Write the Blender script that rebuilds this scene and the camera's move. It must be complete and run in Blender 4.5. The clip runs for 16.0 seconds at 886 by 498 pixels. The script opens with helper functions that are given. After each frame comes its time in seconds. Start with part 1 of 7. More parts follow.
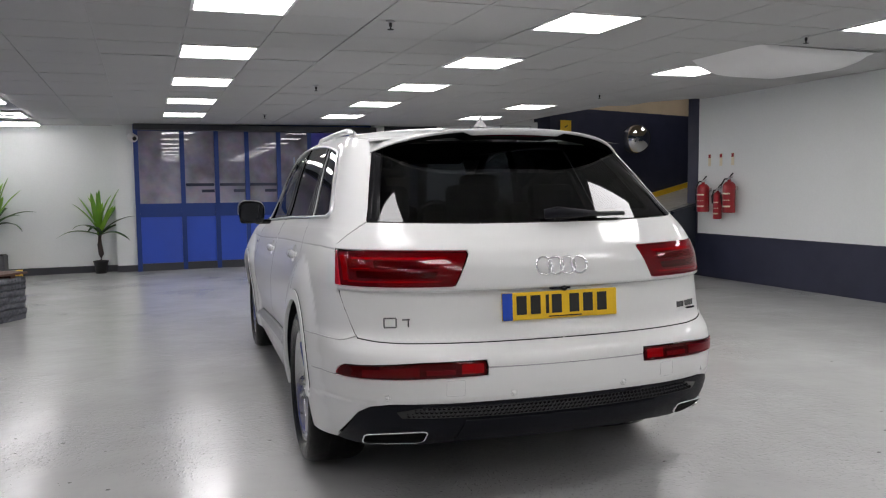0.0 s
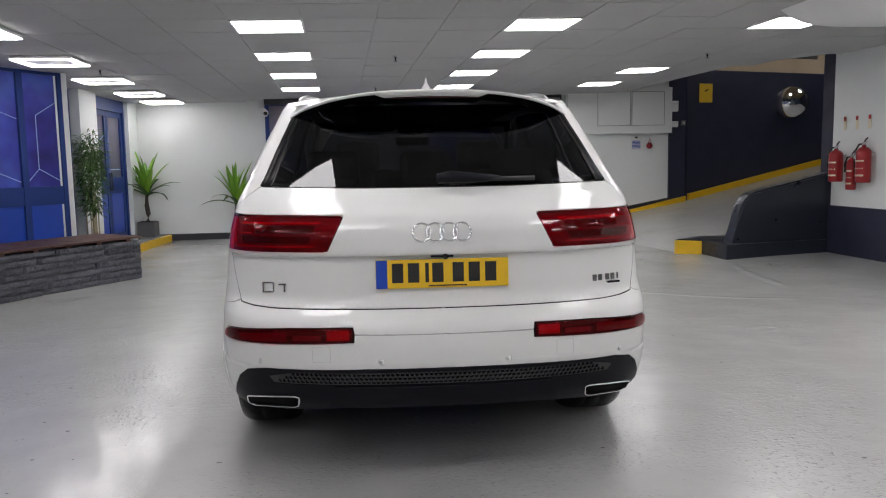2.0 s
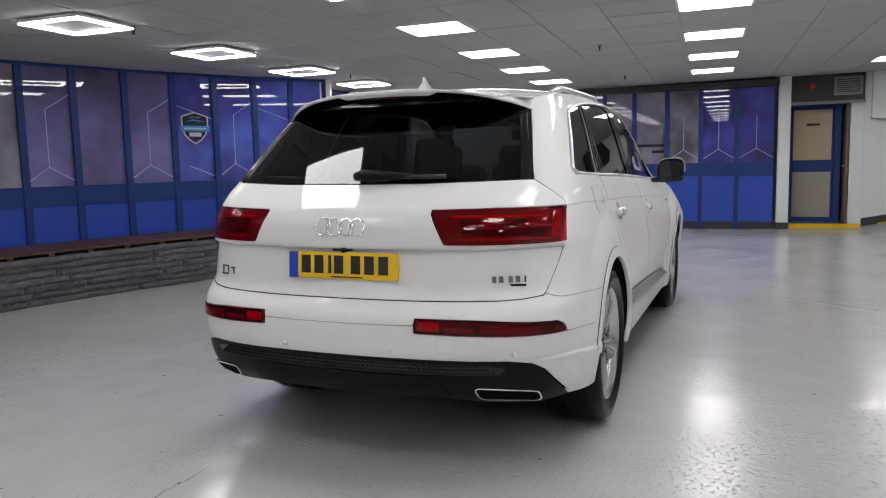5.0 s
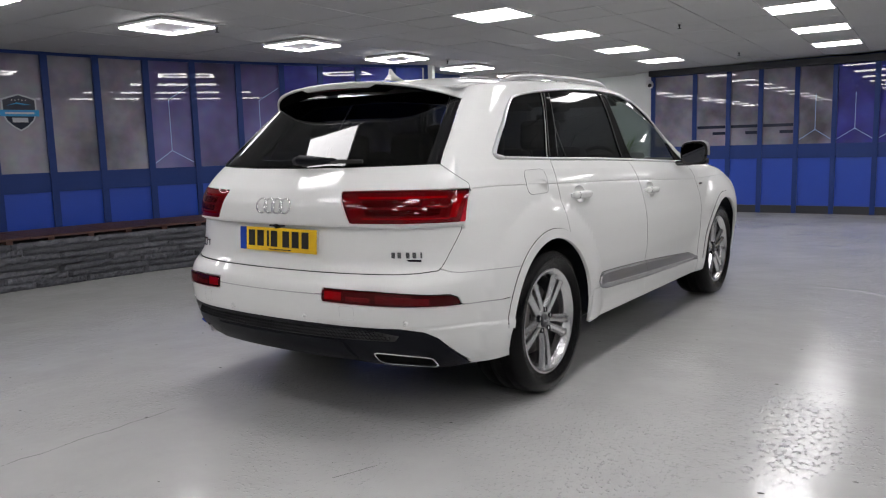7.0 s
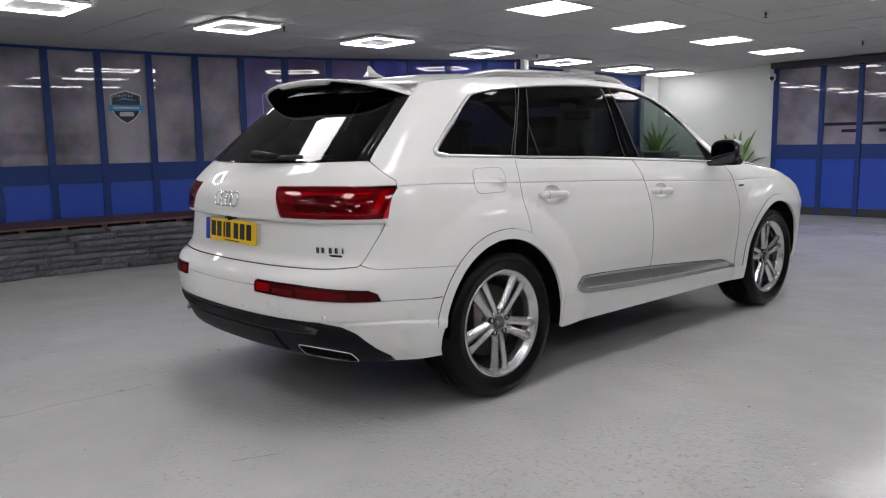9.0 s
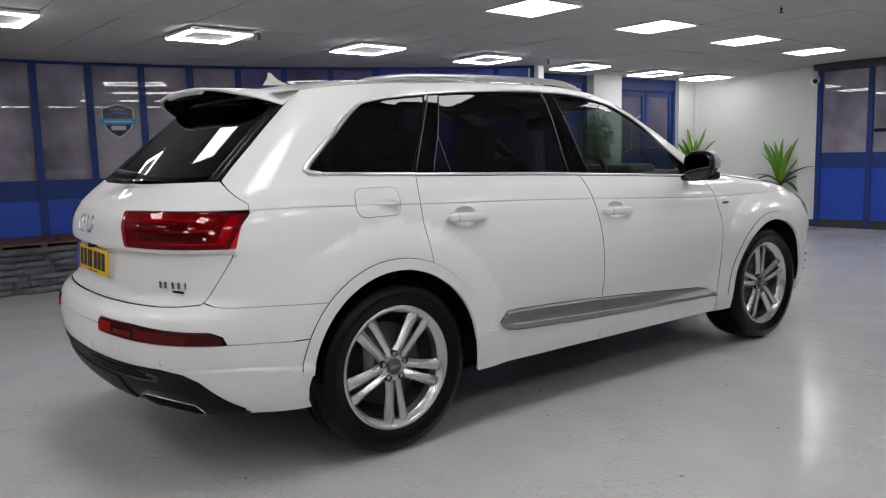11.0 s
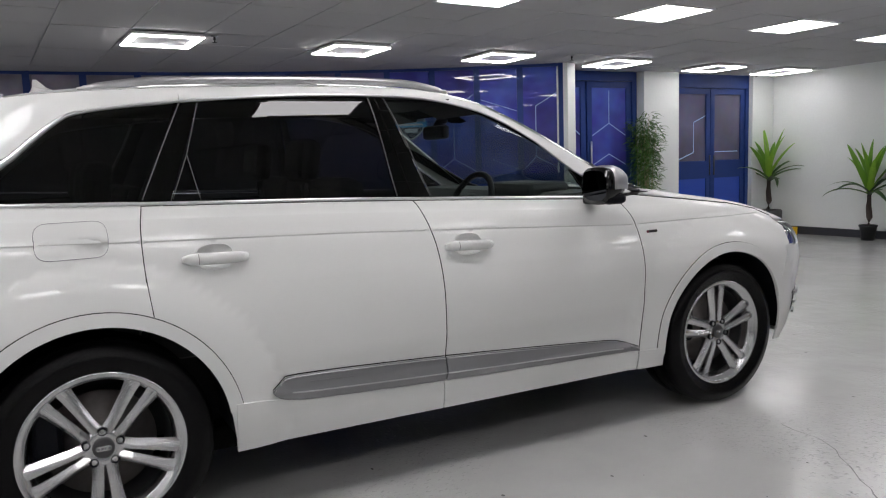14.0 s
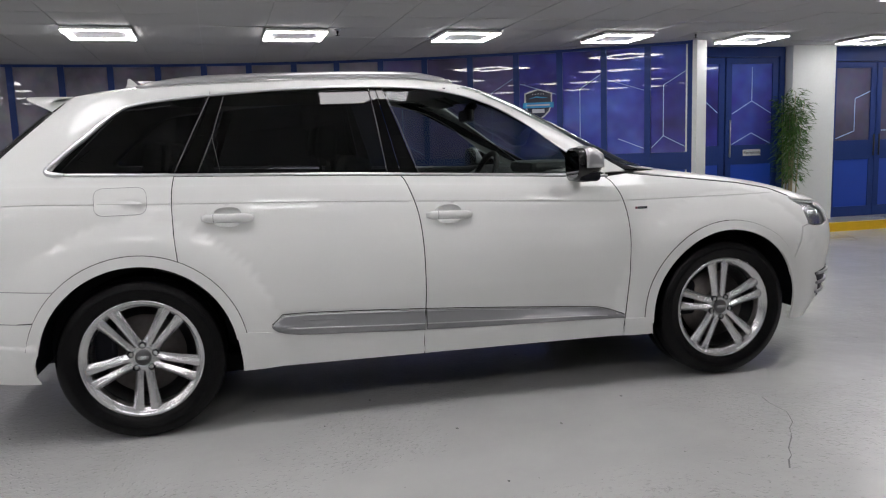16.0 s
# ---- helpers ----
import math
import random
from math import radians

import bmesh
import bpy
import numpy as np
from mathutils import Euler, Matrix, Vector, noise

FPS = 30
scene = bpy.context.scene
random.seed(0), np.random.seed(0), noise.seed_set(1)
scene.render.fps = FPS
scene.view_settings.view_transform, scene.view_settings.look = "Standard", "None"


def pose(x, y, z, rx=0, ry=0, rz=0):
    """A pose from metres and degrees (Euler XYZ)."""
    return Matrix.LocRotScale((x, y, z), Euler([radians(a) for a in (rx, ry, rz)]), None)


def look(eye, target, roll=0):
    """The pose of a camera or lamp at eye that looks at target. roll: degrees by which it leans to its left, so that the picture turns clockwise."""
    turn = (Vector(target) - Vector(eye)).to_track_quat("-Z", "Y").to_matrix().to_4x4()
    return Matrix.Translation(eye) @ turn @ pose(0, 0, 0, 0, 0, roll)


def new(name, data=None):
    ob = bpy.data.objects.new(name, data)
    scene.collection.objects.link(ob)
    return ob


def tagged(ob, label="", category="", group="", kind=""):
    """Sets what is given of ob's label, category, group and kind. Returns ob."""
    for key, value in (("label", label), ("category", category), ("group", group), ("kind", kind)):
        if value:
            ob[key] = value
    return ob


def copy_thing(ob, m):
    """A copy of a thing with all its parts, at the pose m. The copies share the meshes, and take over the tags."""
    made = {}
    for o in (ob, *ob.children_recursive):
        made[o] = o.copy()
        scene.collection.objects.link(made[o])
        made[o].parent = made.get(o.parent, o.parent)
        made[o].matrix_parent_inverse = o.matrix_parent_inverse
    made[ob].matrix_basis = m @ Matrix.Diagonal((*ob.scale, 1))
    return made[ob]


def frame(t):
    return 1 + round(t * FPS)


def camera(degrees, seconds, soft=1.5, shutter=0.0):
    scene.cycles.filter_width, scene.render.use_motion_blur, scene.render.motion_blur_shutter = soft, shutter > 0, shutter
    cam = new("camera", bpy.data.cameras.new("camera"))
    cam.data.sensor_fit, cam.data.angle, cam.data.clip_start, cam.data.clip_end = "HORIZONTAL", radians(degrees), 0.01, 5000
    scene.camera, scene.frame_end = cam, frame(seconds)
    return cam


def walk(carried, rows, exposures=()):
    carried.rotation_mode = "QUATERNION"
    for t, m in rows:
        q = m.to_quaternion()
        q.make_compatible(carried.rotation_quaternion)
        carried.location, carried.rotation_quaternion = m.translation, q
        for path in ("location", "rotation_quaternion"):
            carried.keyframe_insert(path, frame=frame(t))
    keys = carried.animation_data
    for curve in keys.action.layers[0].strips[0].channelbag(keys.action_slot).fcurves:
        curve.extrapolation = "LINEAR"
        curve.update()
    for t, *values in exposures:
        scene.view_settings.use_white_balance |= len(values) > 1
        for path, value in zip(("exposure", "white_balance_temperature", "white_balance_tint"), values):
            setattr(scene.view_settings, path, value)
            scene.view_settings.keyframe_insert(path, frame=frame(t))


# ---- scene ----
cam = camera(60.2, 16.0, soft=1.15)
PATH = [
    (0, (-1.412, -3.797, 1.347), (-0.791, -1.903, 1.191), -0.6),
    (0.5, (-1.133, -3.891, 1.318), (-0.599, -1.971, 1.156), -0.7),
    (1, (-0.842, -3.931, 1.308), (-0.423, -1.985, 1.121), -0.8),
    (1.5, (-0.53, -3.935, 1.314), (-0.22, -1.97, 1.101), -0.9),
    (2, (-0.204, -3.941, 1.296), (-0.055, -1.959, 1.075), -1.0),
    (2.5, (0.128, -3.946, 1.304), (0.102, -1.959, 1.085), -1.1),
    (3, (0.452, -3.883, 1.295), (0.263, -1.906, 1.057), -1.1),
    (3.5, (0.723, -3.819, 1.294), (0.376, -1.866, 1.04), -1.2),
    (4, (1.044, -3.778, 1.295), (0.534, -1.86, 1.051), -1.3),
    (4.2, (1.152, -3.768, 1.298), (0.588, -1.864, 1.06), -1.3),
    (6.3, (2.382, -3.614, 1.299), (1.362, -1.912, 1.049), -1.4),
    (6.5, (2.493, -3.562, 1.297), (1.438, -1.882, 1.043), -1.4),
    (7, (2.759, -3.466, 1.297), (1.604, -1.855, 1.027), -1.6),
    (7.5, (3.038, -3.355, 1.299), (1.765, -1.837, 1.025), -1.7),
    (8, (3.264, -3.217, 1.295), (1.919, -1.763, 1.017), -1.6),
    (8.2, (3.342, -3.139, 1.289), (1.972, -1.709, 1.009), -1.5),
    (10.3, (3.609, -2.181, 1.297), (2.062, -0.94, 1.038), -1.1),
    (10.5, (3.627, -2.098, 1.303), (2.073, -0.866, 1.045), -1.3),
    (11, (3.635, -1.815, 1.3), (2.064, -0.602, 1.051), -1.5),
    (11.5, (3.571, -1.543, 1.31), (1.976, -0.361, 1.066), -1.5),
    (12, (3.498, -1.25, 1.346), (1.876, -0.104, 1.107), -1.6),
    (12.5, (3.53, -0.937, 1.347), (1.877, 0.167, 1.124), -1.8),
    (13, (3.548, -0.649, 1.354), (1.856, 0.396, 1.141), -1.8),
    (13.5, (3.604, -0.358, 1.35), (1.886, 0.643, 1.132), -2.0),
    (14, (3.728, -0.152, 1.334), (1.978, 0.787, 1.099), -1.9),
    (14.5, (3.971, 0.06, 1.34), (2.157, 0.86, 1.078), -2.0),
    (15, (4.16, 0.261, 1.324), (2.297, 0.932, 1.046), -1.9),
    (15.5, (4.348, 0.436, 1.32), (2.446, 0.991, 1.044), -1.9),
    (16, (4.586, 0.598, 1.313), (2.655, 1.041, 1.04), -1.9),
]
walk(cam, [(t, look(eye, target, roll)) for t, eye, target, roll in PATH],
     exposures=[(0, 0.10), (4, 0.10), (8, 0.04), (10.5, 0.0), (13.5, -0.06), (16, 0.0)])

# ---------- light ----------
world = bpy.data.worlds.new("world")
scene.world = world
world.use_nodes = True
world.node_tree.nodes["Background"].inputs["Color"].default_value = (0.5, 0.6, 0.8, 1)
world.node_tree.nodes["Background"].inputs["Strength"].default_value = 0.02
PANEL_GLOW = 13.3
FRAME_GLOW = 19.0
scene.view_settings.exposure = 0.0


# ---------- materials ----------
def material(name, base, rough=0.5, metal=0.0, grain=0.0, grain_scale=40.0, patch=0.0, patch_scale=2.0,
             bump=0.0, bump_scale=60.0, coat=0.0, spec=0.5, rough_vary=0.0, dark=None, per_object=0.0):
    """A surface with variation at two scales (patches and grain), bump and optional clear coat."""
    m = bpy.data.materials.new(name)
    m.use_nodes = True
    nt = m.node_tree
    p = nt.nodes["Principled BSDF"]
    p.inputs["Base Color"].default_value = (*base, 1)
    p.inputs["Roughness"].default_value = rough
    p.inputs["Metallic"].default_value = metal
    p.inputs["Coat Weight"].default_value = coat
    p.inputs["Coat Roughness"].default_value = 0.012
    p.inputs["Specular IOR Level"].default_value = spec
    co = nt.nodes.new("ShaderNodeTexCoord")
    colour = None
    dark = dark or tuple(c * 0.55 for c in base)

    def noise_node(scale, detail=4.0):
        n = nt.nodes.new("ShaderNodeTexNoise")
        n.inputs["Scale"].default_value = scale
        n.inputs["Detail"].default_value = detail
        nt.links.new(co.outputs["Object"], n.inputs["Vector"])
        return n

    def mixed(fac, a, b_col, amount):
        mx = nt.nodes.new("ShaderNodeMix")
        mx.data_type = "RGBA"
        mr = nt.nodes.new("ShaderNodeMapRange")
        mr.interpolation_type = "SMOOTHSTEP"
        mr.inputs["From Min"].default_value, mr.inputs["From Max"].default_value = 0.3, 0.75
        mr.inputs["To Min"].default_value, mr.inputs["To Max"].default_value = 0.0, amount
        nt.links.new(fac, mr.inputs["Value"])
        nt.links.new(mr.outputs["Result"], mx.inputs["Factor"])
        if a is None:
            mx.inputs["A"].default_value = (*base, 1)
        else:
            nt.links.new(a, mx.inputs["A"])
        mx.inputs["B"].default_value = (*b_col, 1)
        return mx.outputs["Result"]

    if patch:
        colour = mixed(noise_node(patch_scale, 3).outputs["Fac"], colour, dark, patch)
    if grain:
        colour = mixed(noise_node(grain_scale).outputs["Fac"], colour, dark, grain)
    if per_object:
        oi = nt.nodes.new("ShaderNodeObjectInfo")
        colour = mixed(oi.outputs["Random"], colour, dark, per_object)
    if colour is not None:
        nt.links.new(colour, p.inputs["Base Color"])
    if rough_vary:
        mr = nt.nodes.new("ShaderNodeMapRange")
        mr.inputs["From Min"].default_value, mr.inputs["From Max"].default_value = 0.3, 0.7
        mr.inputs["To Min"].default_value = max(0.02, rough - rough_vary)
        mr.inputs["To Max"].default_value = rough + rough_vary
        nt.links.new(noise_node(patch_scale * 1.7, 5).outputs["Fac"], mr.inputs["Value"])
        nt.links.new(mr.outputs["Result"], p.inputs["Roughness"])
    if bump:
        b = nt.nodes.new("ShaderNodeBump")
        b.inputs["Strength"].default_value = bump
        b.inputs["Distance"].default_value = 0.01
        nt.links.new(noise_node(bump_scale, 3).outputs["Fac"], b.inputs["Height"])
        nt.links.new(b.outputs["Normal"], p.inputs["Normal"])
    return m


def glowing(name, colour, strength):
    m = bpy.data.materials.new(name)
    m.use_nodes = True
    p = m.node_tree.nodes["Principled BSDF"]
    p.inputs["Base Color"].default_value = (0.8, 0.8, 0.8, 1)
    p.inputs["Emission Color"].default_value = (*colour, 1)
    p.inputs["Emission Strength"].default_value = strength
    return m


def thin_glass(name, tint, rough=0.0, ior=1.5):
    """A thin pane: tinted see-through, with a mirror part by Fresnel."""
    m = bpy.data.materials.new(name)
    m.use_nodes = True
    nt = m.node_tree
    nt.nodes.remove(nt.nodes["Principled BSDF"])
    tr = nt.nodes.new("ShaderNodeBsdfTransparent")
    tr.inputs["Color"].default_value = (*tint, 1)
    gl = nt.nodes.new("ShaderNodeBsdfGlossy")
    gl.inputs["Roughness"].default_value = rough
    lw = nt.nodes.new("ShaderNodeLayerWeight")
    lw.inputs["Blend"].default_value = 0.5
    pw = nt.nodes.new("ShaderNodeMath")
    pw.operation = "POWER"
    pw.inputs[1].default_value = 5.0
    nt.links.new(lw.outputs["Facing"], pw.inputs[0])
    fr = nt.nodes.new("ShaderNodeMath")
    fr.operation = "MULTIPLY_ADD"
    f0 = ((ior - 1) / (ior + 1)) ** 2
    fr.inputs[1].default_value, fr.inputs[2].default_value = 1 - f0, f0
    nt.links.new(pw.outputs[0], fr.inputs[0])
    mx = nt.nodes.new("ShaderNodeMixShader")
    nt.links.new(fr.outputs[0], mx.inputs["Fac"])
    nt.links.new(tr.outputs["BSDF"], mx.inputs[1])
    nt.links.new(gl.outputs["BSDF"], mx.inputs[2])
    nt.links.new(mx.outputs["Shader"], nt.nodes["Material Output"].inputs["Surface"])
    return m


WALL = material("white_wall_paint", (0.79, 0.815, 0.80), 0.6, grain=0.06, patch=0.08, patch_scale=0.8, bump=0.05, bump_scale=90)
NAVY = material("navy_wall_paint", (0.026, 0.029, 0.056), 0.5, grain=0.2, patch=0.25, bump=0.08, rough_vary=0.1)
BEIGE = material("beige_wall", (0.5, 0.40, 0.27), 0.7, grain=0.1, patch=0.2)
TILE = material("ceiling_tile", (0.465, 0.468, 0.465), 0.85, grain=0.08, grain_scale=120, patch=0.1, patch_scale=0.9, bump=0.15, bump_scale=300)
TILE_BACK = material("ceiling_grid", (0.46, 0.465, 0.465), 0.6)
BLUE = material("blue_gloss_panel", (0.019, 0.072, 0.47), 0.32, patch=0.15, grain=0.05, coat=0.2)
BLUE_DARK = material("dark_blue_frame", (0.024, 0.052, 0.205), 0.4, spec=0.2, grain=0.1, patch=0.15)
BASE_DARK = material("dark_skirting", (0.035, 0.037, 0.045), 0.5, grain=0.2)
YELLOW = material("yellow_kerb_paint", (0.82, 0.51, 0.015), 0.45, grain=0.12, patch=0.2, patch_scale=5)
STONE = material("grey_stone", (0.14, 0.145, 0.165), 0.75, grain=0.5, grain_scale=30, patch=0.4, patch_scale=6, bump=0.9, bump_scale=28, dark=(0.03, 0.032, 0.04), per_object=0.5)
TIMBER = material("red_brown_timber", (0.085, 0.036, 0.026), 0.6, grain=0.4, grain_scale=14, bump=0.2, bump_scale=40)
LIGHT_TRIM = material("white_lamp_trim", (0.8, 0.8, 0.8), 0.4)
PANEL = glowing("lamp_diffuser", (1.0, 0.968, 0.985), PANEL_GLOW)
FRAME_LIGHT = glowing("lamp_ring", (1.0, 0.968, 0.985), FRAME_GLOW)
BLACK = material("black_plastic", (0.012, 0.012, 0.013), 0.45, grain=0.2)
WHITE_PL = material("white_plastic", (0.75, 0.75, 0.74), 0.35, grain=0.05)
CHROME = material("chrome", (0.85, 0.85, 0.86), 0.08, metal=1.0)
STEEL = material("steel", (0.5, 0.5, 0.5), 0.3, metal=1.0, grain=0.1)


def floor_material():
    m = material("grey_floor_paint", (0.49, 0.492, 0.482), 0.17, spec=0.75, patch=0.16, patch_scale=0.6, grain=0.14, grain_scale=3.0, rough_vary=0.05)
    nt = m.node_tree
    p = nt.nodes["Principled BSDF"]
    co = nt.nodes.new("ShaderNodeTexCoord")

    def noise_node(scale, detail, rough=0.5):
        n = nt.nodes.new("ShaderNodeTexNoise")
        n.inputs["Scale"].default_value, n.inputs["Detail"].default_value = scale, detail
        n.inputs["Roughness"].default_value = rough
        nt.links.new(co.outputs["Object"], n.inputs["Vector"])
        return n
    def ranged(src, lo, hi, t0, t1):
        g = nt.nodes.new("ShaderNodeMapRange")
        g.interpolation_type = "SMOOTHSTEP"
        g.inputs["From Min"].default_value, g.inputs["From Max"].default_value = lo, hi
        g.inputs["To Min"].default_value, g.inputs["To Max"].default_value = t0, t1
        nt.links.new(src, g.inputs["Value"])
        return g.outputs["Result"]

    def sums(op, a, b_):
        m_ = nt.nodes.new("ShaderNodeMath")
        m_.operation = op
        for i, v in enumerate((a, b_)):
            if isinstance(v, float):
                m_.inputs[i].default_value = v
            else:
                nt.links.new(v, m_.inputs[i])
        return m_.outputs[0]
    # smooth paint, with worn patches of flakes and trowel ripples
    worn = ranged(noise_node(0.8, 5).outputs["Fac"], 0.43, 0.60, 0.0, 1.0)
    pimple = ranged(noise_node(52, 2, 0.4).outputs["Fac"], 0.57, 0.78, 0.0, 1.0)
    ripple = noise_node(27, 4, 0.55).outputs["Fac"]
    wave = noise_node(5, 2).outputs["Fac"]
    rough_part = sums("MULTIPLY", sums("ADD", sums("MULTIPLY", pimple, 0.26), sums("MULTIPLY", ripple, 0.20)), worn)
    height = sums("ADD", rough_part, sums("MULTIPLY", wave, 0.22))
    add = height.node
    b = nt.nodes.new("ShaderNodeBump")
    b.inputs["Strength"].default_value, b.inputs["Distance"].default_value = 1.0, 0.017
    nt.links.new(add.outputs[0], b.inputs["Height"])
    nt.links.new(b.outputs["Normal"], p.inputs["Normal"])
    return m


FLOOR = floor_material()


def print_material():
    """Blue and violet printed film behind glossy glass."""
    m = bpy.data.materials.new("printed_window_film")
    m.use_nodes = True
    nt = m.node_tree
    p = nt.nodes["Principled BSDF"]
    p.inputs["Roughness"].default_value = 0.015
    p.inputs["IOR"].default_value = 1.55
    co = nt.nodes.new("ShaderNodeTexCoord")
    n1 = nt.nodes.new("ShaderNodeTexNoise")
    n1.inputs["Scale"].default_value, n1.inputs["Detail"].default_value = 1.1, 3
    n2 = nt.nodes.new("ShaderNodeTexNoise")
    n2.inputs["Scale"].default_value, n2.inputs["Detail"].default_value = 6.0, 5
    nt.links.new(co.outputs["Object"], n1.inputs["Vector"])
    nt.links.new(co.outputs["Object"], n2.inputs["Vector"])
    sep = nt.nodes.new("ShaderNodeSeparateXYZ")
    nt.links.new(co.outputs["Object"], sep.inputs[0])
    ramp = nt.nodes.new("ShaderNodeValToRGB")
    e = ramp.color_ramp.elements
    e[0].position, e[0].color = 0.30, (0.045, 0.04, 0.15, 1)
    e[1].position, e[1].color = 0.72, (0.13, 0.23, 0.82, 1)
    x = ramp.color_ramp.elements.new(0.5)
    x.color = (0.08, 0.08, 0.42, 1)
    nt.links.new(n1.outputs["Fac"], ramp.inputs["Fac"])
    mx = nt.nodes.new("ShaderNodeMix")
    mx.data_type, mx.blend_type = "RGBA", "MULTIPLY"
    mx.inputs["Factor"].default_value = 0.35
    nt.links.new(ramp.outputs["Color"], mx.inputs["A"])
    nt.links.new(n2.outputs["Color"], mx.inputs["B"])
    nt.links.new(mx.outputs["Result"], p.inputs["Base Color"])
    return m, ramp


PRINT, _ramp = print_material()
# printed film with its grey raised to carry the haze of reflections
PRINT_HAZY, _r2 = print_material()
PRINT_HAZY.name = "dim_window_film"
for nd in PRINT_HAZY.node_tree.nodes:
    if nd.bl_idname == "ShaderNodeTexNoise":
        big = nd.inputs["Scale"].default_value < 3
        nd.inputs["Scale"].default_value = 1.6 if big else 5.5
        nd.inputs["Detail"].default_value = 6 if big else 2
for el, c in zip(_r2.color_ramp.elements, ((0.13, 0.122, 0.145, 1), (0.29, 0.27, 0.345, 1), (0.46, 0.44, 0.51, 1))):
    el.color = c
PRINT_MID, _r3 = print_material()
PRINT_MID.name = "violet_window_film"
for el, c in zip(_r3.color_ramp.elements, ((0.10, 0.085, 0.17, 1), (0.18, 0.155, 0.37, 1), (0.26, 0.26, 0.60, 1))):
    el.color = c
PRINT_DOOR, _r4 = print_material()
PRINT_DOOR.name = "dark_door_film"
for el, c in zip(_r4.color_ramp.elements, ((0.08, 0.075, 0.12, 1), (0.12, 0.11, 0.19, 1), (0.17, 0.16, 0.27, 1))):
    el.color = c
LINE = material("pale_blue_print_line", (0.38, 0.52, 0.84), 0.1)
SHIELD_DARK = material("emblem_dark", (0.02, 0.025, 0.05), 0.15)
SHIELD_CYAN = material("emblem_blue", (0.04, 0.3, 0.62), 0.15)
SHIELD_GREY = material("emblem_silver", (0.5, 0.53, 0.58), 0.2)


# ---------- mesh helpers ----------
def mesh_object(name, verts, faces, mat, parent=None, smooth=False, label=""):
    me = bpy.data.meshes.new(name)
    me.from_pydata([tuple(v) for v in verts], [], faces)
    me.materials.append(mat)
    if smooth:
        me.polygons.foreach_set("use_smooth", [True] * len(me.polygons))
    me.update()
    ob = new(name, me)
    if parent is not None:
        ob.parent = parent
    if label:
        ob["label"] = label
    return ob


def part(name, bm, mat, parent=None, label="", smooth=False):
    me = bpy.data.meshes.new(name)
    bm.normal_update()
    bm.to_mesh(me)
    bm.free()
    me.materials.append(mat)
    if smooth:
        me.polygons.foreach_set("use_smooth", [True] * len(me.polygons))
    ob = new(name, me)
    if parent is not None:
        ob.parent = parent
    if label:
        ob["label"] = label
    return ob


def box(name, size, centre, mat, parent=None, bevel=0.0, rot=None, label=""):
    bm = bmesh.new()
    bmesh.ops.create_cube(bm, size=1.0)
    bmesh.ops.scale(bm, vec=size, verts=bm.verts)
    if bevel:
        bmesh.ops.bevel(bm, geom=list(bm.edges), offset=bevel, segments=2, affect="EDGES", profile=0.5)
    m = Matrix.Translation(centre)
    if rot is not None:
        m = m @ rot
    bmesh.ops.transform(bm, matrix=m, verts=bm.verts)
    return part(name, bm, mat, parent, label)


def rz(deg):
    return Matrix.Rotation(radians(deg), 4, "Z")


def prism(name, outline, z0, z1, mat, parent=None, label=""):
    """An upright prism on a plan outline; z1 may be a function of (x, y)."""
    n = len(outline)
    top = z1 if callable(z1) else (lambda x, y: z1)
    bot = z0 if callable(z0) else (lambda x, y: z0)
    verts = [(x, y, bot(x, y)) for x, y in outline] + [(x, y, top(x, y)) for x, y in outline]
    faces = [tuple(range(n - 1, -1, -1)), tuple(range(n, 2 * n))]
    faces += [(i, (i + 1) % n, n + (i + 1) % n, n + i) for i in range(n)]
    ob = mesh_object(name, verts, faces, mat, parent, label=label)
    bm = bmesh.new()
    bm.from_mesh(ob.data)
    bmesh.ops.recalc_face_normals(bm, faces=bm.faces)
    bm.to_mesh(ob.data)
    bm.free()
    return ob


def wall_run(name, a, b, z0, z1, mat, thick=0.2, label="", kind="structure", parent=None):
    """A wall from a to b in plan; its face is the line a-b and its body lies to the left of it."""
    a, b = Vector(a), Vector(b)
    d = (b - a).normalized()
    nrm = Vector((-d.y, d.x)) * thick
    ob = prism(name, [a, b, b + nrm, a + nrm], z0, z1, mat, parent)
    return tagged(ob, label, "wall", kind=kind) if parent is None else ob


def lathe(name, profile, mat, parent=None, seg=32, centre=(0, 0, 0), axis="Z", label="", smooth=True):
    """Turns (radius, height) pairs round an axis."""
    verts, faces = [], []
    n = len(profile)
    for i in range(seg):
        a = 2 * math.pi * i / seg
        for r, h in profile:
            p = (r * math.cos(a), r * math.sin(a), h)
            if axis == "X":
                p = (p[2], p[0], p[1])
            elif axis == "Y":
                p = (p[0], p[2], p[1])
            verts.append((p[0] + centre[0], p[1] + centre[1], p[2] + centre[2]))
    for i in range(seg):
        j = (i + 1) % seg
        for k in range(n - 1):
            faces.append((i * n + k, j * n + k, j * n + k + 1, i * n + k + 1))
    ob = mesh_object(name, verts, faces, mat, parent, smooth, label)
    bm = bmesh.new()
    bm.from_mesh(ob.data)
    bmesh.ops.remove_doubles(bm, verts=bm.verts, dist=1e-5)
    bmesh.ops.recalc_face_normals(bm, faces=bm.faces)
    bm.to_mesh(ob.data)
    bm.free()
    return ob


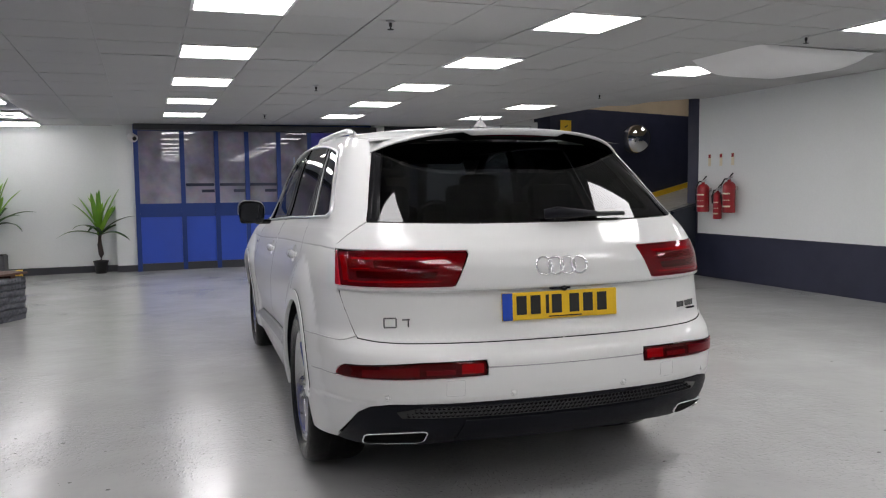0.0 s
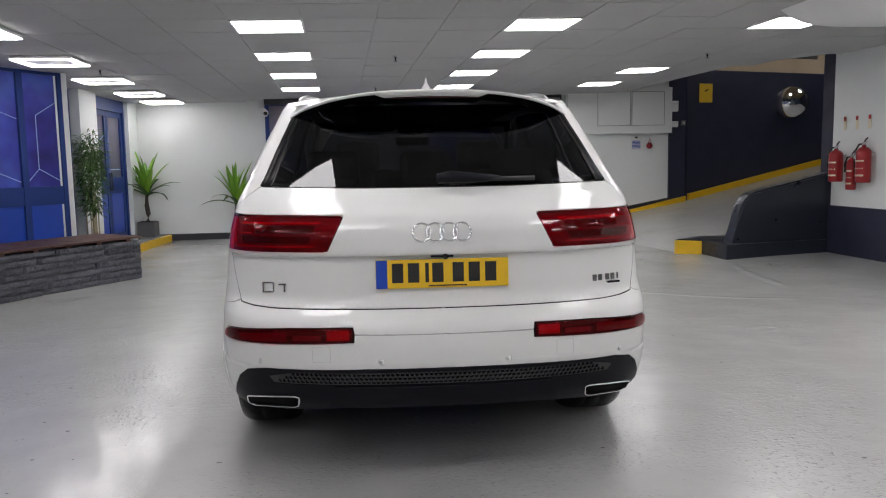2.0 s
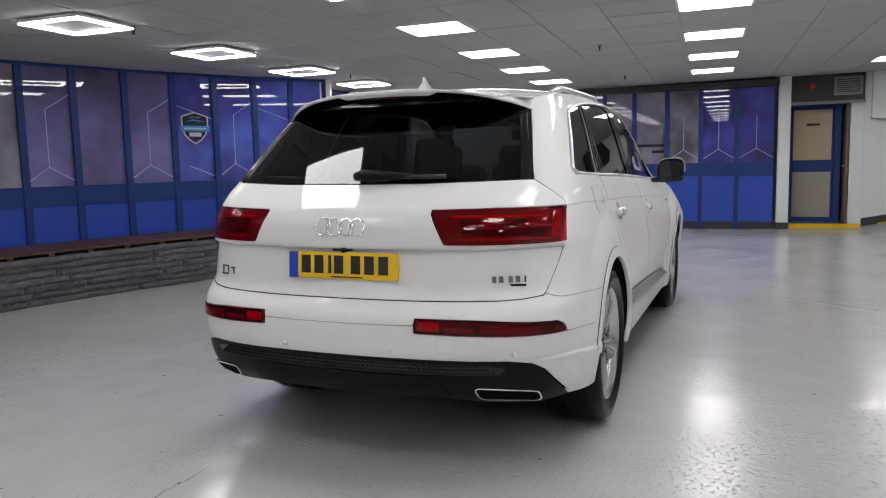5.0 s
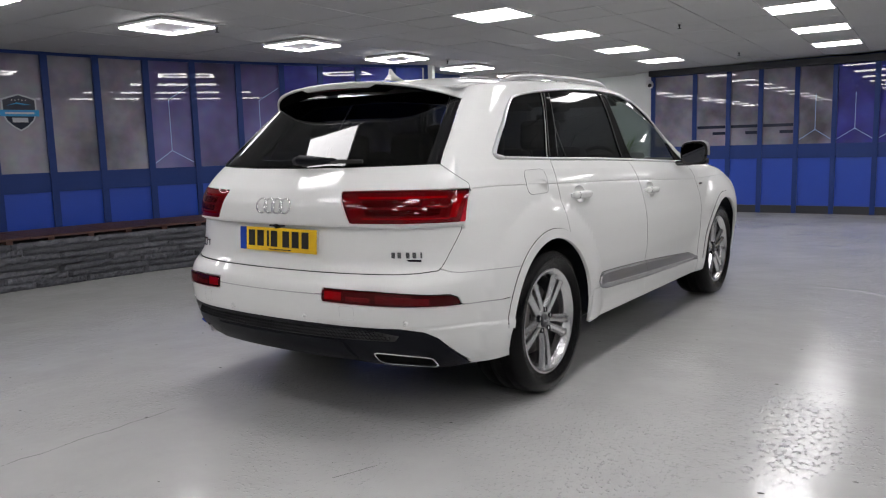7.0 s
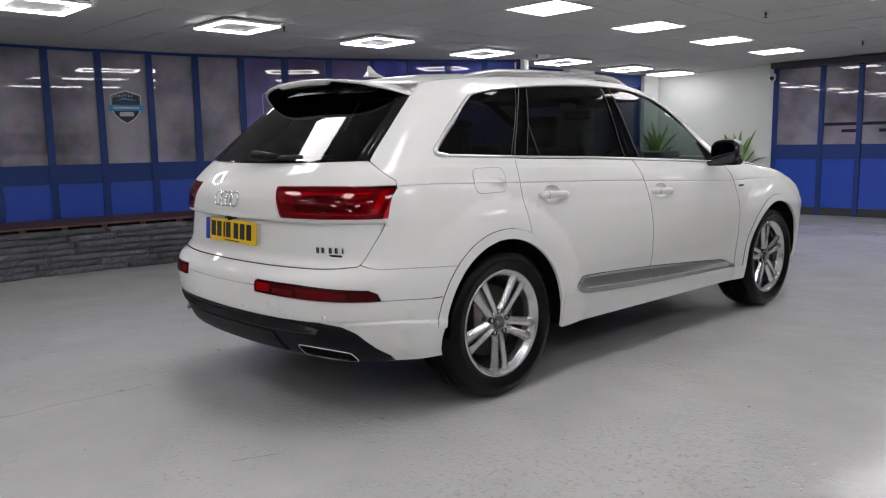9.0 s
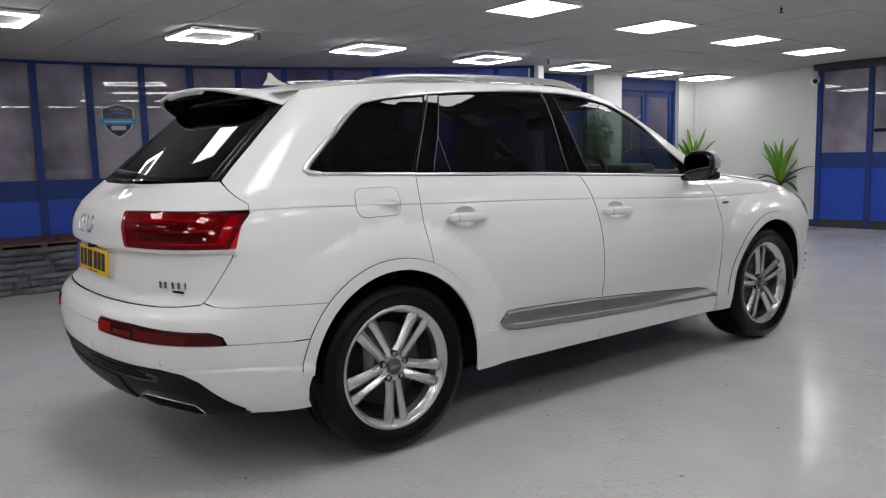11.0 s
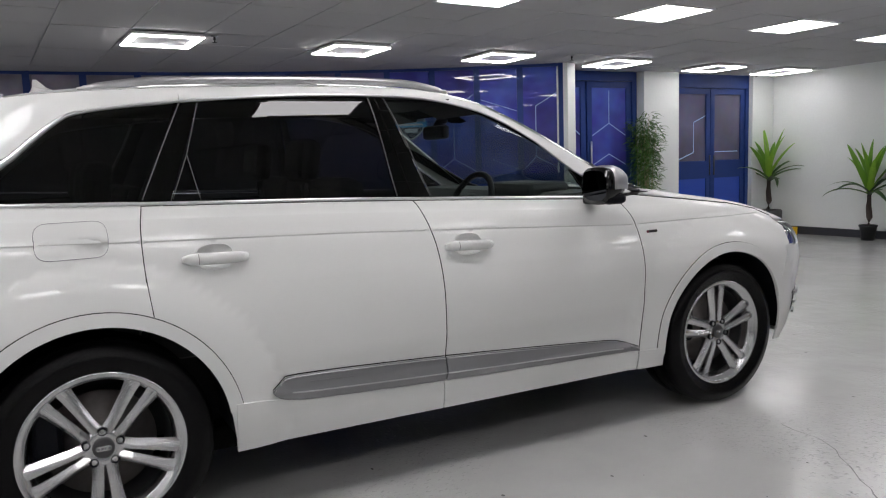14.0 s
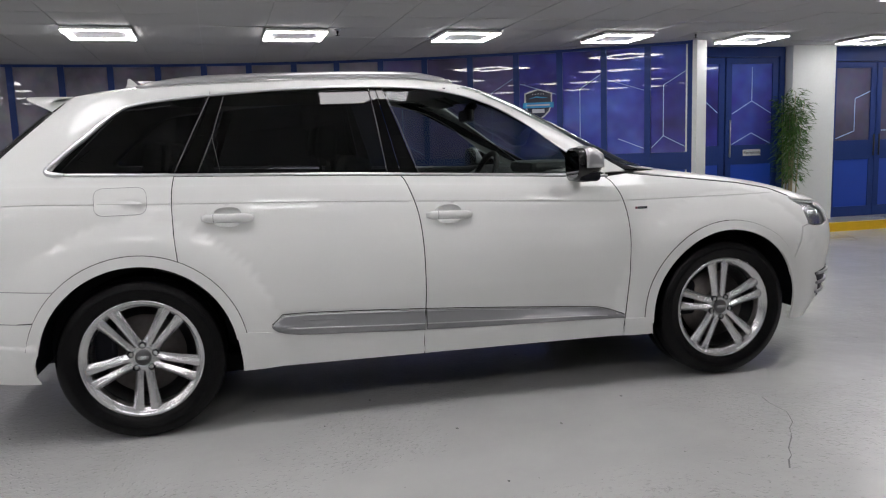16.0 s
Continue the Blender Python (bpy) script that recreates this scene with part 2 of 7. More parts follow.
def tube(name, pts, radius, mat, parent=None, seg=8, label="", taper=None):
    """A round rod along points."""
    pts = [Vector(p) for p in pts]
    verts, faces = [], []
    up = Vector((0.03, 0.02, 1))
    for i, p in enumerate(pts):
        d = (pts[min(i + 1, len(pts) - 1)] - pts[max(i - 1, 0)]).normalized()
        s = d.cross(up)
        s = s.normalized() if s.length > 1e-4 else Vector((1, 0, 0))
        u = s.cross(d)
        r = radius * (taper[i] if taper else 1)
        for k in range(seg):
            a = 2 * math.pi * k / seg
            verts.append(p + s * (r * math.cos(a)) + u * (r * math.sin(a)))
    for i in range(len(pts) - 1):
        for k in range(seg):
            k2 = (k + 1) % seg
            faces.append((i * seg + k, i * seg + k2, (i + 1) * seg + k2, (i + 1) * seg + k))
    faces.append(tuple(range(seg - 1, -1, -1)))
    faces.append(tuple((len(pts) - 1) * seg + k for k in range(seg)))
    return mesh_object(name, verts, faces, mat, parent, True, label)


def thing(name, label, category, at=(0, 0, 0), turn=0.0, group="", kind=""):
    e = new(name)
    e.empty_display_size = 0.1
    e.matrix_basis = Matrix.Translation(at) @ rz(turn)
    return tagged(e, label, category, group, kind)


# ---------- the plan ----------
GRID_TURN = 3.2                                   # the ceiling grid and main walls against the car
U = Vector((math.cos(radians(GRID_TURN)), math.sin(radians(GRID_TURN))))
V = Vector((-U.y, U.x))
LAMP_ORIGIN = Vector((-1.165, 2.93))
TILE_SIZE = 0.605


def ceiling_z(x, y=0.0):
    return 2.52 + 0.0135 * x


def floor_z(x, y=0.0):
    return 0.010 * (abs(x) - 1.2) * (1 if x > 0 else -0.7) if abs(x) > 1.2 else 0.0


ARC = Vector((5.87, -0.67))
R_GLASS, R_PLANTER = 11.92, 10.98


def arc_point(deg, r):
    a = radians(deg)
    return Vector((ARC.x - r * math.cos(a), ARC.y + r * math.sin(a)))


# ---------- floor ----------
def build_floor():
    xs = [-9, -6, -4, -2.5, -1.2, 1.2, 2.5, 4, 6, 8]
    ys = [-10, -6, -3, 0, 3, 6, 9, 12.5]
    verts = [(x, y, floor_z(x, y)) for y in ys for x in xs]
    n = len(xs)
    faces = [(j * n + i, j * n + i + 1, (j + 1) * n + i + 1, (j + 1) * n + i) for j in range(len(ys) - 1) for i in range(n - 1)]
    tagged(mesh_object("floor", verts, faces, FLOOR), "grey painted concrete floor, worn and glossy", "floor", kind="structure")


build_floor()


def ramp_start(y):
    return 3.05 + (10.6 - y) * 0.17


def ramp_z(x, y):
    return floor_z(x) + 0.004 + max(0.0, 0.175 * (x - ramp_start(y)))


def build_ramp():
    ys = [6.22, 7, 8, 9, 10, 10.62, 11.3, 12.5]
    ts = [0, 0.4, 1.0, 2, 3, 4.5, 7.5]
    verts, faces = [], []
    for y in ys:
        for t in ts:
            x = ramp_start(y) + t
            verts.append((x, y, ramp_z(x, y)))
    n = len(ts)
    for j in range(len(ys) - 1):
        for i in range(n - 1):
            faces.append((j * n + i, j * n + i + 1, (j + 1) * n + i + 1, (j + 1) * n + i))
    tagged(mesh_object("ramp", verts, faces, FLOOR), "grey painted concrete ramp rising beside the dark wall", "ramp", kind="structure")


build_ramp()


# ---------- ceiling ----------
CEILING_EDGE = ((4.45, 10.9), (4.55, 8.3), (4.72, 6.6), (5.5, 5.62))


def inside_room(x, y):
    """True where the low ceiling is, left of its open edge over the ramp."""
    if y < 5.62:
        return x < 6.3
    for (x0, y0), (x1, y1) in zip(CEILING_EDGE, CEILING_EDGE[1:]):
        if y1 <= y <= y0:
            return x < x0 + (x1 - x0) * (y - y0) / (y1 - y0)
    return x < 4.45


def lamp_spots():
    """Column, row and centre of every lamp."""
    for c in (-1, 0, 1, 2):
        for r in range(-5, 5):
            if c == 2 and r in (1, -1) or c >= 0 and r > 3:
                continue
            p = LAMP_ORIGIN + U * (2.42 * c) + V * (1.815 * r - (0.34 if r == 4 else 0.0))
            yield c, r, p
    yield 2, -1.335, LAMP_ORIGIN + U * (2.42 * 2) + V * (TILE_SIZE * -4)


def build_ceiling():
    verts, faces = [], []
    lamp_cells = {(round(2.42 * c / TILE_SIZE), round(1.815 * r / TILE_SIZE)) for c, r, p in lamp_spots() if c >= 0}
    g = 0.0045
    for i in range(-16, 14):
        for j in range(-22, 15):
            if (i, j) in lamp_cells:
                continue
            c = LAMP_ORIGIN + (U * i + V * j) * TILE_SIZE
            if not inside_room(c.x + 0.1, c.y) or c.y > 11.2 or c.x < -8.2:
                continue
            h = TILE_SIZE / 2 - g
            k = len(verts)
            dz = random.uniform(-0.0015, 0.0015)
            for z in (0.0, 0.02):
                for a, b in ((-h, -h), (h, -h), (h, h), (-h, h)):
                    q = c + U * a + V * b
                    verts.append((q.x, q.y, ceiling_z(q.x) + z + dz + 0.004))
            faces += [(k + 3, k + 2, k + 1, k), (k, k + 1, k + 5, k + 4), (k + 1, k + 2, k + 6, k + 5), (k + 2, k + 3, k + 7, k + 6), (k + 3, k, k + 4, k + 7)]
    n_tiles = len(faces)
    outline = [(-8.6, -10), (6.35, -10), (6.35, 5.62)] + list(reversed(CEILING_EDGE)) + [(-8.6, 10.9)]
    k = len(verts)
    n = len(outline)
    verts += [(x, y, ceiling_z(x) + 0.012) for x, y in outline] + [(x, y, ceiling_z(x) + 0.16) for x, y in outline]
    faces.append(tuple(range(k + n - 1, k - 1, -1)))
    faces.append(tuple(range(k + n, k + 2 * n)))
    faces += [(k + i, k + (i + 1) % n, k + n + (i + 1) % n, k + n + i) for i in range(n)]
    ob = mesh_object("ceiling", verts, faces, TILE)
    ob.data.materials.append(TILE_BACK)
    for p in ob.data.polygons:
        p.material_index = 1 if p.index >= n_tiles else 0
    tagged(ob, "grey suspended ceiling of square mineral tiles", "ceiling", kind="structure")


build_ceiling()


def ceiling_tilt():
    return Matrix.Rotation(-math.atan(0.0135), 4, "Y")


def build_panel_lamp():
    e = thing("ceiling_light", "square white LED panel set flush in the tiled ceiling", "ceiling light", group="ceiling lights")
    box("diffuser", (0.565, 0.565, 0.012), (0, 0, 0.002), PANEL, e)
    for i in range(4):
        m = rz(90 * i)
        box("frame", (0.601, 0.018, 0.016), m @ Vector((0, 0.2915, 0)), LIGHT_TRIM, e, rot=m)
    return e


def build_ring_lamp():
    e = thing("frame_light", "square LED frame lamp hung just under the ceiling", "ceiling light", group="frame lights")
    for i in range(4):
        m = rz(90 * i)
        bar = box("bar_housing", (0.60 if i % 2 == 0 else 0.48, 0.06, 0.026), m @ Vector((0, 0.27, 0.008)), LIGHT_TRIM, e, rot=m)
        box("light_bar", (0.595 if i % 2 == 0 else 0.482, 0.052, 0.012), m @ Vector((0, 0.27, -0.0095)), FRAME_LIGHT, bar, rot=m)
    box("mount", (0.475, 0.475, 0.012), (0, 0, 0.004), LIGHT_TRIM, e)
    return e


def build_lamps():
    panel = ring = None
    for c, r, p in lamp_spots():
        if not inside_room(p.x, p.y):
            continue
        lift = 0.0 if c >= 0 else -0.030
        m = Matrix.Translation((p.x, p.y, ceiling_z(p.x) + lift)) @ ceiling_tilt() @ rz(GRID_TURN)
        if c >= 0:
            if panel is None:
                panel = build_panel_lamp()
                panel.matrix_basis = m
            else:
                copy_thing(panel, m)
        else:
            if ring is None:
                ring = build_ring_lamp()
                ring.matrix_basis = m
            else:
                copy_thing(ring, m)


build_lamps()


# panels out of view above the ramp, added to light the beige upper wall
def build_unseen_ramp_lamps():
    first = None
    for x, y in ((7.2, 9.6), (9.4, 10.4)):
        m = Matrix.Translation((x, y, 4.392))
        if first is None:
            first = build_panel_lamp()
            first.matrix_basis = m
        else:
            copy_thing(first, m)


build_unseen_ramp_lamps()

# ---------- walls ----------
ROOM_H = 2.75
RIGHT_X = 5.66


def right_x(y):
    return RIGHT_X - 0.055 * (y - 5.4)


def build_walls():
    # right wall with a navy dado
    a, b = (right_x(-9.5), -9.5), (right_x(5.7), 5.7)
    d = Vector((b[0] - a[0], b[1] - a[1])).normalized()
    outer = [a, b, (b[0] + 0.3, b[1]), (a[0] + 0.3, a[1])]
    tagged(prism("wall_right", outer, -0.1, 3.6, WALL), "white painted wall above a navy dado", "wall", kind="structure")
    dado = [(a[0] - 0.006, a[1]), (b[0] - 0.006, b[1] - 0.004), (b[0] + 0.1, b[1] - 0.004), (a[0] + 0.1, a[1])]
    tagged(prism("dado", dado, -0.1, 0.67, NAVY), "navy painted lower wall band", "wall", kind="structure")
    # pillar face at the end of the right wall
    tagged(prism("pillar", [(b[0] - 0.004, b[1] + 0.004), (b[0] - 0.004, b[1] + 0.25), (b[0] + 0.3, b[1] + 0.25), (b[0] + 0.3, b[1] + 0.004)], 0, 3.6, NAVY),
           "dark painted pillar end of the wall", "pillar", kind="structure")
    # back wall behind the palms
    wall_run("wall_back", (-2.62, 10.50), (-4.75, 10.38), -0.1, ROOM_H, WALL, -0.2, "white painted back wall behind two palms")
    prism_sk = [(-4.6, 10.388), (-2.62, 10.50), (-2.62, 10.475), (-4.6, 10.363)]
    tagged(prism("baseboard", prism_sk, -0.05, 0.10, BASE_DARK), "dark skirting board along the white wall", "baseboard", kind="structure")
    # column beside the folding doors
    tagged(prism("column", [(-2.64, 10.6), (-2.64, 10.27), (-2.30, 10.29), (-2.30, 10.6)], -0.1, ROOM_H, WALL), "white painted square column", "column", kind="structure")
    tagged(prism("column_base", [(-2.65, 10.6), (-2.65, 10.258), (-2.29, 10.278), (-2.29, 10.6)], -0.1, 0.10, BASE_DARK), "dark skirting round the column", "baseboard", kind="structure")
    # pillar beside the recessed door
    tagged(prism("column", [(1.90, 10.9), (1.90, 10.36), (2.09, 10.37), (2.09, 10.9)], -0.1, ROOM_H, WALL), "narrow white column beside the doorway", "column", kind="structure")
    tagged(prism("column_base", [(1.89, 10.9), (1.89, 10.348), (2.10, 10.358), (2.10, 10.9)], -0.1, 0.12, BASE_DARK), "dark skirting round the narrow column", "baseboard", kind="structure")
    # white wall beside the ramp
    wall_run("wall_ramp", (5.30, 10.62), (3.20, 10.60), -0.1, 3.6, WALL, -0.25, "white painted wall beside the ramp")
    strip = [(3.2, 10.6), (5.3, 10.62), (5.3, 10.605), (3.2, 10.585)]
    tagged(prism("skirting_ramp", strip, -0.05, lambda x, y: ramp_z(x, 10.6) + 0.13, BASE_DARK), "dark skirting rising with the ramp", "baseboard", kind="structure")
    # navy wall up the ramp, beige above
    tagged(prism("wall_pilaster", [(5.3, 10.56), (5.62, 10.56), (5.62, 10.95), (5.3, 10.95)], 0, 3.6, NAVY), "dark painted pilaster", "wall", kind="structure")
    wall_run("wall_dark", (10.8, 12.15), (5.66, 10.62), 0, 3.02, NAVY, -0.3, "dark navy painted wall along the ramp")
    wall_run("wall_upper", (10.8, 12.17), (5.66, 10.64), 3.02, 4.6, BEIGE, -0.3, "beige wall above the dark ramp wall")
    d = Vector((10.8 - 5.66, 12.15 - 10.62)).normalized()
    nrm = Vector((d.y, -d.x)) * 0.05
    a2, b2 = Vector((5.70, 10.632)), Vector((10.8, 12.15))
    tagged(prism("kerb_line", [a2, b2, b2 + nrm, a2 + nrm], lambda x, y: ramp_z(x, y) - 0.05, lambda x, y: ramp_z(x, y) + 0.12, YELLOW), "yellow painted kerb along the dark wall", "kerb", kind="structure")
    tagged(prism("kerb_line", [(3.45, 10.585), (5.62, 10.57), (5.62, 10.50), (3.45, 10.555)], lambda x, y: ramp_z(x, y) - 0.05, lambda x, y: ramp_z(x, y) + 0.015 + 0.04 * (x - 3.45), YELLOW), "yellow painted kerb along the white wall", "kerb", kind="structure")
    # upper ceiling over the ramp and the far end of the ramp
    tagged(prism("ceiling_upper", [(4.3, 5.4), (12, 5.4), (12, 13), (4.3, 13)], 4.4, 4.6, BEIGE), "upper ceiling over the ramp", "ceiling", kind="structure")
    tagged(prism("wall_ramp_end", [(11, 5.4), (11.2, 5.4), (11.2, 13), (11, 13)], 0, 4.5, NAVY), "dark wall at the head of the ramp", "wall", kind="structure")
    # closing walls behind the camera and behind the offices
    tagged(prism("wall_rear", [(-9, -9.7), (6.6, -9.7), (6.6, -9.5), (-9, -9.5)], -0.1, ROOM_H, WALL), "white painted rear wall", "wall", kind="structure")
    tagged(prism("wall_left", [(-8.2, -9.5), (-8, -9.5), (-8, -2.8), (-8.2, -2.8)], -0.1, ROOM_H, WALL), "white painted side wall", "wall", kind="structure")


build_walls()


# ---------- glazed walls ----------
def pane_frame_object(name, a, b, z0, z1, mat, thick, parent, out=0.0):
    """A bar of frame between two plan points, thick to both sides of the line."""
    a, b = Vector(a), Vector(b)
    d = (b - a).normalized()
    nrm = Vector((d.y, -d.x))
    return prism(name, [a + nrm * (out + thick / 2), b + nrm * (out + thick / 2), b + nrm * (out - thick / 2), a + nrm * (out - thick / 2)], z0, z1, mat, parent)


def bay(parent, a, b, zf, sill, low_top, glass_top, film, mull=0.075, low_bottom=0.13, door_rail=0.0):
    """One bay of a glazed wall between plan points a and b: frame, lower blue panel and printed pane."""
    a, b = Vector(a), Vector(b)
    d = (b - a).normalized()
    h = mull / 2
    top = ceiling_z((a.x + b.x) / 2) + 0.01
    pane_frame_object("mullion", a - d * h, a + d * h, zf, top, BLUE_DARK, 0.09, parent)
    a2, b2 = a + d * h, b - d * h
    pane_frame_object("top_rail", a2, b2, glass_top, top, BLUE_DARK, 0.07, parent)
    pane_frame_object("middle_rail", a2, b2, low_top, sill, BLUE_DARK, 0.07, parent)
    pane_frame_object("bottom_rail", a2, b2, zf, zf + low_bottom, BASE_DARK if door_rail == 0 else BLUE_DARK, 0.07, parent)
    pane_frame_object("lower_panel", a2, b2, zf + low_bottom, low_top, BLUE, 0.03, parent)
    return pane_frame_object("pane", a2, b2, sill, glass_top, film, 0.012, parent, 0.0), a2, b2


def strip_on(parent, a, b, p, q, width, mat, lift=0.012):
    """A thin printed line on the pane between a and b; p, q are (along 0..1, height)."""
    a, b = Vector(a), Vector(b)
    d = b - a
    n2 = Vector((d.y, -d.x)).normalized()
    P = [Vector((*(a + d * s + n2 * lift), z)) for s, z in (p, q)]
    t = (P[1] - P[0]).normalized()
    n3 = Vector((n2.x, n2.y, 0))
    s = t.cross(n3).normalized() * (width / 2)
    k = n3 * 0.0015
    return mesh_object("print_line", [P[0] - s, P[0] + s, P[1] + s, P[1] - s, P[0] - s + k, P[0] + s + k, P[1] + s + k, P[1] - s + k],
                       [(0, 1, 2, 3), (7, 6, 5, 4), (0, 4, 5, 1), (1, 5, 6, 2), (2, 6, 7, 3), (3, 7, 4, 0)], mat, parent)


MULLIONS = [33.0, 30.5, 27.9, 25.2, 22.5, 19.6, 16.7, 13.9, 11.1, 8.4, 5.6, 2.85] + [0.1 - 2.75 * i for i in range(7)]
ARC_END = MULLIONS[0]


def build_arc_glazing():
    e = thing("window_1", "curved blue-framed glazed wall with printed violet film", "window", kind="structure")
    for k in range(18):
        a, b = arc_point(MULLIONS[k + 1], R_GLASS), arc_point(MULLIONS[k], R_GLASS)
        zf = floor_z(a.x)
        ob, a2, b2 = bay(e, a, b, zf, 1.11, 0.89, ceiling_z(a.x) - 0.03, PRINT if k < 4 else PRINT_MID if k < 7 else PRINT_HAZY)
        if k in (0, 2, 4, 6):
            x0 = 0.45 if k else 0.35
            strip_on(e, a2, b2, (x0, 1.32), (x0, 1.95), 0.010, LINE)
            strip_on(e, a2, b2, (x0, 1.32), (0.02, 1.17), 0.010, LINE)
            strip_on(e, a2, b2, (x0, 1.32), (0.98, 1.17), 0.010, LINE)
            strip_on(e, a2, b2, (x0, 1.95), (0.98, 2.12), 0.008, LINE)
        elif k in (1, 3):
            strip_on(e, a2, b2, (0.02, 2.05), (0.98, 1.9), 0.008, LINE)
            strip_on(e, a2, b2, (0.3, 1.3), (0.98, 1.17), 0.010, LINE)
    q0, q1 = arc_point(MULLIONS[1], R_GLASS), arc_point(ARC_END, R_GLASS)
    dq = (q1 - q0).normalized() * 0.04
    pane_frame_object("mullion", q1 - dq, q1 + dq, floor_z(q1.x), ceiling_z(q1.x) + 0.01, BLUE_DARK, 0.10, e)
    p = arc_point(ARC_END, R_GLASS)
    tagged(prism("column", [(p.x - 0.02, p.y - 0.06), (p.x + 0.10, p.y + 0.02), (p.x + 0.02, p.y + 0.20), (p.x - 0.12, p.y + 0.14)], -0.1, ROOM_H, WALL), "slim white column at the end of the glazed wall", "column", kind="structure")


build_arc_glazing()


def build_back_glazing():
    e = thing("window_2", "blue-framed glazed folding wall with printed film", "window", kind="structure")
    xs = [-2.28, -1.54, -0.97, -0.45, 0.11, 0.67, 1.26, 1.88]
    pts = [(x, 10.35 + 0.045 * x) for x in xs]
    for k, (a, b) in enumerate(zip(pts, pts[1:])):
        zf = floor_z(a[0])
        ob, a2, b2 = bay(e, a, b, zf, 1.15, 0.92, ceiling_z(a[0]) - 0.10, PRINT if k > 4 else PRINT_HAZY)
        if k in (4, 5, 6):
            strip_on(e, a2, b2, (0.5, 1.38), (0.5, 1.95), 0.010, LINE)
            strip_on(e, a2, b2, (0.5, 1.38), (0.02, 1.22), 0.010, LINE)
            strip_on(e, a2, b2, (0.5, 1.38), (0.98, 1.22), 0.010, LINE)
        elif k in (1, 2, 3):
            strip_on(e, a2, b2, (0.02, 1.47), (0.98, 1.47), 0.05, SHIELD_DARK)
            strip_on(e, a2, b2, (0.55, 1.36), (0.98, 1.36), 0.05, SHIELD_DARK)
    pane_frame_object("header", (-2.3, 10.13), (1.9, 10.32), 2.40, 2.50, BASE_DARK, 0.22, e)


build_back_glazing()

# ---------- the car ----------
PAINT = material("white_car_paint", (0.72, 0.725, 0.715), 0.6, coat=0.66, spec=0.0, grain=0.015, grain_scale=400, patch=0.02, patch_scale=1.5)
GLOSS_BLACK = material("gloss_black_trim", (0.004, 0.004, 0.005), 0.05, spec=0.5)
PILLAR = thin_glass("black_pillar_gloss", (0.003, 0.003, 0.004))
BADGE = material("badge_chrome", (0.30, 0.30, 0.31), 0.15, metal=1.0)
SATIN_BLACK = material("satin_black_plastic", (0.006, 0.0065, 0.010), 0.45, spec=0.12, grain=0.25, grain_scale=200, bump=0.1, bump_scale=500)
DULL_BLACK = material("dull_black", (0.003, 0.003, 0.003), 0.7, spec=0.05)
# mirror metal darkened to stand in for a dark reflection in the glass
MIRROR = material("darkened_mirror", (0.05, 0.052, 0.06), 0.02, metal=1.0)
MESH_BLACK = material("black_mesh", (0.007, 0.007, 0.010), 0.22, spec=0.6)
PRIVACY = thin_glass("privacy_glass", (0.055, 0.058, 0.070))
CLEAR = thin_glass("clear_car_glass", (0.52, 0.58, 0.565))
LAMP_LENS = thin_glass("clear_lamp_lens", (0.92, 0.94, 0.95))
RAIL = material("satin_aluminium", (0.50, 0.50, 0.51), 0.36, metal=0.9, grain=0.06)
RED_LENS = thin_glass("red_lens", (0.80, 0.09, 0.15), ior=1.5)
RED_DEEP = material("lamp_red_inner", (0.15, 0.002, 0.018), 0.3, grain=0.3, grain_scale=60, patch=0.35, patch_scale=9)
RED_DARK = material("lamp_red_chamber", (0.05, 0.001, 0.005), 0.25, grain=0.3, grain_scale=80)
RED_BRIGHT = material("lamp_red_bar", (0.46, 0.004, 0.040), 0.25)
REVERSE = material("pale_reverse_lens", (0.22, 0.09, 0.10), 0.15, grain=0.3, grain_scale=90)
TYRE = material("tyre_rubber", (0.0025, 0.0025, 0.003), 0.22, spec=0.16, grain=0.3, bump=0.2, bump_scale=200)
ALLOY = material("silver_alloy", (0.60, 0.60, 0.61), 0.24, metal=0.95, grain=0.05)
ALLOY_DARK = material("dark_barrel", (0.10, 0.10, 0.105), 0.4, metal=0.7, grain=0.2)
TRIM_SILVER = material("matt_grey_trim", (0.30, 0.30, 0.31), 0.32, metal=0.8, grain=0.05)
SEAM_GREY = material("grey_shut_line", (0.34, 0.34, 0.345), 0.5)
PILLAR_LINE = material("grey_seal_line", (0.12, 0.12, 0.125), 0.4)
BRIGHT_TRIM = material("brushed_aluminium_trim", (0.72, 0.72, 0.73), 0.3, metal=1.0)
CABIN = material("dark_cabin_leather", (0.022, 0.022, 0.024), 0.55, grain=0.3, bump=0.2, bump_scale=120)
DASH = material("grey_dashboard", (0.09, 0.09, 0.092), 0.6, grain=0.2, bump=0.2, bump_scale=150)
PLATE_YELLOW = material("yellow_plate", (0.80, 0.50, 0.02), 0.35, grain=0.05)
PLATE_BLUE = material("blue_plate_band", (0.01, 0.06, 0.42), 0.35)
INK = material("black_ink", (0.01, 0.01, 0.01), 0.5)
DISC = material("brake_disc", (0.28, 0.26, 0.25), 0.4, metal=0.9, grain=0.3)

WHEELBASE, TYRE_R, ARCH_R = 2.994, 0.378, 0.434


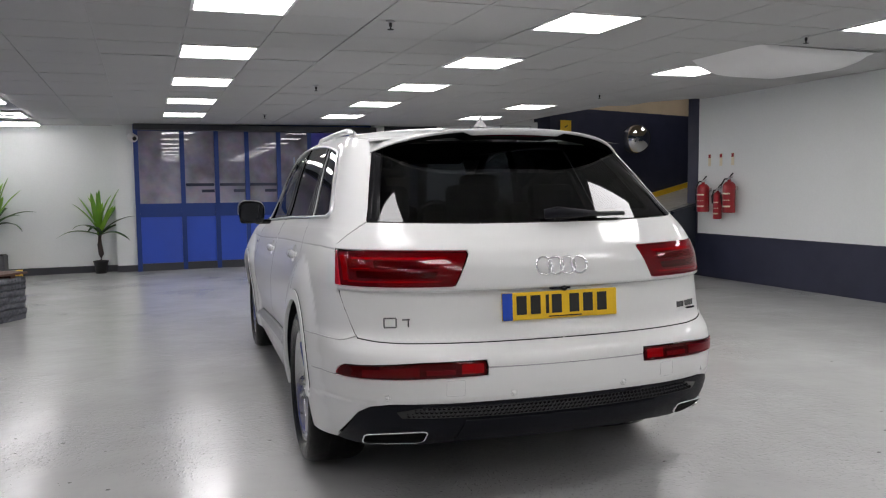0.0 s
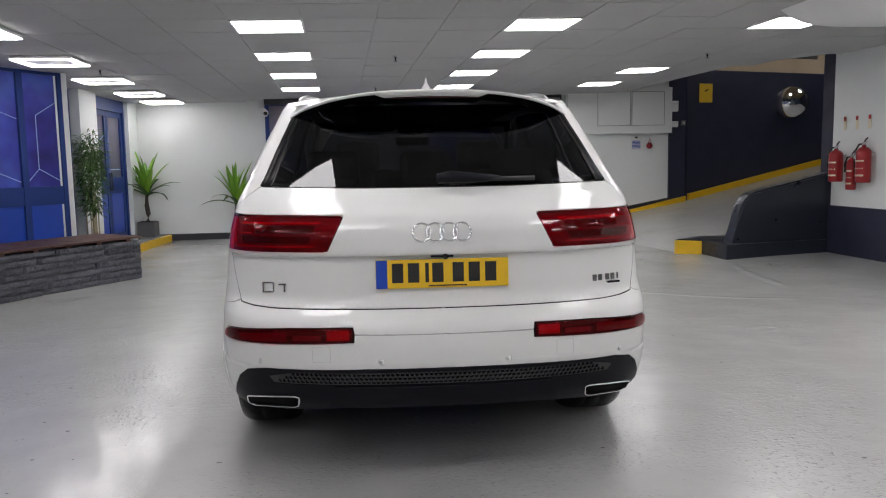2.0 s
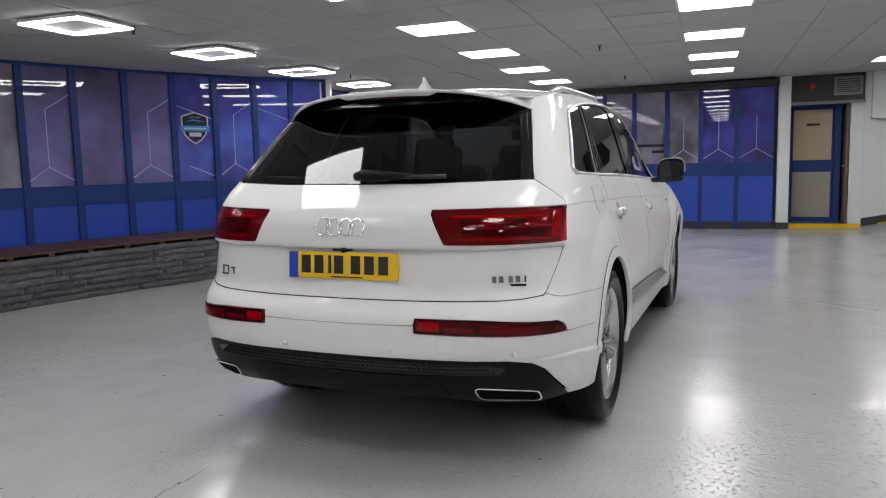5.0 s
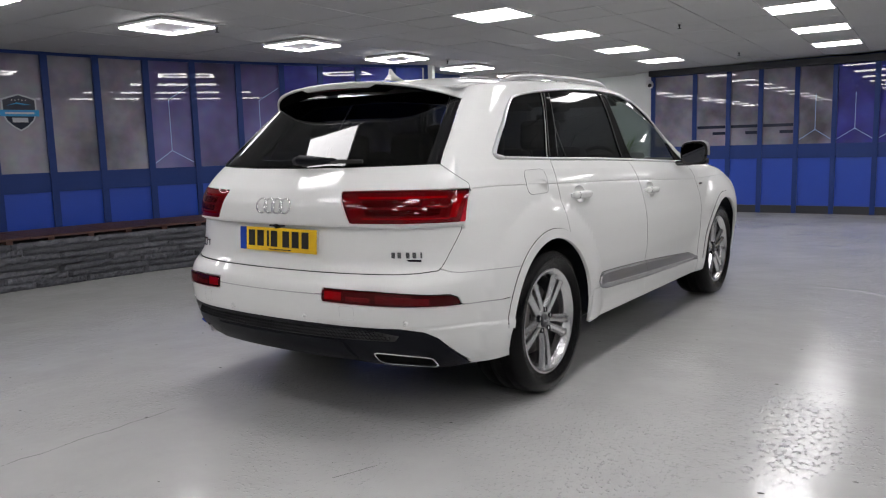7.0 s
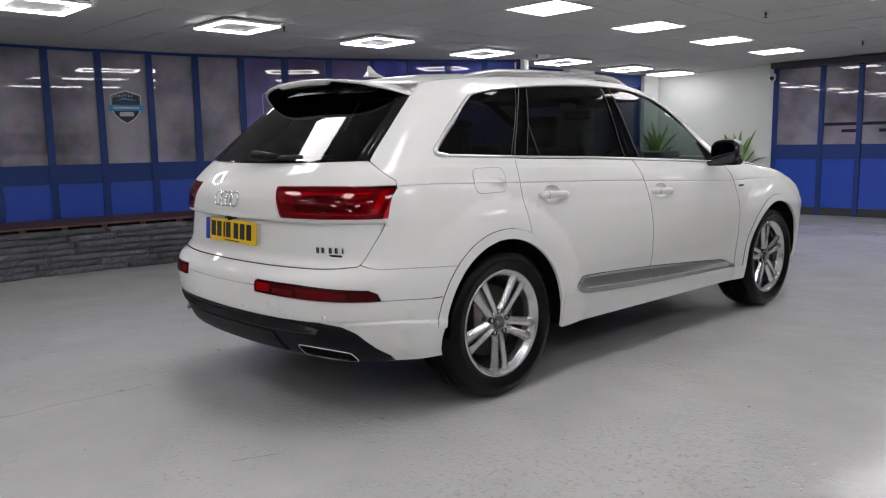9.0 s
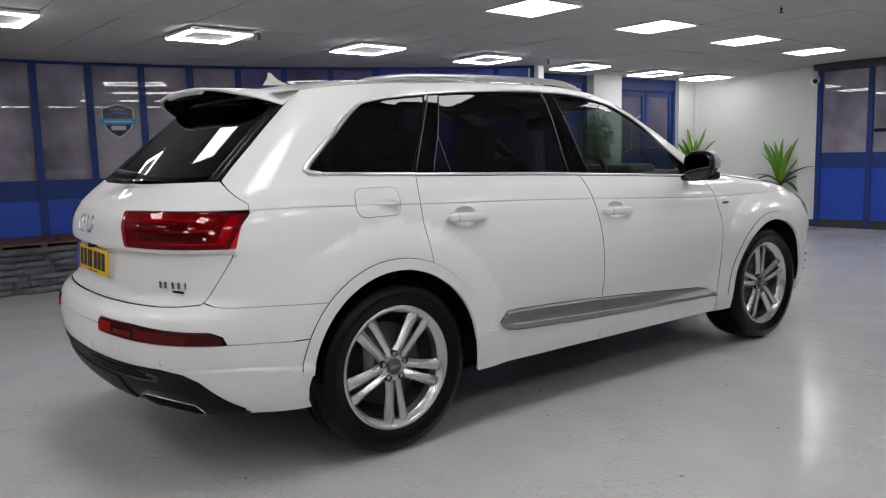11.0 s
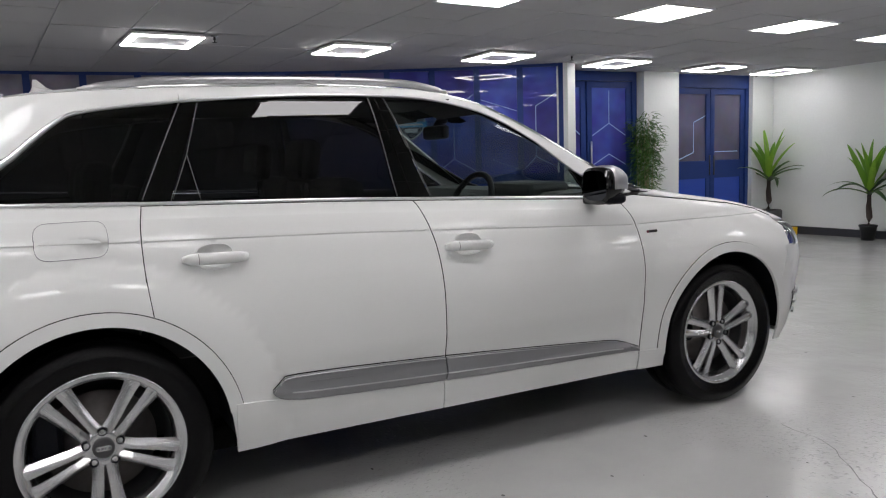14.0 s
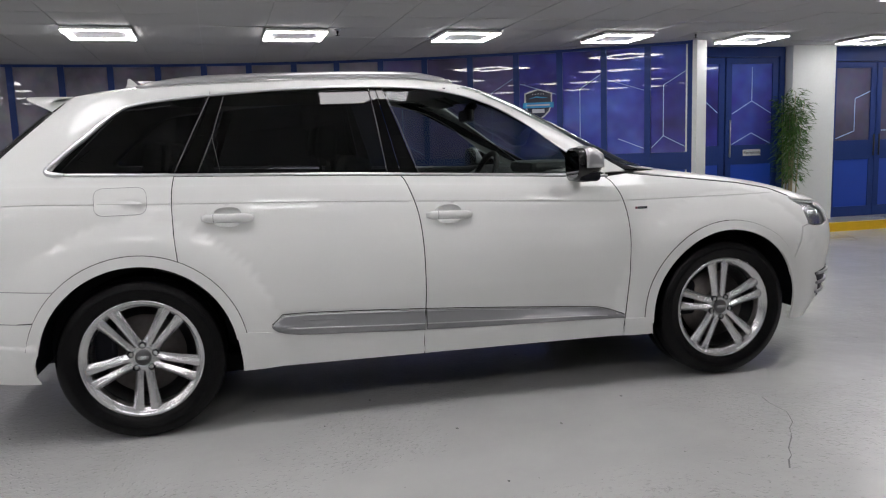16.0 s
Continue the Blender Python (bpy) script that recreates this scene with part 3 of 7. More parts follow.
def curve(*pts):
    """A smooth monotone curve through (x, y) pairs."""
    xs = np.array([p[0] for p in pts], float)
    ys = np.array([p[1] for p in pts], float)
    h, d = np.diff(xs), np.diff(ys) / np.diff(xs)
    m = np.zeros(len(xs))
    m[0], m[-1] = d[0], d[-1]
    for i in range(1, len(xs) - 1):
        if d[i - 1] * d[i] > 0:
            w1, w2 = 2 * h[i] + h[i - 1], h[i] + 2 * h[i - 1]
            m[i] = (w1 + w2) / (w1 / d[i - 1] + w2 / d[i])

    def f(x):
        x = min(max(x, xs[0]), xs[-1])
        i = min(max(int(np.searchsorted(xs, x)) - 1, 0), len(h) - 1)
        t = (x - xs[i]) / h[i]
        return float((2 * t**3 - 3 * t**2 + 1) * ys[i] + (t**3 - 2 * t**2 + t) * h[i] * m[i] + (-2 * t**3 + 3 * t**2) * ys[i + 1] + (t**3 - t**2) * h[i] * m[i + 1])
    return f


BELT = curve((-0.40, 1.236), (0.18, 1.214), (0.94, 1.189), (1.38, 1.170), (2.36, 1.124))
HALF = curve((0.18, 0.885), (0.27, 0.908), (0.34, 0.924), (0.42, 0.935), (0.5, 0.940), (0.6, 0.942), (0.75, 0.938), (0.9, 0.924), (0.98, 0.909), (1.03, 0.8985), (1.064, 0.8895), (1.0710, 0.8868),
             (1.0745, 0.8886), (1.0780, 0.8878), (1.10, 0.8812), (1.125, 0.8727), (1.1445, 0.8648), (1.1500, 0.8624), (1.1560, 0.8592), (1.19, 0.8430), (1.203, 0.8365), (1.22, 0.829), (1.4, 0.771), (1.52, 0.729), (1.578, 0.704), (1.625, 0.667), (1.66, 0.60))
TAIL = curve((0.2, -0.80), (0.30, -0.92), (0.345, -0.985), (0.40, -1.03), (0.50, -1.065), (0.52, -1.078), (0.60, -1.088), (0.655, -1.085), (0.70, -1.070), (0.735, -1.032),
             (0.748, -1.016), (0.765, -0.997), (0.79, -0.986), (0.84, -0.977), (0.90, -0.969), (0.937, -0.966), (0.946, -0.996), (0.957, -1.003), (0.968, -1.004), (1.03, -0.998), (1.085, -0.975), (1.14, -0.92), (1.20, -0.845),
             (1.22, -0.822), (1.4, -0.602), (1.56, -0.400), (1.66, -0.28))
NOSE = curve((0.18, 3.78), (0.28, 3.85), (0.4, 3.92), (0.55, 3.955), (0.7, 3.97), (0.82, 3.945), (0.9, 3.885), (0.97, 3.71), (1.03, 3.48), (1.08, 3.19), (1.12, 2.92),
             (1.15, 2.76), (1.28, 2.47), (1.42, 2.20), (1.53, 1.98), (1.60, 1.81), (1.645, 1.62))
TAIL_P = curve((0.2, 8.4), (1.08, 8.8), (1.2, 10.0), (1.66, 9.0))
Y_REAR, Q, NOSE_P = 0.42, 2.2, 7.5


def nose_start(z):
    return min(2.45, NOSE(z) - 0.78)


def ramp01(v, a, b):
    t = min(max((v - a) / (b - a), 0.0), 1.0)
    return t * t * (3 - 2 * t)


def level(y, z):
    """The height in the body's section: the creases of the flank fall with the window line."""
    return z + (1.207 - BELT(y)) * ramp01(z, 0.72, 0.98) * (1 - ramp01(z, 1.24, 1.52))


def unlevel(y, zz):
    z = zz
    for _ in range(5):
        z -= level(y, z) - zz
    return z


def width(y, z):
    """Half the body's width; the flank swells towards the front wing."""
    zz = level(y, z)
    return HALF(zz) + 0.028 * ramp01(y, 0.7, 2.5) * ramp01(z, 0.5, 0.8) * (1 - 0.75 * ramp01(zz, 1.10, 1.22))


def blister(y, z):
    """The flares over the wheels and the hollow of the doors between them."""
    out = 0.0
    for cy in (0.0, WHEELBASE):
        r = math.hypot(y - cy, z - TYRE_R)
        s = min(max((0.638 - r) / 0.15, 0.0), 1.0)
        out += 0.023 * (1 - (1 - s) ** 1.7)
    low = min(max((0.60 - z) / 0.12, 0.0), 1.0) * min(max((y - 0.5) / 0.2, 0), 1) * min(max((2.5 - y) / 0.2, 0), 1)
    if y < -0.3:
        k = min(max((0.512 - 0.031 * ramp01(y, -0.78, -0.38) - z) / 0.014, 0.0), 1.0)
        out += 0.008 * k * k * (3 - 2 * k) * min((-0.3 - y) / 0.05, 1.0)
    return out - 0.014 * low * min(max((z - 0.36) / 0.06, 0), 1)


def side_x(y, z):
    w = width(y, z)
    if y < Y_REAR:
        t = min((Y_REAR - y) / (Y_REAR - TAIL(z)), 0.9999)
        w *= (1 - t ** TAIL_P(z)) ** (1 / Q)
    else:
        s = nose_start(z)
        if y > s:
            t = min((y - s) / (NOSE(z) - s), 0.9999)
            w *= (1 - t ** NOSE_P) ** (1 / Q)
    return w + (blister(y, z) if z < 1.1 else 0.0)


def side_map(sx):
    return lambda y, z: Vector((sx * side_x(y, z), y, z))


def corner_table(rear):
    z = 0.9 if rear else 0.7
    p = TAIL_P(z) if rear else NOSE_P
    y0, y1 = (Y_REAR, TAIL(z)) if rear else (2.45, NOSE(z))
    phi = np.unique(np.concatenate([np.arcsin(np.linspace(0, 1, 500) ** (p / 2)), np.linspace(0.05, math.pi / 2, 600)]))
    t = np.sin(phi) ** (2 / p)
    x = HALF(z) * np.clip(np.cos(phi), 0, 1) ** (2 / Q)
    y = y0 + (y1 - y0) * t
    a = np.concatenate([[0], np.cumsum(np.hypot(np.diff(x), np.diff(y)))])
    return phi, a[-1] - a


PHI_R, ARC_R = corner_table(True)
PHI_F, ARC_F = corner_table(False)


def end_map(rear, lift=0.0):
    """Maps (b, z) to the tail or nose: b runs round the corner, 0 in the middle, plus on the right."""
    def f(b, z):
        phis, arcs = (PHI_R, ARC_R) if rear else (PHI_F, ARC_F)
        phi = float(np.interp(abs(b), arcs[::-1], phis[::-1]))
        p = TAIL_P(z) if rear else NOSE_P
        y0, y1 = (Y_REAR, TAIL(z)) if rear else (nose_start(z), NOSE(z))
        y = y0 + (y1 - y0) * math.sin(phi) ** (2 / p)
        x = width(y, z) * max(math.cos(phi), 0.0) ** (2 / Q)
        if z < 1.1:
            x += blister(y, z) * min(1.0, x / 0.5)
        return Vector((math.copysign(x, b) if b else 0.0, y, z))
    return f


def b_of_x(x, z, rear=True):
    phis, arcs = (PHI_R, ARC_R) if rear else (PHI_F, ARC_F)
    p = TAIL_P(z) if rear else NOSE_P
    y0, y1 = (Y_REAR, TAIL(z)) if rear else (nose_start(z), NOSE(z))
    w = HALF(z)
    for _ in range(4):
        phi = math.acos(min(abs(x) / w, 1.0) ** (Q / 2))
        w = width(y0 + (y1 - y0) * math.sin(phi) ** (2 / p), z)
    return math.copysign(float(np.interp(phi, phis, arcs)), x)


def b_of_y(y, z, rear=True):
    y0, y1 = (Y_REAR, TAIL(z)) if rear else (nose_start(z), NOSE(z))
    p = TAIL_P(z) if rear else NOSE_P
    t = min(max((y - y0) / (y1 - y0), 0.0), 1.0)
    phis, arcs = (PHI_R, ARC_R) if rear else (PHI_F, ARC_F)
    return float(np.interp(math.asin(t ** (p / 2)), phis, arcs))


def bx(*pts):
    return [(b_of_x(x, z), z) for x, z in pts]


def by(*pts):
    return [(b_of_y(y, z), z) for y, z in pts]


def inside(poly, x, y):
    hit = False
    n = len(poly)
    for i in range(n):
        x0, y0 = poly[i]
        x1, y1 = poly[(i + 1) % n]
        if (y0 > y) != (y1 > y) and x < (x1 - x0) * (y - y0) / (y1 - y0) + x0:
            hit = not hit
    return hit


def resample(poly, step):
    out = []
    n = len(poly)
    for i in range(n):
        a, b = Vector(poly[i]), Vector(poly[(i + 1) % n])
        k = max(1, int(math.ceil((b - a).length / step)))
        out += [tuple(a + (b - a) * (j / k)) for j in range(k)]
    return out


def rounded(poly, r, seg=5):
    """Rounds the corners of a plan polygon."""
    out = []
    n = len(poly)
    for i in range(n):
        p, a, b = Vector(poly[i]), Vector(poly[i - 1]), Vector(poly[(i + 1) % n])
        la, lb = (a - p).length, (b - p).length
        k = min(r, la * 0.45, lb * 0.45)
        p0, p1 = p + (a - p) * (k / la), p + (b - p) * (k / lb)
        for j in range(seg + 1):
            t = j / seg
            out.append(tuple(p0 * (1 - t) ** 2 + p * (2 * t * (1 - t)) + p1 * t * t))
    return out


def shrink(poly, d):
    """Draws a polygon's outline inwards by d."""
    area = sum(poly[i][0] * poly[(i + 1) % len(poly)][1] - poly[(i + 1) % len(poly)][0] * poly[i][1] for i in range(len(poly)))
    s = 1 if area > 0 else -1
    out = []
    n = len(poly)
    for i in range(n):
        p = Vector(poly[i])
        e = (Vector(poly[(i + 1) % n]) - Vector(poly[i - 1]))
        if e.length < 1e-9:
            out.append(tuple(p))
            continue
        e.normalize()
        out.append(tuple(p + Vector((-e.y, e.x)) * (d * s)))
    return out


from mathutils.geometry import delaunay_2d_cdt

MID = Vector((0, 1.4, 0.55))


def panel(name, poly, fmap, mat, parent, step=(0.045, 0.03), gap=0.0026, thick=0.012, lift=0.0, hole=None, label="", rows=None, slant=None):
    """A sheet of bodywork: fills an outline on the car's surface, with smooth normals and a turned-in edge."""
    if gap:
        poly = shrink(poly, gap)
    edge = min(step)
    loop = resample(poly, edge)
    loops = [loop]
    if hole:
        loops.append(resample(hole, edge))
    pts, edges = [], []
    for lp in loops:
        k = len(pts)
        pts += lp
        edges += [(k + i, k + (i + 1) % len(lp)) for i in range(len(lp))]
    rim = np.array(pts)
    x0, x1 = min(p[0] for p in poly), max(p[0] for p in poly)
    y0, y1 = min(p[1] for p in poly), max(p[1] for p in poly)
    for gx in np.arange(x0 + step[0] / 2, x1, step[0]):
        for gy in (rows if rows is not None else np.arange(y0 + step[1] / 2, y1, step[1])):
            gy = slant(gx, gy) if slant else gy
            if inside(poly, gx, gy) and not (hole and inside(hole, gx, gy)):
                if np.min(np.hypot(rim[:, 0] - gx, rim[:, 1] - gy)) > edge * (0.3 if rows else 0.45):
                    pts.append((gx, gy))
    v2, _, tris, _, _, _ = delaunay_2d_cdt([Vector(p) for p in pts], edges, [], 0, 1e-6, True)
    e = 0.002
    verts, norms = [], []
    for p in v2:
        P = fmap(p.x, p.y)
        da = fmap(p.x + e, p.y) - fmap(p.x - e, p.y)
        dz = fmap(p.x, p.y + e) - fmap(p.x, p.y - e)
        n = da.cross(dz)
        n = n.normalized() if n.length > 1e-12 else Vector((0, 0, 0))
        verts.append(P)
        norms.append(n)
    vote = sum(1 if n.dot(P - Vector((0, min(max(P.y, -0.2), 3.2), MID.z))) > 0 else -1 for P, n in zip(verts, norms))
    sign = 1 if vote >= 0 else -1
    norms = [n * sign if n.length > 0 else (P - MID).normalized() for P, n in zip(verts, norms)]
    verts = [P + n * lift for P, n in zip(verts, norms)]
    faces = []
    for t in tris:
        cx, cy = sum(v2[i].x for i in t) / 3, sum(v2[i].y for i in t) / 3
        if inside(poly, cx, cy) and not (hole and inside(hole, cx, cy)):
            a, b, c = (v2[i] for i in t)
            area = (b.x - a.x) * (c.y - a.y) - (b.y - a.y) * (c.x - a.x)
            faces.append(tuple(t) if area * sign > 0 else tuple(reversed(t)))
    if thick:
        count = {}
        for f in faces:
            for i in range(3):
                count.setdefault(tuple(sorted((f[i], f[(i + 1) % 3]))), []).append((f[i], f[(i + 1) % 3]))
        for key, uses in count.items():
            if len(uses) == 1:
                i, j = uses[0]
                k = len(verts)
                side = (verts[j] - verts[i]).cross(norms[i])
                side = side.normalized() if side.length > 1e-9 else norms[i]
                verts += [verts[i].copy(), verts[j].copy(), verts[j] - norms[j] * thick, verts[i] - norms[i] * thick]
                norms += [(norms[i] + side).normalized(), (norms[j] + side).normalized(), side, side]
                faces.append((k + 1, k, k + 3, k + 2))
    ob = mesh_object(name, verts, faces, mat, parent, True, label)
    ob.data.normals_split_custom_set_from_vertices([tuple(n) for n in norms])
    return ob


def path_on(fmap, pts, lift=0.0, step=0.03):
    out = []
    for a, b in zip(pts, pts[1:]):
        a, b = Vector(a), Vector(b)
        k = max(1, int(math.ceil((b - a).length / step)))
        out += [a + (b - a) * (j / k) for j in range(k)]
    out.append(Vector(pts[-1]))
    return [fmap(p.x, p.y) + (fmap(p.x, p.y) - Vector((0, fmap(p.x, p.y).y, 0.9))).normalized() * lift for p in out]


def spline(pts, k=6):
    """A smooth line through plan points."""
    P = [Vector(p) for p in pts]
    P = [P[0] * 2 - P[1]] + P + [P[-1] * 2 - P[-2]]
    out = []
    for i in range(1, len(P) - 2):
        for j in range(k):
            t = j / k
            out.append(tuple(0.5 * ((2 * P[i]) + (P[i + 1] - P[i - 1]) * t + (2 * P[i - 1] - 5 * P[i] + 4 * P[i + 1] - P[i + 2]) * t * t + (3 * P[i] - P[i - 1] - 3 * P[i + 1] + P[i + 2]) * t**3)))
    out.append(tuple(P[-2]))
    return out


def arc_pts(cy, a0, a1, r=ARCH_R, n=16):
    return [(cy + r * math.cos(radians(a0 + (a1 - a0) * i / n)), TYRE_R + r * math.sin(radians(a0 + (a1 - a0) * i / n))) for i in range(n + 1)]


WINDOW_TOP = spline([(-0.335, 1.250), (-0.22, 1.360), (-0.06, 1.496), (0.05, 1.540), (0.37, 1.577), (0.76, 1.602), (1.145, 1.607), (1.43, 1.589), (1.69, 1.528), (1.915, 1.413), (2.11, 1.272), (2.34, 1.128)])
ROOF_EDGE = curve((-0.40, 1.560), (-0.2, 1.592), (0.0, 1.612), (0.37, 1.634), (0.7, 1.645), (1.0, 1.649), (1.4, 1.640), (1.6, 1.622), (1.75, 1.592))


def top_at(y):
    for (y0, z0), (y1, z1) in zip(WINDOW_TOP, WINDOW_TOP[1:]):
        if y0 <= y <= y1:
            return z0 + (z1 - z0) * (y - y0) / (y1 - y0)
    return 1.12


def window_top_between(y0, y1, dz=0.0):
    pts = [(y, z + dz) for y, z in WINDOW_TOP if y0 < y < y1]
    return [(y0, top_at(y0) + dz)] + pts + [(y1, top_at(y1) + dz)]


CUT_C = [(0.190, 1.205), (0.177, 1.114), (0.178, 0.962), (0.192, 0.800)]
CUT_B = [(1.252, 1.165), (1.275, 1.130), (1.318, 1.00), (1.335, 0.867), (1.340, 0.70), (1.338, 0.52), (1.321, 0.283)]
CUT_A = [(2.335, 1.112), (2.365, 1.085), (2.405, 1.00), (2.424, 0.90), (2.428, 0.75), (2.425, 0.58), (2.398, 0.272)]
GATE_SIDE = [("x", 0.737, 1.212), ("y", -0.655, 1.165), ("y", -0.612, 1.125), ("y", -0.613, 1.09), ("y", -0.689, 0.94), ("y", -0.750, 0.83), ("y", -0.772, 0.792), ("y", -0.788, 0.770), ("y", -0.797, 0.7625), ("x", 0.70, 0.744)]


def mixed_b(pts):
    return [(b_of_x(v, z) if k == "x" else b_of_y(v, z), z) for k, v, z in pts]


SIDE_ROWS = list(np.arange(0.30, 1.05, 0.025)) + [1.056, 1.0635, 1.0680, 1.0705, 1.0722, 1.0738, 1.0755, 1.0780, 1.0815, 1.088, 1.10, 1.118, 1.134, 1.1415, 1.1455, 1.1490, 1.1525, 1.1565, 1.164, 1.178, 1.192] + list(np.arange(1.21, 1.66, 0.025))
FLANK = lambda y, row: unlevel(y, row)


def handle_cup(yc, zc):
    return [(yc + 0.066 * math.copysign(abs(math.cos(a)) ** 0.75, math.cos(a)), zc + 0.004 + 0.046 * math.copysign(abs(math.sin(a)) ** 0.75, math.sin(a))) for a in np.linspace(0, 2 * math.pi, 28, endpoint=False)]


def seam(name, fmap, pts, parent, r=0.0021, lift=-0.0016, mat=DULL_BLACK):
    """A tube just below the surface whose colour gives the shade of a shut gap."""
    fine = []
    for a, b in zip(pts, pts[1:]):
        k = max(1, int(math.ceil((Vector(b) - Vector(a)).length / 0.025)))
        fine += [Vector(a) + (Vector(b) - Vector(a)) * (j / k) for j in range(k)]
    fine.append(Vector(pts[-1]))
    return tube(name, [on_surface(fmap, p.x, p.y, lift) for p in fine], r, mat, parent, 6)


def build_side(car, sx):
    sm, rm = side_map(sx), end_map(True)

    def flip(f):
        return (lambda b, z: f(sx * b, z))
    rmf, fmf = flip(rm), flip(end_map(False))
    # doors
    cc, cb, ca = spline(CUT_C), spline(CUT_B), spline(CUT_A)
    arch = arc_pts(0, 63, 8)
    rear_door = [(y, BELT(y) - 0.010) for y in np.linspace(1.252, 0.19, 12)] + cc[1:] + arch + [(0.452, 0.290), (1.321, 0.284)] + list(reversed(cb))[1:]
    d1 = panel("rear_door", rear_door, sm, PAINT, car, step=(0.03, 0.025), rows=SIDE_ROWS, slant=FLANK, hole=handle_cup(0.420, 1.004))
    front_door = [(y, BELT(y) - 0.010) for y in np.linspace(2.335, 1.252, 12)] + cb[1:] + list(reversed(ca))[:-1]
    d2 = panel("front_door", front_door, sm, PAINT, car, step=(0.03, 0.025), rows=SIDE_ROWS, slant=FLANK, hole=handle_cup(1.4735, 0.965))
    # black tubes that stand in for the shade in the door gaps
    for d, line in ((d1, cc + arc_pts(0, 62, 40, ARCH_R + 0.001, 4)), (d1, cb), (d2, ca)):
        seam("door_seal", sm, line, d)
    # handles with their cups
    for d, y0, y1, zc in ((d1, 0.305, 0.535, 1.004), (d2, 1.362, 1.585, 0.965)):
        yc = (y0 + y1) / 2
        def hollow(y, z, yc=yc, zc=zc):
            r = min(1.0, (abs((y - yc) / 0.066) ** 2.67 + abs((z - zc - 0.004) / 0.046) ** 2.67) ** 0.375)
            return sm(y, z) - Vector((sx * 0.024 * (1 - r ** 3) ** 0.8, 0, 0))
        panel("handle_cup", handle_cup(yc, zc), hollow, PAINT, d, step=(0.011, 0.009), gap=0, thick=0.0)
        xs = side_x(yc, zc) + 0.010
        n = 10
        hp = [Vector((sx * (xs + 0.012 * math.sin(math.pi * i / n)), y0 + (y1 - y0) * i / n, zc + 0.004 - 0.006 * i / n)) for i in range(n + 1)]
        h = tube("handle", hp, 0.0215, PAINT, d, 14, taper=[0.55, 0.92] + [1.0] * (n - 3) + [0.92, 0.55])
        for v in h.data.vertices:
            v.co.x = sx * xs + (v.co.x - sx * xs) * 0.62 + sx * 0.004
        tube("handle_seam", [(sx * (xs + 0.0185), y0 + 0.052, zc + 0.021), (sx * (xs + 0.0275), y0 + 0.052, zc + 0.003), (sx * (xs + 0.0185), y0 + 0.052, zc - 0.016)], 0.001, DULL_BLACK, d, 5)
        for yy in (y0 + 0.012, y1 - 0.012):
            box("handle_foot", (0.03, 0.03, 0.024), (sx * (xs - 0.010), yy, zc + 0.002), PAINT, d, 0.006)
    # lower trim blade, one piece on each door
    top = spline([(0.588, 0.484), (0.63, 0.513), (0.70, 0.531), (1.33, 0.503), (2.10, 0.449), (2.28, 0.430), (2.405, 0.388)], 4)
    bot = spline([(0.588, 0.484), (0.63, 0.453), (0.70, 0.438), (0.78, 0.431), (1.33, 0.404), (2.405, 0.378)], 4)

    def cut(poly_y0, poly_y1):
        t = [p for p in top if poly_y0 < p[0] < poly_y1]
        b = [p for p in bot if poly_y0 < p[0] < poly_y1]
        f = lambda line, y: np.interp(y, [p[0] for p in line], [p[1] for p in line])
        if poly_y0 > 0.6:
            t = [(poly_y0, float(f(top, poly_y0)))] + t
            b = [(poly_y0, float(f(bot, poly_y0)))] + b
        if poly_y1 < 2.38:
            t, b = t + [(poly_y1, float(f(top, poly_y1)))], b + [(poly_y1, float(f(bot, poly_y1)))]
        return t + list(reversed(b))
    def bowed(y, z):
        zt, zb = (float(np.interp(y, [p[0] for p in ln], [p[1] for p in ln])) for ln in (top, bot))
        q = min(max((z - zb) / max(zt - zb, 0.01), 0.0), 1.0)
        return sm(y, z) + Vector((sx * 0.022 * min(1.0, (zt - zb) / 0.07) * min(q / 0.32, (1 - q) / 0.68), 0, 0))
    facets = [0.06, 0.16, 0.27, 0.305, 0.335, 0.37, 0.5, 0.65, 0.8, 0.94]
    across = lambda y, q: float(np.interp(y, [p[0] for p in bot], [p[1] for p in bot])) * (1 - q) + float(np.interp(y, [p[0] for p in top], [p[1] for p in top])) * q
    panel("trim_blade", cut(0.55, 1.330), bowed, TRIM_SILVER, d1, step=(0.03, 0.02), gap=0.001, rows=facets, slant=across, lift=0.012, thick=0.016, label="matt grey lower door blade")
    panel("trim_blade", cut(1.338, 2.5), bowed, TRIM_SILVER, d2, step=(0.03, 0.02), gap=0.001, rows=facets, slant=across, lift=0.012, thick=0.016, label="matt grey lower door blade")
    for d, a, b in ((d1, 0.59, 1.330), (d2, 1.338, 2.40)):
        line = [(y, across(y, 1.0)) for y in np.linspace(max(a, top[0][0]), min(b, top[-1][0]), 30)]
        tube("blade_edge", path_on(sm, line, 0.013), 0.0032, RAIL, d, 6)
        tube("blade_seam", path_on(sm, [(y, z + 0.0045) for y, z in line], 0.001), 0.0019, DULL_BLACK, d, 6)
        ridge = [bowed(y, across(y, 0.33)) + Vector((sx * 0.0105, 0, 0)) for y in np.linspace(max(a, 0.66), min(b, 2.30), 24)]
        tube("blade_ridge", ridge, 0.0032, RAIL, d, 6)
    for i in range(7):
        yy = 0.745 + i * 0.027
        zz = across(yy, 0.68)
        P = bowed(yy, zz)
        box("badge_bar", (0.002, 0.018, 0.010), (P.x + sx * 0.0115, yy, zz), TRIM_SILVER, d1, 0.0008)
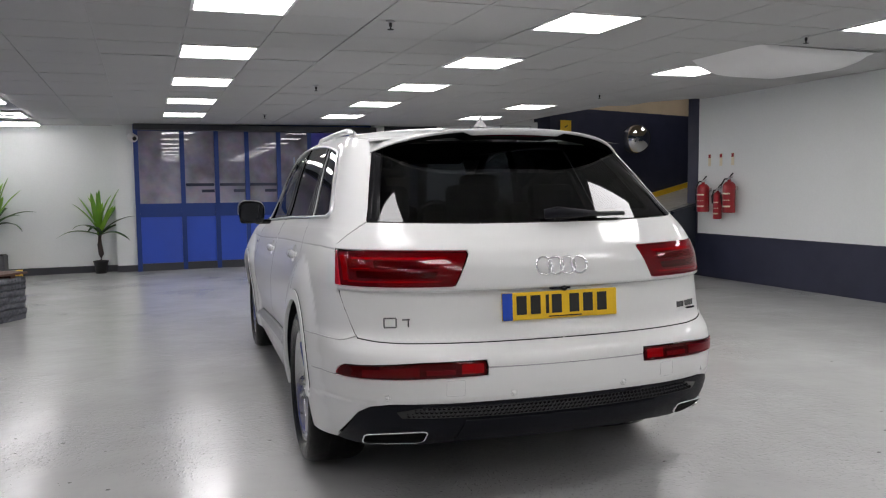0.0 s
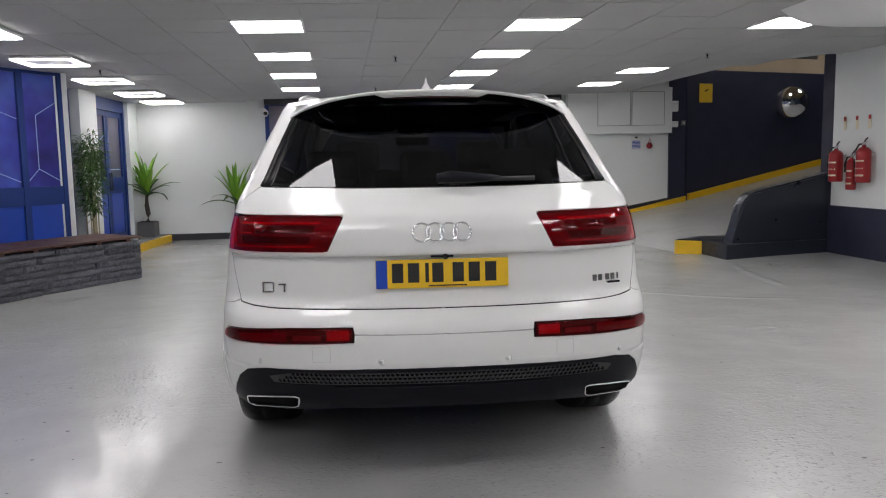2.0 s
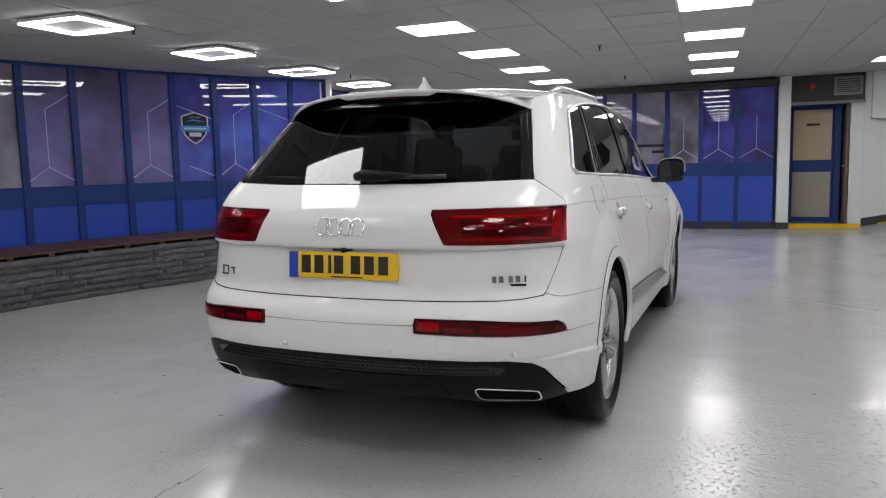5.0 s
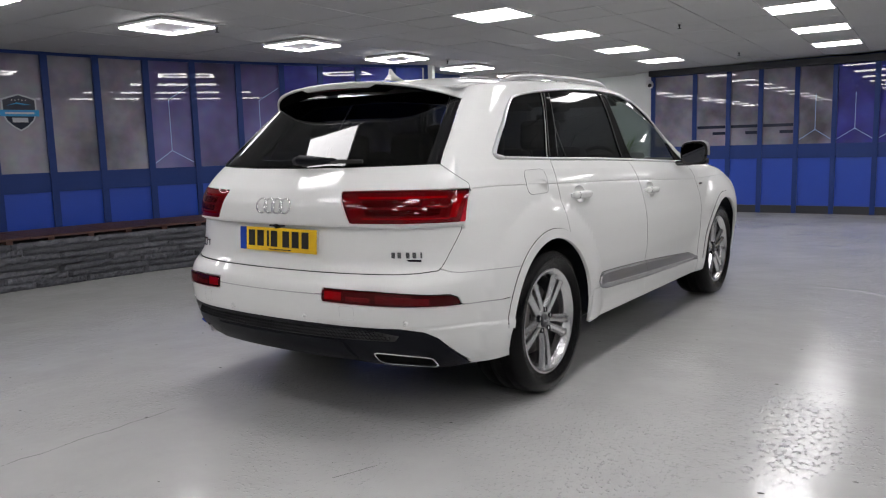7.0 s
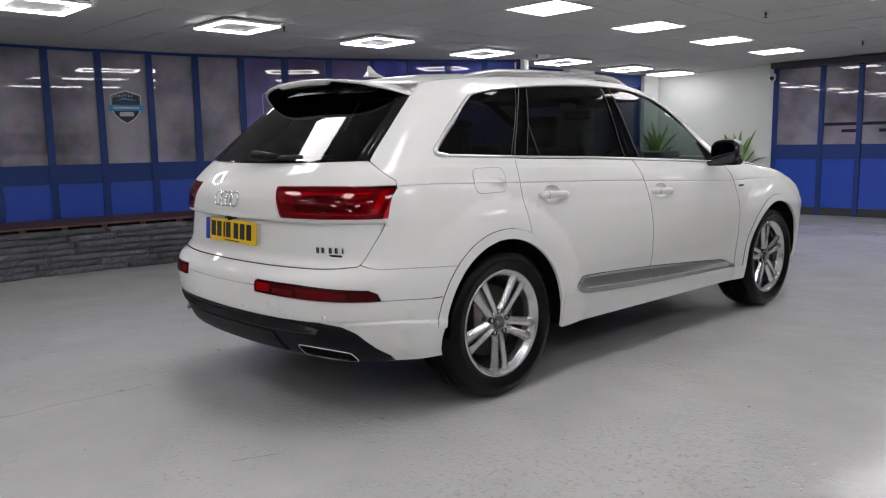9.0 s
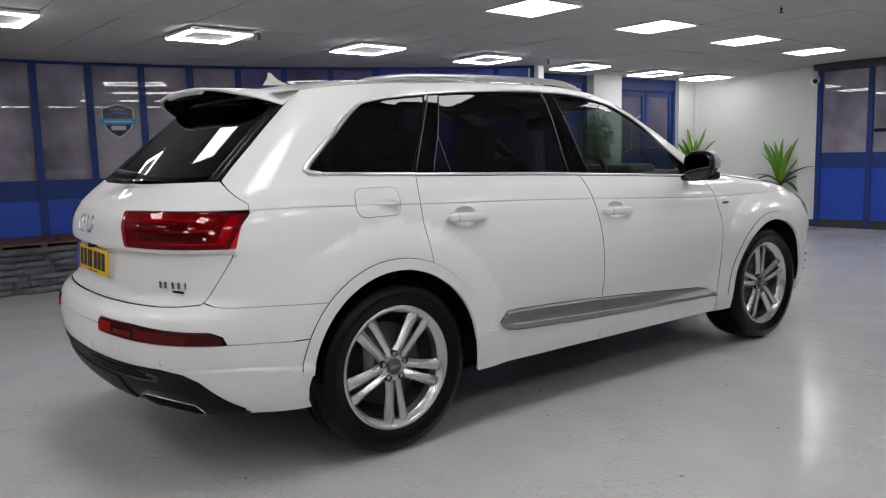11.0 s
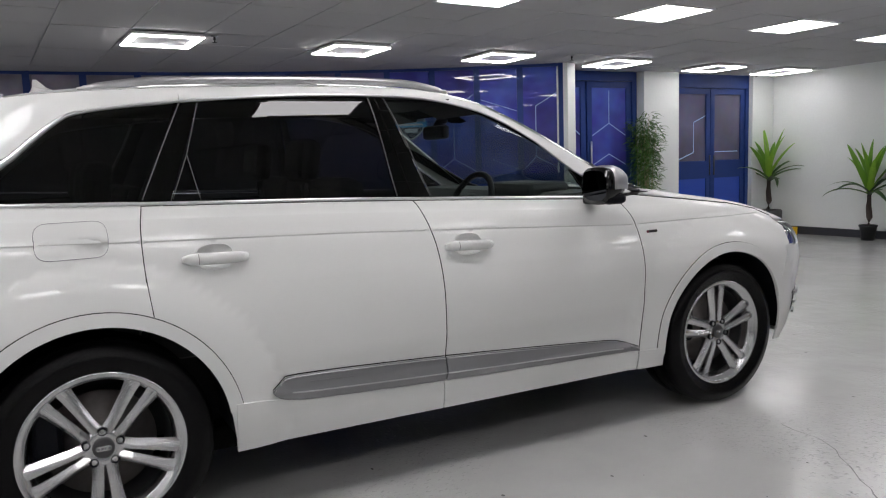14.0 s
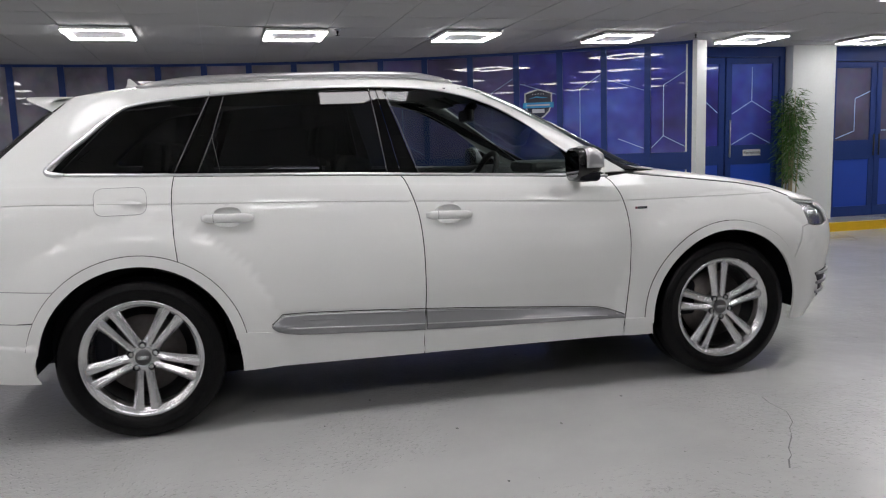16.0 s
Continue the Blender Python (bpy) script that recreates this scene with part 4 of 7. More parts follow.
    # flared sill, cut where the doors part, and the lips of the wheel arches
    sill_top = curve((0.44, 0.470), (0.52, 0.466), (0.60, 0.452), (0.70, 0.430), (0.78, 0.424), (1.33, 0.397), (2.39, 0.371), (2.57, 0.367))
    for d, y0, y1 in ((d1, 0.447, 1.322), (d2, 1.326, 2.399), (car, 2.405, 2.556)):
        ysn = np.linspace(y0, y1, max(3, int((y1 - y0) / 0.05)))
        panel("sill_flare", [(y, 0.284 - 0.004 * (y - 0.45)) for y in ysn] + [(y, sill_top(y)) for y in reversed(ysn)], sm, PAINT, d, step=(0.05, 0.03), gap=0.0008, lift=0.011, thick=0.02)
    for cy, a0, a1 in ((0.0, 8, 172), (WHEELBASE, 20, 186)):
        lip = arc_pts(cy, a0, a1, ARCH_R - 0.002, 40) + arc_pts(cy, a1, a0, ARCH_R + 0.046, 40)
        panel("arch_lip", lip, sm, PAINT, car, step=(0.03, 0.025), gap=0, lift=0.008, thick=0.02)
        seam("arch_seam", sm, arc_pts(cy, a0 + 2, a1 - 2, ARCH_R + 0.0475, 30), car, 0.0019, 0.0015)
    # quarter panel with the window opening
    q_hole = [(-0.333, 1.246), (-0.322, 1.239)] + [(y, BELT(y) + 0.004) for y in np.linspace(-0.30, 0.182, 8)] + [(0.352, 1.573)] + list(reversed([p for p in WINDOW_TOP if -0.334 < p[0] < 0.34]))
    q_hole_b = by(*q_hole)
    roof_line = by(*[(y, ROOF_EDGE(y)) for y in (0.372, 0.25, 0.1, 0.0, -0.1, -0.2, -0.27)])
    d_line = bx((0.622, 1.556), (0.662, 1.44), (0.702, 1.32), (0.7385, 1.215))
    c_up = by((0.190, 1.206), (0.200, 1.222), (0.366, 1.580))
    bottom = by((-0.770, 0.7480), (-0.730, 0.7405), *[(y, 0.7380 - 0.021 * (y + 0.66) / 0.36) for y in np.linspace(-0.66, -0.30, 5)])
    arch_q = by(*arc_pts(0, 129, 66))
    quarter = by(*list(reversed(cc))) + c_up + roof_line + d_line + mixed_b(GATE_SIDE[1:-1]) + bottom + arch_q
    qp = panel("quarter_panel", quarter, rmf, PAINT, car, step=(0.03, 0.025), gap=0.0013, rows=SIDE_ROWS, slant=lambda b, row: unlevel(rm(abs(b), row).y, row), hole=q_hole_b)
    panel("window_pillar", by((0.176, 1.2165), (0.199, 1.2165), (0.372, 1.576), (0.346, 1.571)), rmf, PILLAR, qp, step=(0.03, 0.03), gap=0.0, lift=0.003, thick=0.004)
    fuel = rounded([(-0.155, 1.04), (0.070, 1.04), (0.070, 1.162), (-0.155, 1.162)], 0.045)
    if sx > 0:
        panel("fuel_flap", by(*fuel), rmf, PAINT, qp, step=(0.03, 0.03), lift=0.0012, gap=0, thick=0.003)
        tube("flap_seam", path_on(rmf, by(*fuel) + [by(*fuel)[0]], 0.0005), 0.0014, TRIM_SILVER, qp, 5)
    # windows and pillars
    panel("quarter_window", by(*shrink(q_hole, 0.003)), rmf, PRIVACY, car, step=(0.05, 0.05), gap=0, thick=0, lift=-0.006)
    c_pillar = [(0.192, BELT(0.19) + 0.003), (0.292, BELT(0.29) + 0.003), (0.437, 1.580), (0.372, 1.575)]
    panel("window_pillar", c_pillar, sm, PILLAR, d1, gap=0.001, lift=-0.003)
    rear_glass = [(0.294, BELT(0.294) + 0.003)] + [(y, BELT(y) + 0.003) for y in (0.6, 0.9, 1.186)] + [(1.130, 1.603)] + list(reversed(window_top_between(0.439, 1.125, -0.003)))
    panel("rear_door_window", rear_glass, sm, PRIVACY, d1, step=(0.06, 0.06), gap=0.0, thick=0, lift=-0.006)
    tube("window_divider", path_on(sm, [(0.300, BELT(0.3) + 0.01), (0.368, 1.38), (0.43, 1.57)], 0.0), 0.0018, PILLAR_LINE, d1, 6)
    tube("window_divider", path_on(sm, [(0.368, 1.38), (0.398, BELT(0.4) + 0.005)], 0.0), 0.0016, PILLAR_LINE, d1, 6)
    tube("pillar_edge", path_on(sm, [(0.196, 1.222), (0.28, 1.398), (0.369, 1.577)], 0.005), 0.0022, PILLAR_LINE, d1, 6)
    tube("pillar_edge", path_on(sm, [(1.1875, BELT(1.188) + 0.004), (1.160, 1.40), (1.131, 1.601)], 0.001), 0.0022, PILLAR_LINE, d1, 6)
    tube("pillar_edge", path_on(sm, [(1.3445, BELT(1.345) + 0.004), (1.272, 1.40), (1.1985, 1.604)], 0.001), 0.0020, PILLAR_LINE, d2, 6)
    b_pillar = [(1.188, BELT(1.188) + 0.003), (1.255, BELT(1.255) + 0.003), (1.160, 1.607), (1.132, 1.607)]
    panel("window_pillar", b_pillar, sm, PILLAR, d1, gap=0.001, lift=-0.002)
    b_pillar2 = [(1.258, BELT(1.258) + 0.003), (1.342, BELT(1.342) + 0.003), (1.196, 1.606), (1.163, 1.607)]
    panel("window_pillar", b_pillar2, sm, PILLAR, d2, gap=0.001, lift=-0.002)
    front_glass = [(y, BELT(y) + 0.003) for y in np.linspace(1.346, 2.18, 7)] + [(2.10, 1.268)] + list(reversed(window_top_between(1.20, 2.095, -0.003)))
    panel("front_door_window", front_glass, sm, CLEAR, d2, step=(0.06, 0.06), gap=0.0, thick=0, lift=-0.006)
    sail = [(2.185, BELT(2.185) + 0.003), (2.330, 1.130), (2.105, 1.268)]
    panel("mirror_sail", sail, sm, PILLAR, d2, gap=0.001, lift=0.001)
    # bright surround of the side windows
    loop = [(y, BELT(y) - 0.004) for y in np.linspace(-0.28, 2.35, 30)]
    tube("window_trim", path_on(sm, loop, 0.002), 0.0075, BRIGHT_TRIM, car, 6, label="bright aluminium window surround")
    bend = spline([(-0.28, BELT(-0.28) - 0.003), (-0.325, 1.2315), (-0.3475, 1.240), (-0.346, 1.256), (-0.30, 1.297), (-0.22, 1.366)], 5)
    run = path_on(sm, bend + [p for p in WINDOW_TOP if p[0] > -0.20], 0.002)
    fat = [0.0072 + 0.0058 * ramp01(p.y, -0.27, -0.32) if i < 12 else 0.0062 + 0.0068 * (1 - ramp01(p.y, -0.28, 0.10)) - 0.0018 * ramp01(p.y, 1.1, 1.6) for i, p in enumerate(run)]
    tube("window_trim", run, 1.0, BRIGHT_TRIM, car, 8, label="bright aluminium window surround", taper=fat)
    # roof side above the windows and the front roof pillar
    lower = window_top_between(0.3695, 2.335, 0.006)
    upper = [(2.46, 1.142), (2.32, 1.235), (2.19, 1.325), (2.07, 1.405), (1.95, 1.482), (1.84, 1.548), (1.75, 1.592)] + [(y, ROOF_EDGE(y)) for y in (1.6, 1.4, 1.2, 1.0, 0.7, 0.3695)]
    panel("roof_side", lower + upper, sm, PAINT, car, step=(0.05, 0.02), gap=0.0006)
    # front wing
    hood_edge = [(2.46, 1.128), (2.8, 1.088), (3.1, 1.051), (3.3, 1.013), (3.42, 0.966)]
    wing = [(2.352, 1.118)] + hood_edge + [(3.420, 0.947), (3.491, 0.906), (3.501, 0.86), (3.520, 0.808), (3.47, 0.795), (3.40, 0.62), (3.385, 0.565)] + arc_pts(WHEELBASE, 26, 195) + [(2.56, 0.275)] + list(reversed(ca))[:-1]
    w = panel("front_wing", wing, sm, PAINT, car, step=(0.03, 0.025), rows=SIDE_ROWS, slant=FLANK)
    box("wing_badge", (0.004, 0.055, 0.013), (sx * (side_x(2.51, 0.95) + 0.001), 2.51, 0.949), BADGE, w, 0.001)
    box("wing_badge_mark", (0.004, 0.010, 0.013), (sx * (side_x(2.475, 0.95) + 0.002), 2.475, 0.949), RED_DEEP, w)
    # dark tube for the shadow line along the bonnet's edge
    seam("bonnet_gap", sm, hood_edge, car, 0.0024, -0.0005)
    # head lamp
    hl = [(3.425, 0.948), (3.495, 0.908), (3.505, 0.86), (3.525, 0.812), (3.56, 0.80), (3.66, 0.797), (3.70, 0.81), (3.70, 0.862), (3.62, 0.91), (3.53, 0.938)]
    hlb = [(b_of_y(y, z, False), z) for y, z in hl]
    panel("headlight_housing", hlb, fmf, ALLOY, car, step=(0.03, 0.02), lift=-0.02)
    panel("headlight", hlb, fmf, LAMP_LENS, car, step=(0.03, 0.02), thick=0, label="clear headlight lens")
    for k, yy in enumerate((3.56, 3.64)):
        c = end_map(False)(sx * b_of_y(yy, 0.86, False), 0.855)
        lathe("headlight_bulb", [(0, 0.012), (0.018, 0.008), (0.026, -0.006), (0.0, -0.01)], CHROME, car, 14, (c.x * 0.965, c.y - 0.012, c.z), "Y")
    # tail lamp
    tl = mixed_b([("y", -0.619, 1.097), ("y", -0.677, 0.970), ("y", -0.682, 0.9612)]) + bx((0.66, 0.9612), (0.46, 0.9618), (0.447, 0.967), (0.388, 1.092), (0.391, 1.1015), (0.6, 1.1045), (0.76, 1.1045))
    seal = mixed_b([("y", -0.607, 1.112), ("y", -0.690, 0.9585)]) + bx((0.66, 0.9585), (0.435, 0.9590), (0.375, 1.10), (0.38, 1.112), (0.6, 1.112), (0.76, 1.112))
    panel("lamp_seal", seal, rmf, DULL_BLACK, car, step=(0.03, 0.02), lift=-0.014, gap=0, thick=0.0)
    t = panel("tail_light", tl, rmf, RED_DEEP, car, step=(0.03, 0.02), lift=-0.011, gap=0.0015, thick=0.0, label="dark red tail light with clear cover")
    panel("lens", tl, rmf, RED_LENS, t, step=(0.03, 0.02), lift=0.003, gap=0.0008, thick=0.006)
    bo = max(p[0] for p in tl)
    bi = b_of_x(0.46, 1.0)
    for zz, f0, f1, hh in ((1.078, 0.05, 0.80, 0.0045), (0.984, 0.08, 0.80, 0.0035)):
        b0, b1 = bi + (bo - bi) * f0, bi + (bo - bi) * f1
        panel("light_bar", [(b0, zz - hh), (b1, zz - hh - 0.003), (b1, zz + hh - 0.003), (b0 - 0.01, zz + hh)], rmf, RED_BRIGHT, t, step=(0.03, 0.01), lift=-0.007, gap=0, thick=0.004)
    # two dark chambers and the bright outer end with its fine edge
    for z0, z1, f0, f1 in ((1.036, 1.066, 0.10, 0.60), (0.996, 1.024, 0.12, 0.74)):
        b0, b1 = bi + (bo - bi) * f0, bi + (bo - bi) * f1
        panel("light_chamber", rounded([(b0, z0), (b1 - 0.012, z0), (b1, z1), (b0 - 0.012, z1)], 0.008, 3), rmf, RED_DARK, t, step=(0.03, 0.01), lift=-0.008, gap=0, thick=0.003)
    b0, b1 = bi + (bo - bi) * 0.80, bi + (bo - bi) * 0.955
    panel("light_end", [(b0, 0.984), (b1 - 0.055, 0.982), (b1, 1.082), (b0 + 0.05, 1.086)], rmf, RED_BRIGHT, t, step=(0.03, 0.015), lift=-0.008, gap=0, thick=0.004)
    tube("light_edge", path_on(rmf, [(b0 - 0.012, 0.986), (b0 + 0.038, 1.080)], -0.004), 0.0022, REVERSE, t, 5)
    tube("light_edge", path_on(rmf, [(bi + (bo - bi) * 0.62, 1.034), (b0 - 0.004, 1.031)], -0.004), 0.0030, RED_BRIGHT, t, 5)
    # the shade in the tailgate's gap, put in as black tubes
    seam("tailgate_seal", rmf, mixed_b(GATE_SIDE[:4]), car)
    seam("tailgate_seal", rmf, mixed_b(GATE_SIDE[4:-1] + [("y", -0.806, 0.7550), ("x", 0.745, 0.7465), ("x", 0.66, 0.743), ("x", 0.3, 0.7425), ("x", 0.005, 0.7425)]), car, 0.0022)
    for line in (bx((0.005, 0.6520), (0.345, 0.6525)), mixed_b([("y", -0.771, 0.7471), ("y", -0.730, 0.7398), ("y", -0.66, 0.7372), ("y", -0.5, 0.7276), ("y", -0.31, 0.7168)]), mixed_b([("y", -0.745, 0.602), ("y", -0.50, 0.586)])):
        seam("bumper_seam", rmf, line, car, 0.0024, -0.0012, SEAM_GREY)
    # fog and reflector strip in the bumper
    fog = rounded(bx((0.355, 0.625), (0.72, 0.612)) + mixed_b([("y", -0.80, 0.606), ("y", -0.755, 0.612), ("y", -0.77, 0.632), ("y", -0.80, 0.648)]) + bx((0.80, 0.655), (0.60, 0.672), (0.355, 0.678)), 0.016, 4)
    f = panel("rear_reflector", fog, rmf, RED_DARK, car, step=(0.03, 0.015), lift=0.001, gap=0.0, label="red reflector strip in the bumper")
    panel("lens", fog, rmf, RED_LENS, f, step=(0.03, 0.015), lift=0.0065, gap=0.0, thick=0.003)
    panel("light_bar", bx((0.366, 0.634), (0.452, 0.631), (0.452, 0.668), (0.366, 0.670)), rmf, RED_BRIGHT, f, step=(0.03, 0.01), lift=0.003, gap=0, thick=0.003)
    panel("reverse_lamp", bx((0.475, 0.631), (0.585, 0.627), (0.585, 0.646), (0.475, 0.650)), rmf, REVERSE, f, step=(0.03, 0.01), lift=0.003, gap=0, thick=0.003)
    panel("light_bar", bx((0.61, 0.624), (0.81, 0.613), (0.81, 0.641), (0.61, 0.660)), rmf, RED_DEEP, f, step=(0.03, 0.01), lift=0.003, gap=0, thick=0.003)
    # black strip beside the rear window
    dstrip = bx((0.620, 1.552), (0.660, 1.44), (0.700, 1.32), (0.736, 1.217), (0.690, 1.214), (0.664, 1.30), (0.612, 1.45), (0.576, 1.548))
    panel("rear_window_fin", dstrip, rmf, GLOSS_BLACK, car, step=(0.03, 0.03), gap=0.001, lift=0.004)
    # thin gloss rods added to catch the bright reflection lines along the strip
    for off in (0.004, 0.026):
        tube("fin_ridge", path_on(rmf, bx((0.580 + off, 1.535), (0.614 + off, 1.44), (0.664 + off, 1.30), (0.690 + off, 1.222)), 0.0045), 0.0035, GLOSS_BLACK, car, 6)
    # door mirror
    m = Matrix.Translation((sx * 1.000, 2.135, 1.190))
    for nm, mat, y0, y1, s0, s1 in (("mirror_cap", RAIL, -0.006, 0.100, 1.03, 0.60), ("mirror_housing", GLOSS_BLACK, -0.042, 0.088, 0.97, 0.55)):
        bm = bmesh.new()
        rings = []
        K = 9
        for i in range(K + 1):
            t_ = i / K
            y = y0 + (y1 - y0) * t_
            s = s0 + (s1 - s0) * (t_ ** 2)
            ring = []
            for j in range(20):
                a = 2 * math.pi * j / 20
                cx, cz = math.cos(a), math.sin(a)
                rx = 0.098 * math.copysign(abs(cx) ** 0.6, cx) * s
                rzv = (0.088 if nm == "mirror_cap" else 0.085) * math.copysign(abs(cz) ** 0.65, cz) * s
                if nm == "mirror_cap":
                    rzv = max(rzv, -0.022)
                ring.append(bm.verts.new((rx, y, rzv + 0.02 * (rx * sx) / 0.115 * 0.3)))
            rings.append(ring)
        for r0, r1 in zip(rings, rings[1:]):
            for j in range(20):
                bm.faces.new((r0[j], r0[(j + 1) % 20], r1[(j + 1) % 20], r1[j]))
        bm.faces.new(rings[0])
        bm.faces.new(list(reversed(rings[-1])))
        bmesh.ops.recalc_face_normals(bm, faces=bm.faces)
        bmesh.ops.transform(bm, matrix=m, verts=bm.verts)
        ob = part(nm, bm, mat, car, smooth=True)
        if nm == "mirror_housing":
            g = [(0.080 * math.copysign(abs(math.cos(a)) ** 0.6, math.cos(a)), 0.068 * math.copysign(abs(math.sin(a)) ** 0.65, math.sin(a))) for a in np.linspace(0, 2 * math.pi, 24, endpoint=False)]
            mesh_object("mirror_glass", [m @ Vector((x, -0.0475 + 0.03 * (x * sx) - 0.02 * z, z)) for x, z in g], [tuple(range(24))], MIRROR, ob)
            box("mirror_foot", (0.12, 0.06, 0.035), m @ Vector((-sx * 0.09, 0.03, -0.075)), GLOSS_BLACK, ob, 0.012)
    box("mirror_lower", (0.165, 0.11, 0.05), m @ Vector((0, 0.022, -0.060)), SATIN_BLACK, car, 0.02)
    # roof rail
    n = 24
    rail = []
    for i in range(n + 1):
        y = 0.03 + 1.57 * i / n
        lift = 0.024 + 0.022 * min(1.0, min(i, n - i) / 3.5)
        x = side_x(y, ROOF_EDGE(y)) - 0.045
        rail.append(Vector((sx * x, y, ROOF_EDGE(y) + lift - 0.016)))
    tube("roof_rail", rail, 0.017, RAIL, car, 10, label="satin aluminium roof rail", taper=[0.5] + [1] * (n - 1) + [0.5])
    for i in (1, 12, 23):
        box("rail_foot", (0.02, 0.10, 0.05), rail[i] - Vector((0, 0, 0.02)), RAIL, car, 0.006)
    # wheel house liner
    for cy in (0.0, WHEELBASE):
        verts, faces = [], []
        K = 28
        for i in range(K + 1):
            a = radians(-4 + 188 * i / K)
            for x in (0.60, None):
                if x is None:
                    x = min(0.955, side_x(cy + 0.445 * math.cos(a), max(0.3, TYRE_R + 0.445 * math.sin(a))) - 0.014)
                verts.append((sx * x, cy + 0.445 * math.cos(a), TYRE_R + 0.445 * math.sin(a)))
        faces = [(2 * i, 2 * i + 1, 2 * i + 3, 2 * i + 2) for i in range(K)]
        k = len(verts)
        verts.append((sx * 0.60, cy, TYRE_R))
        faces += [(2 * i, 2 * i + 2, k) for i in range(K)]
        mesh_object("wheel_liner", verts, faces, SATIN_BLACK, car)


def build_wheel(car, sx, cy):
    """Tyre, five twin-spoke alloy rim, disc and hub; the outer face looks to sx."""
    w = new("wheel")
    w.parent = car
    w.matrix_basis = Matrix.Translation((sx * 0.806, cy, TYRE_R)) @ (Matrix.Identity(4) if sx > 0 else rz(180))
    R = TYRE_R
    tyre = [(0.262, -0.118), (0.285, -0.134), (0.325, -0.141), (0.358, -0.134), (R - 0.006, -0.112), (R, -0.085), (R, -0.04), (R - 0.006, -0.036), (R, -0.032), (R, 0.032), (R - 0.006, 0.036), (R, 0.04), (R, 0.085), (R - 0.006, 0.112), (0.358, 0.134), (0.332, 0.140), (0.325, 0.143), (0.318, 0.140), (0.288, 0.134), (0.272, 0.122), (0.262, 0.118)]
    t = lathe("tyre", tyre, TYRE, w, 72, axis="X", label="black road tyre")
    rim = [(0.236, -0.10), (0.246, 0.02), (0.250, 0.088), (0.262, 0.106), (0.272, 0.114), (0.2755, 0.121), (0.2735, 0.125), (0.264, 0.1245), (0.2585, 0.118), (0.254, 0.117), (0.249, 0.100), (0.2435, 0.099), (0.238, 0.08), (0.232, 0.02), (0.228, -0.10), (0.236, -0.10)]
    lathe("rim", rim, ALLOY, w, 72, axis="X", label="silver alloy rim")
    lathe("barrel", [(0.232, 0.05), (0.226, -0.09), (0.08, -0.10), (0.0, -0.10)], ALLOY_DARK, w, 48, axis="X")
    lathe("brake_disc", [(0.185, 0.0), (0.185, 0.016), (0.09, 0.018), (0.09, 0.04), (0.0, 0.04)], DISC, w, 48, axis="X")
    box("caliper", (0.05, 0.10, 0.19), (0.02, -0.17, 0.05), SATIN_BLACK, w, 0.02)
    hub = lathe("hub", [(0.078, 0.03), (0.076, 0.072), (0.068, 0.088), (0.050, 0.096), (0.044, 0.094), (0.034, 0.093), (0.0, 0.093)], ALLOY, w, 40, axis="X")
    lathe("hub_cap", [(0.036, 0.088), (0.036, 0.098), (0.030, 0.102), (0.0, 0.103)], ALLOY_DARK, hub, 28, axis="X", label="dark grey centre cap")
    for i in range(4):
        ring = [(0.1036, (i - 1.5) * 0.011 + 0.007 * math.cos(a), 0.007 * math.sin(a)) for a in np.linspace(0, 2 * math.pi, 15)]
        tube("cap_ring", ring, 0.0014, CHROME, hub, 5)
    for i in range(5):
        a = radians((270 if cy == 0 else 94) + 72 * i)
        for s in (-1, 1):
            bm = bmesh.new()
            prof = []
            for rr, off, hw, xo, dep in ((0.052, 0.020, 0.017, 0.094, 0.05), (0.10, 0.0235, 0.0155, 0.100, 0.04), (0.17, 0.031, 0.0175, 0.104, 0.034), (0.225, 0.037, 0.021, 0.107, 0.036), (0.258, 0.042, 0.027, 0.106, 0.04)):
                prof.append([(xo - 0.015, rr, s * (off + hw + 0.005)), (xo - 0.001, rr, s * (off + 0.5 * hw)), (xo + 0.003, rr, s * (off - 0.1 * hw)), (xo - 0.006, rr, s * (off - hw - 0.002)), (xo - dep, rr, s * (off - hw)), (xo - dep, rr, s * (off + hw))])
            rings = [[bm.verts.new((x, r_ * math.cos(a) - o * math.sin(a), r_ * math.sin(a) + o * math.cos(a))) for x, r_, o in ring] for ring in prof]
            for r0, r1 in zip(rings, rings[1:]):
                for j in range(6):
                    bm.faces.new((r0[j], r0[(j + 1) % 6], r1[(j + 1) % 6], r1[j]))
            bm.faces.new(rings[0])
            bm.faces.new(rings[-1])
            bmesh.ops.recalc_face_normals(bm, faces=bm.faces)
            bmesh.ops.bevel(bm, geom=[e for e in bm.edges if abs((e.verts[0].co - e.verts[1].co).normalized().dot(Vector((0, math.cos(a), math.sin(a))))) > 0.8], offset=0.0022, segments=2, affect="EDGES")
            part("spoke", bm, ALLOY, w)
        b = a + radians(36)
        c = (0.083, 0.058 * math.cos(b), 0.058 * math.sin(b))
        lathe("bolt_well", [(0.0145, 0.0), (0.0145, 0.0175), (0.0135, 0.0175), (0.0125, 0.010), (0, 0.010)], SATIN_BLACK, hub, 14, c, "X")
        lathe("wheel_bolt", [(0.0085, 0.0), (0.0085, 0.0145), (0.006, 0.016), (0, 0.0162)], STEEL, hub, 6, c, "X")
    tube("valve", [(0.105, 0.235 * math.cos(-2.2), 0.235 * math.sin(-2.2)), (0.118, 0.22 * math.cos(-2.2), 0.22 * math.sin(-2.2))], 0.004, BLACK, w, 6)


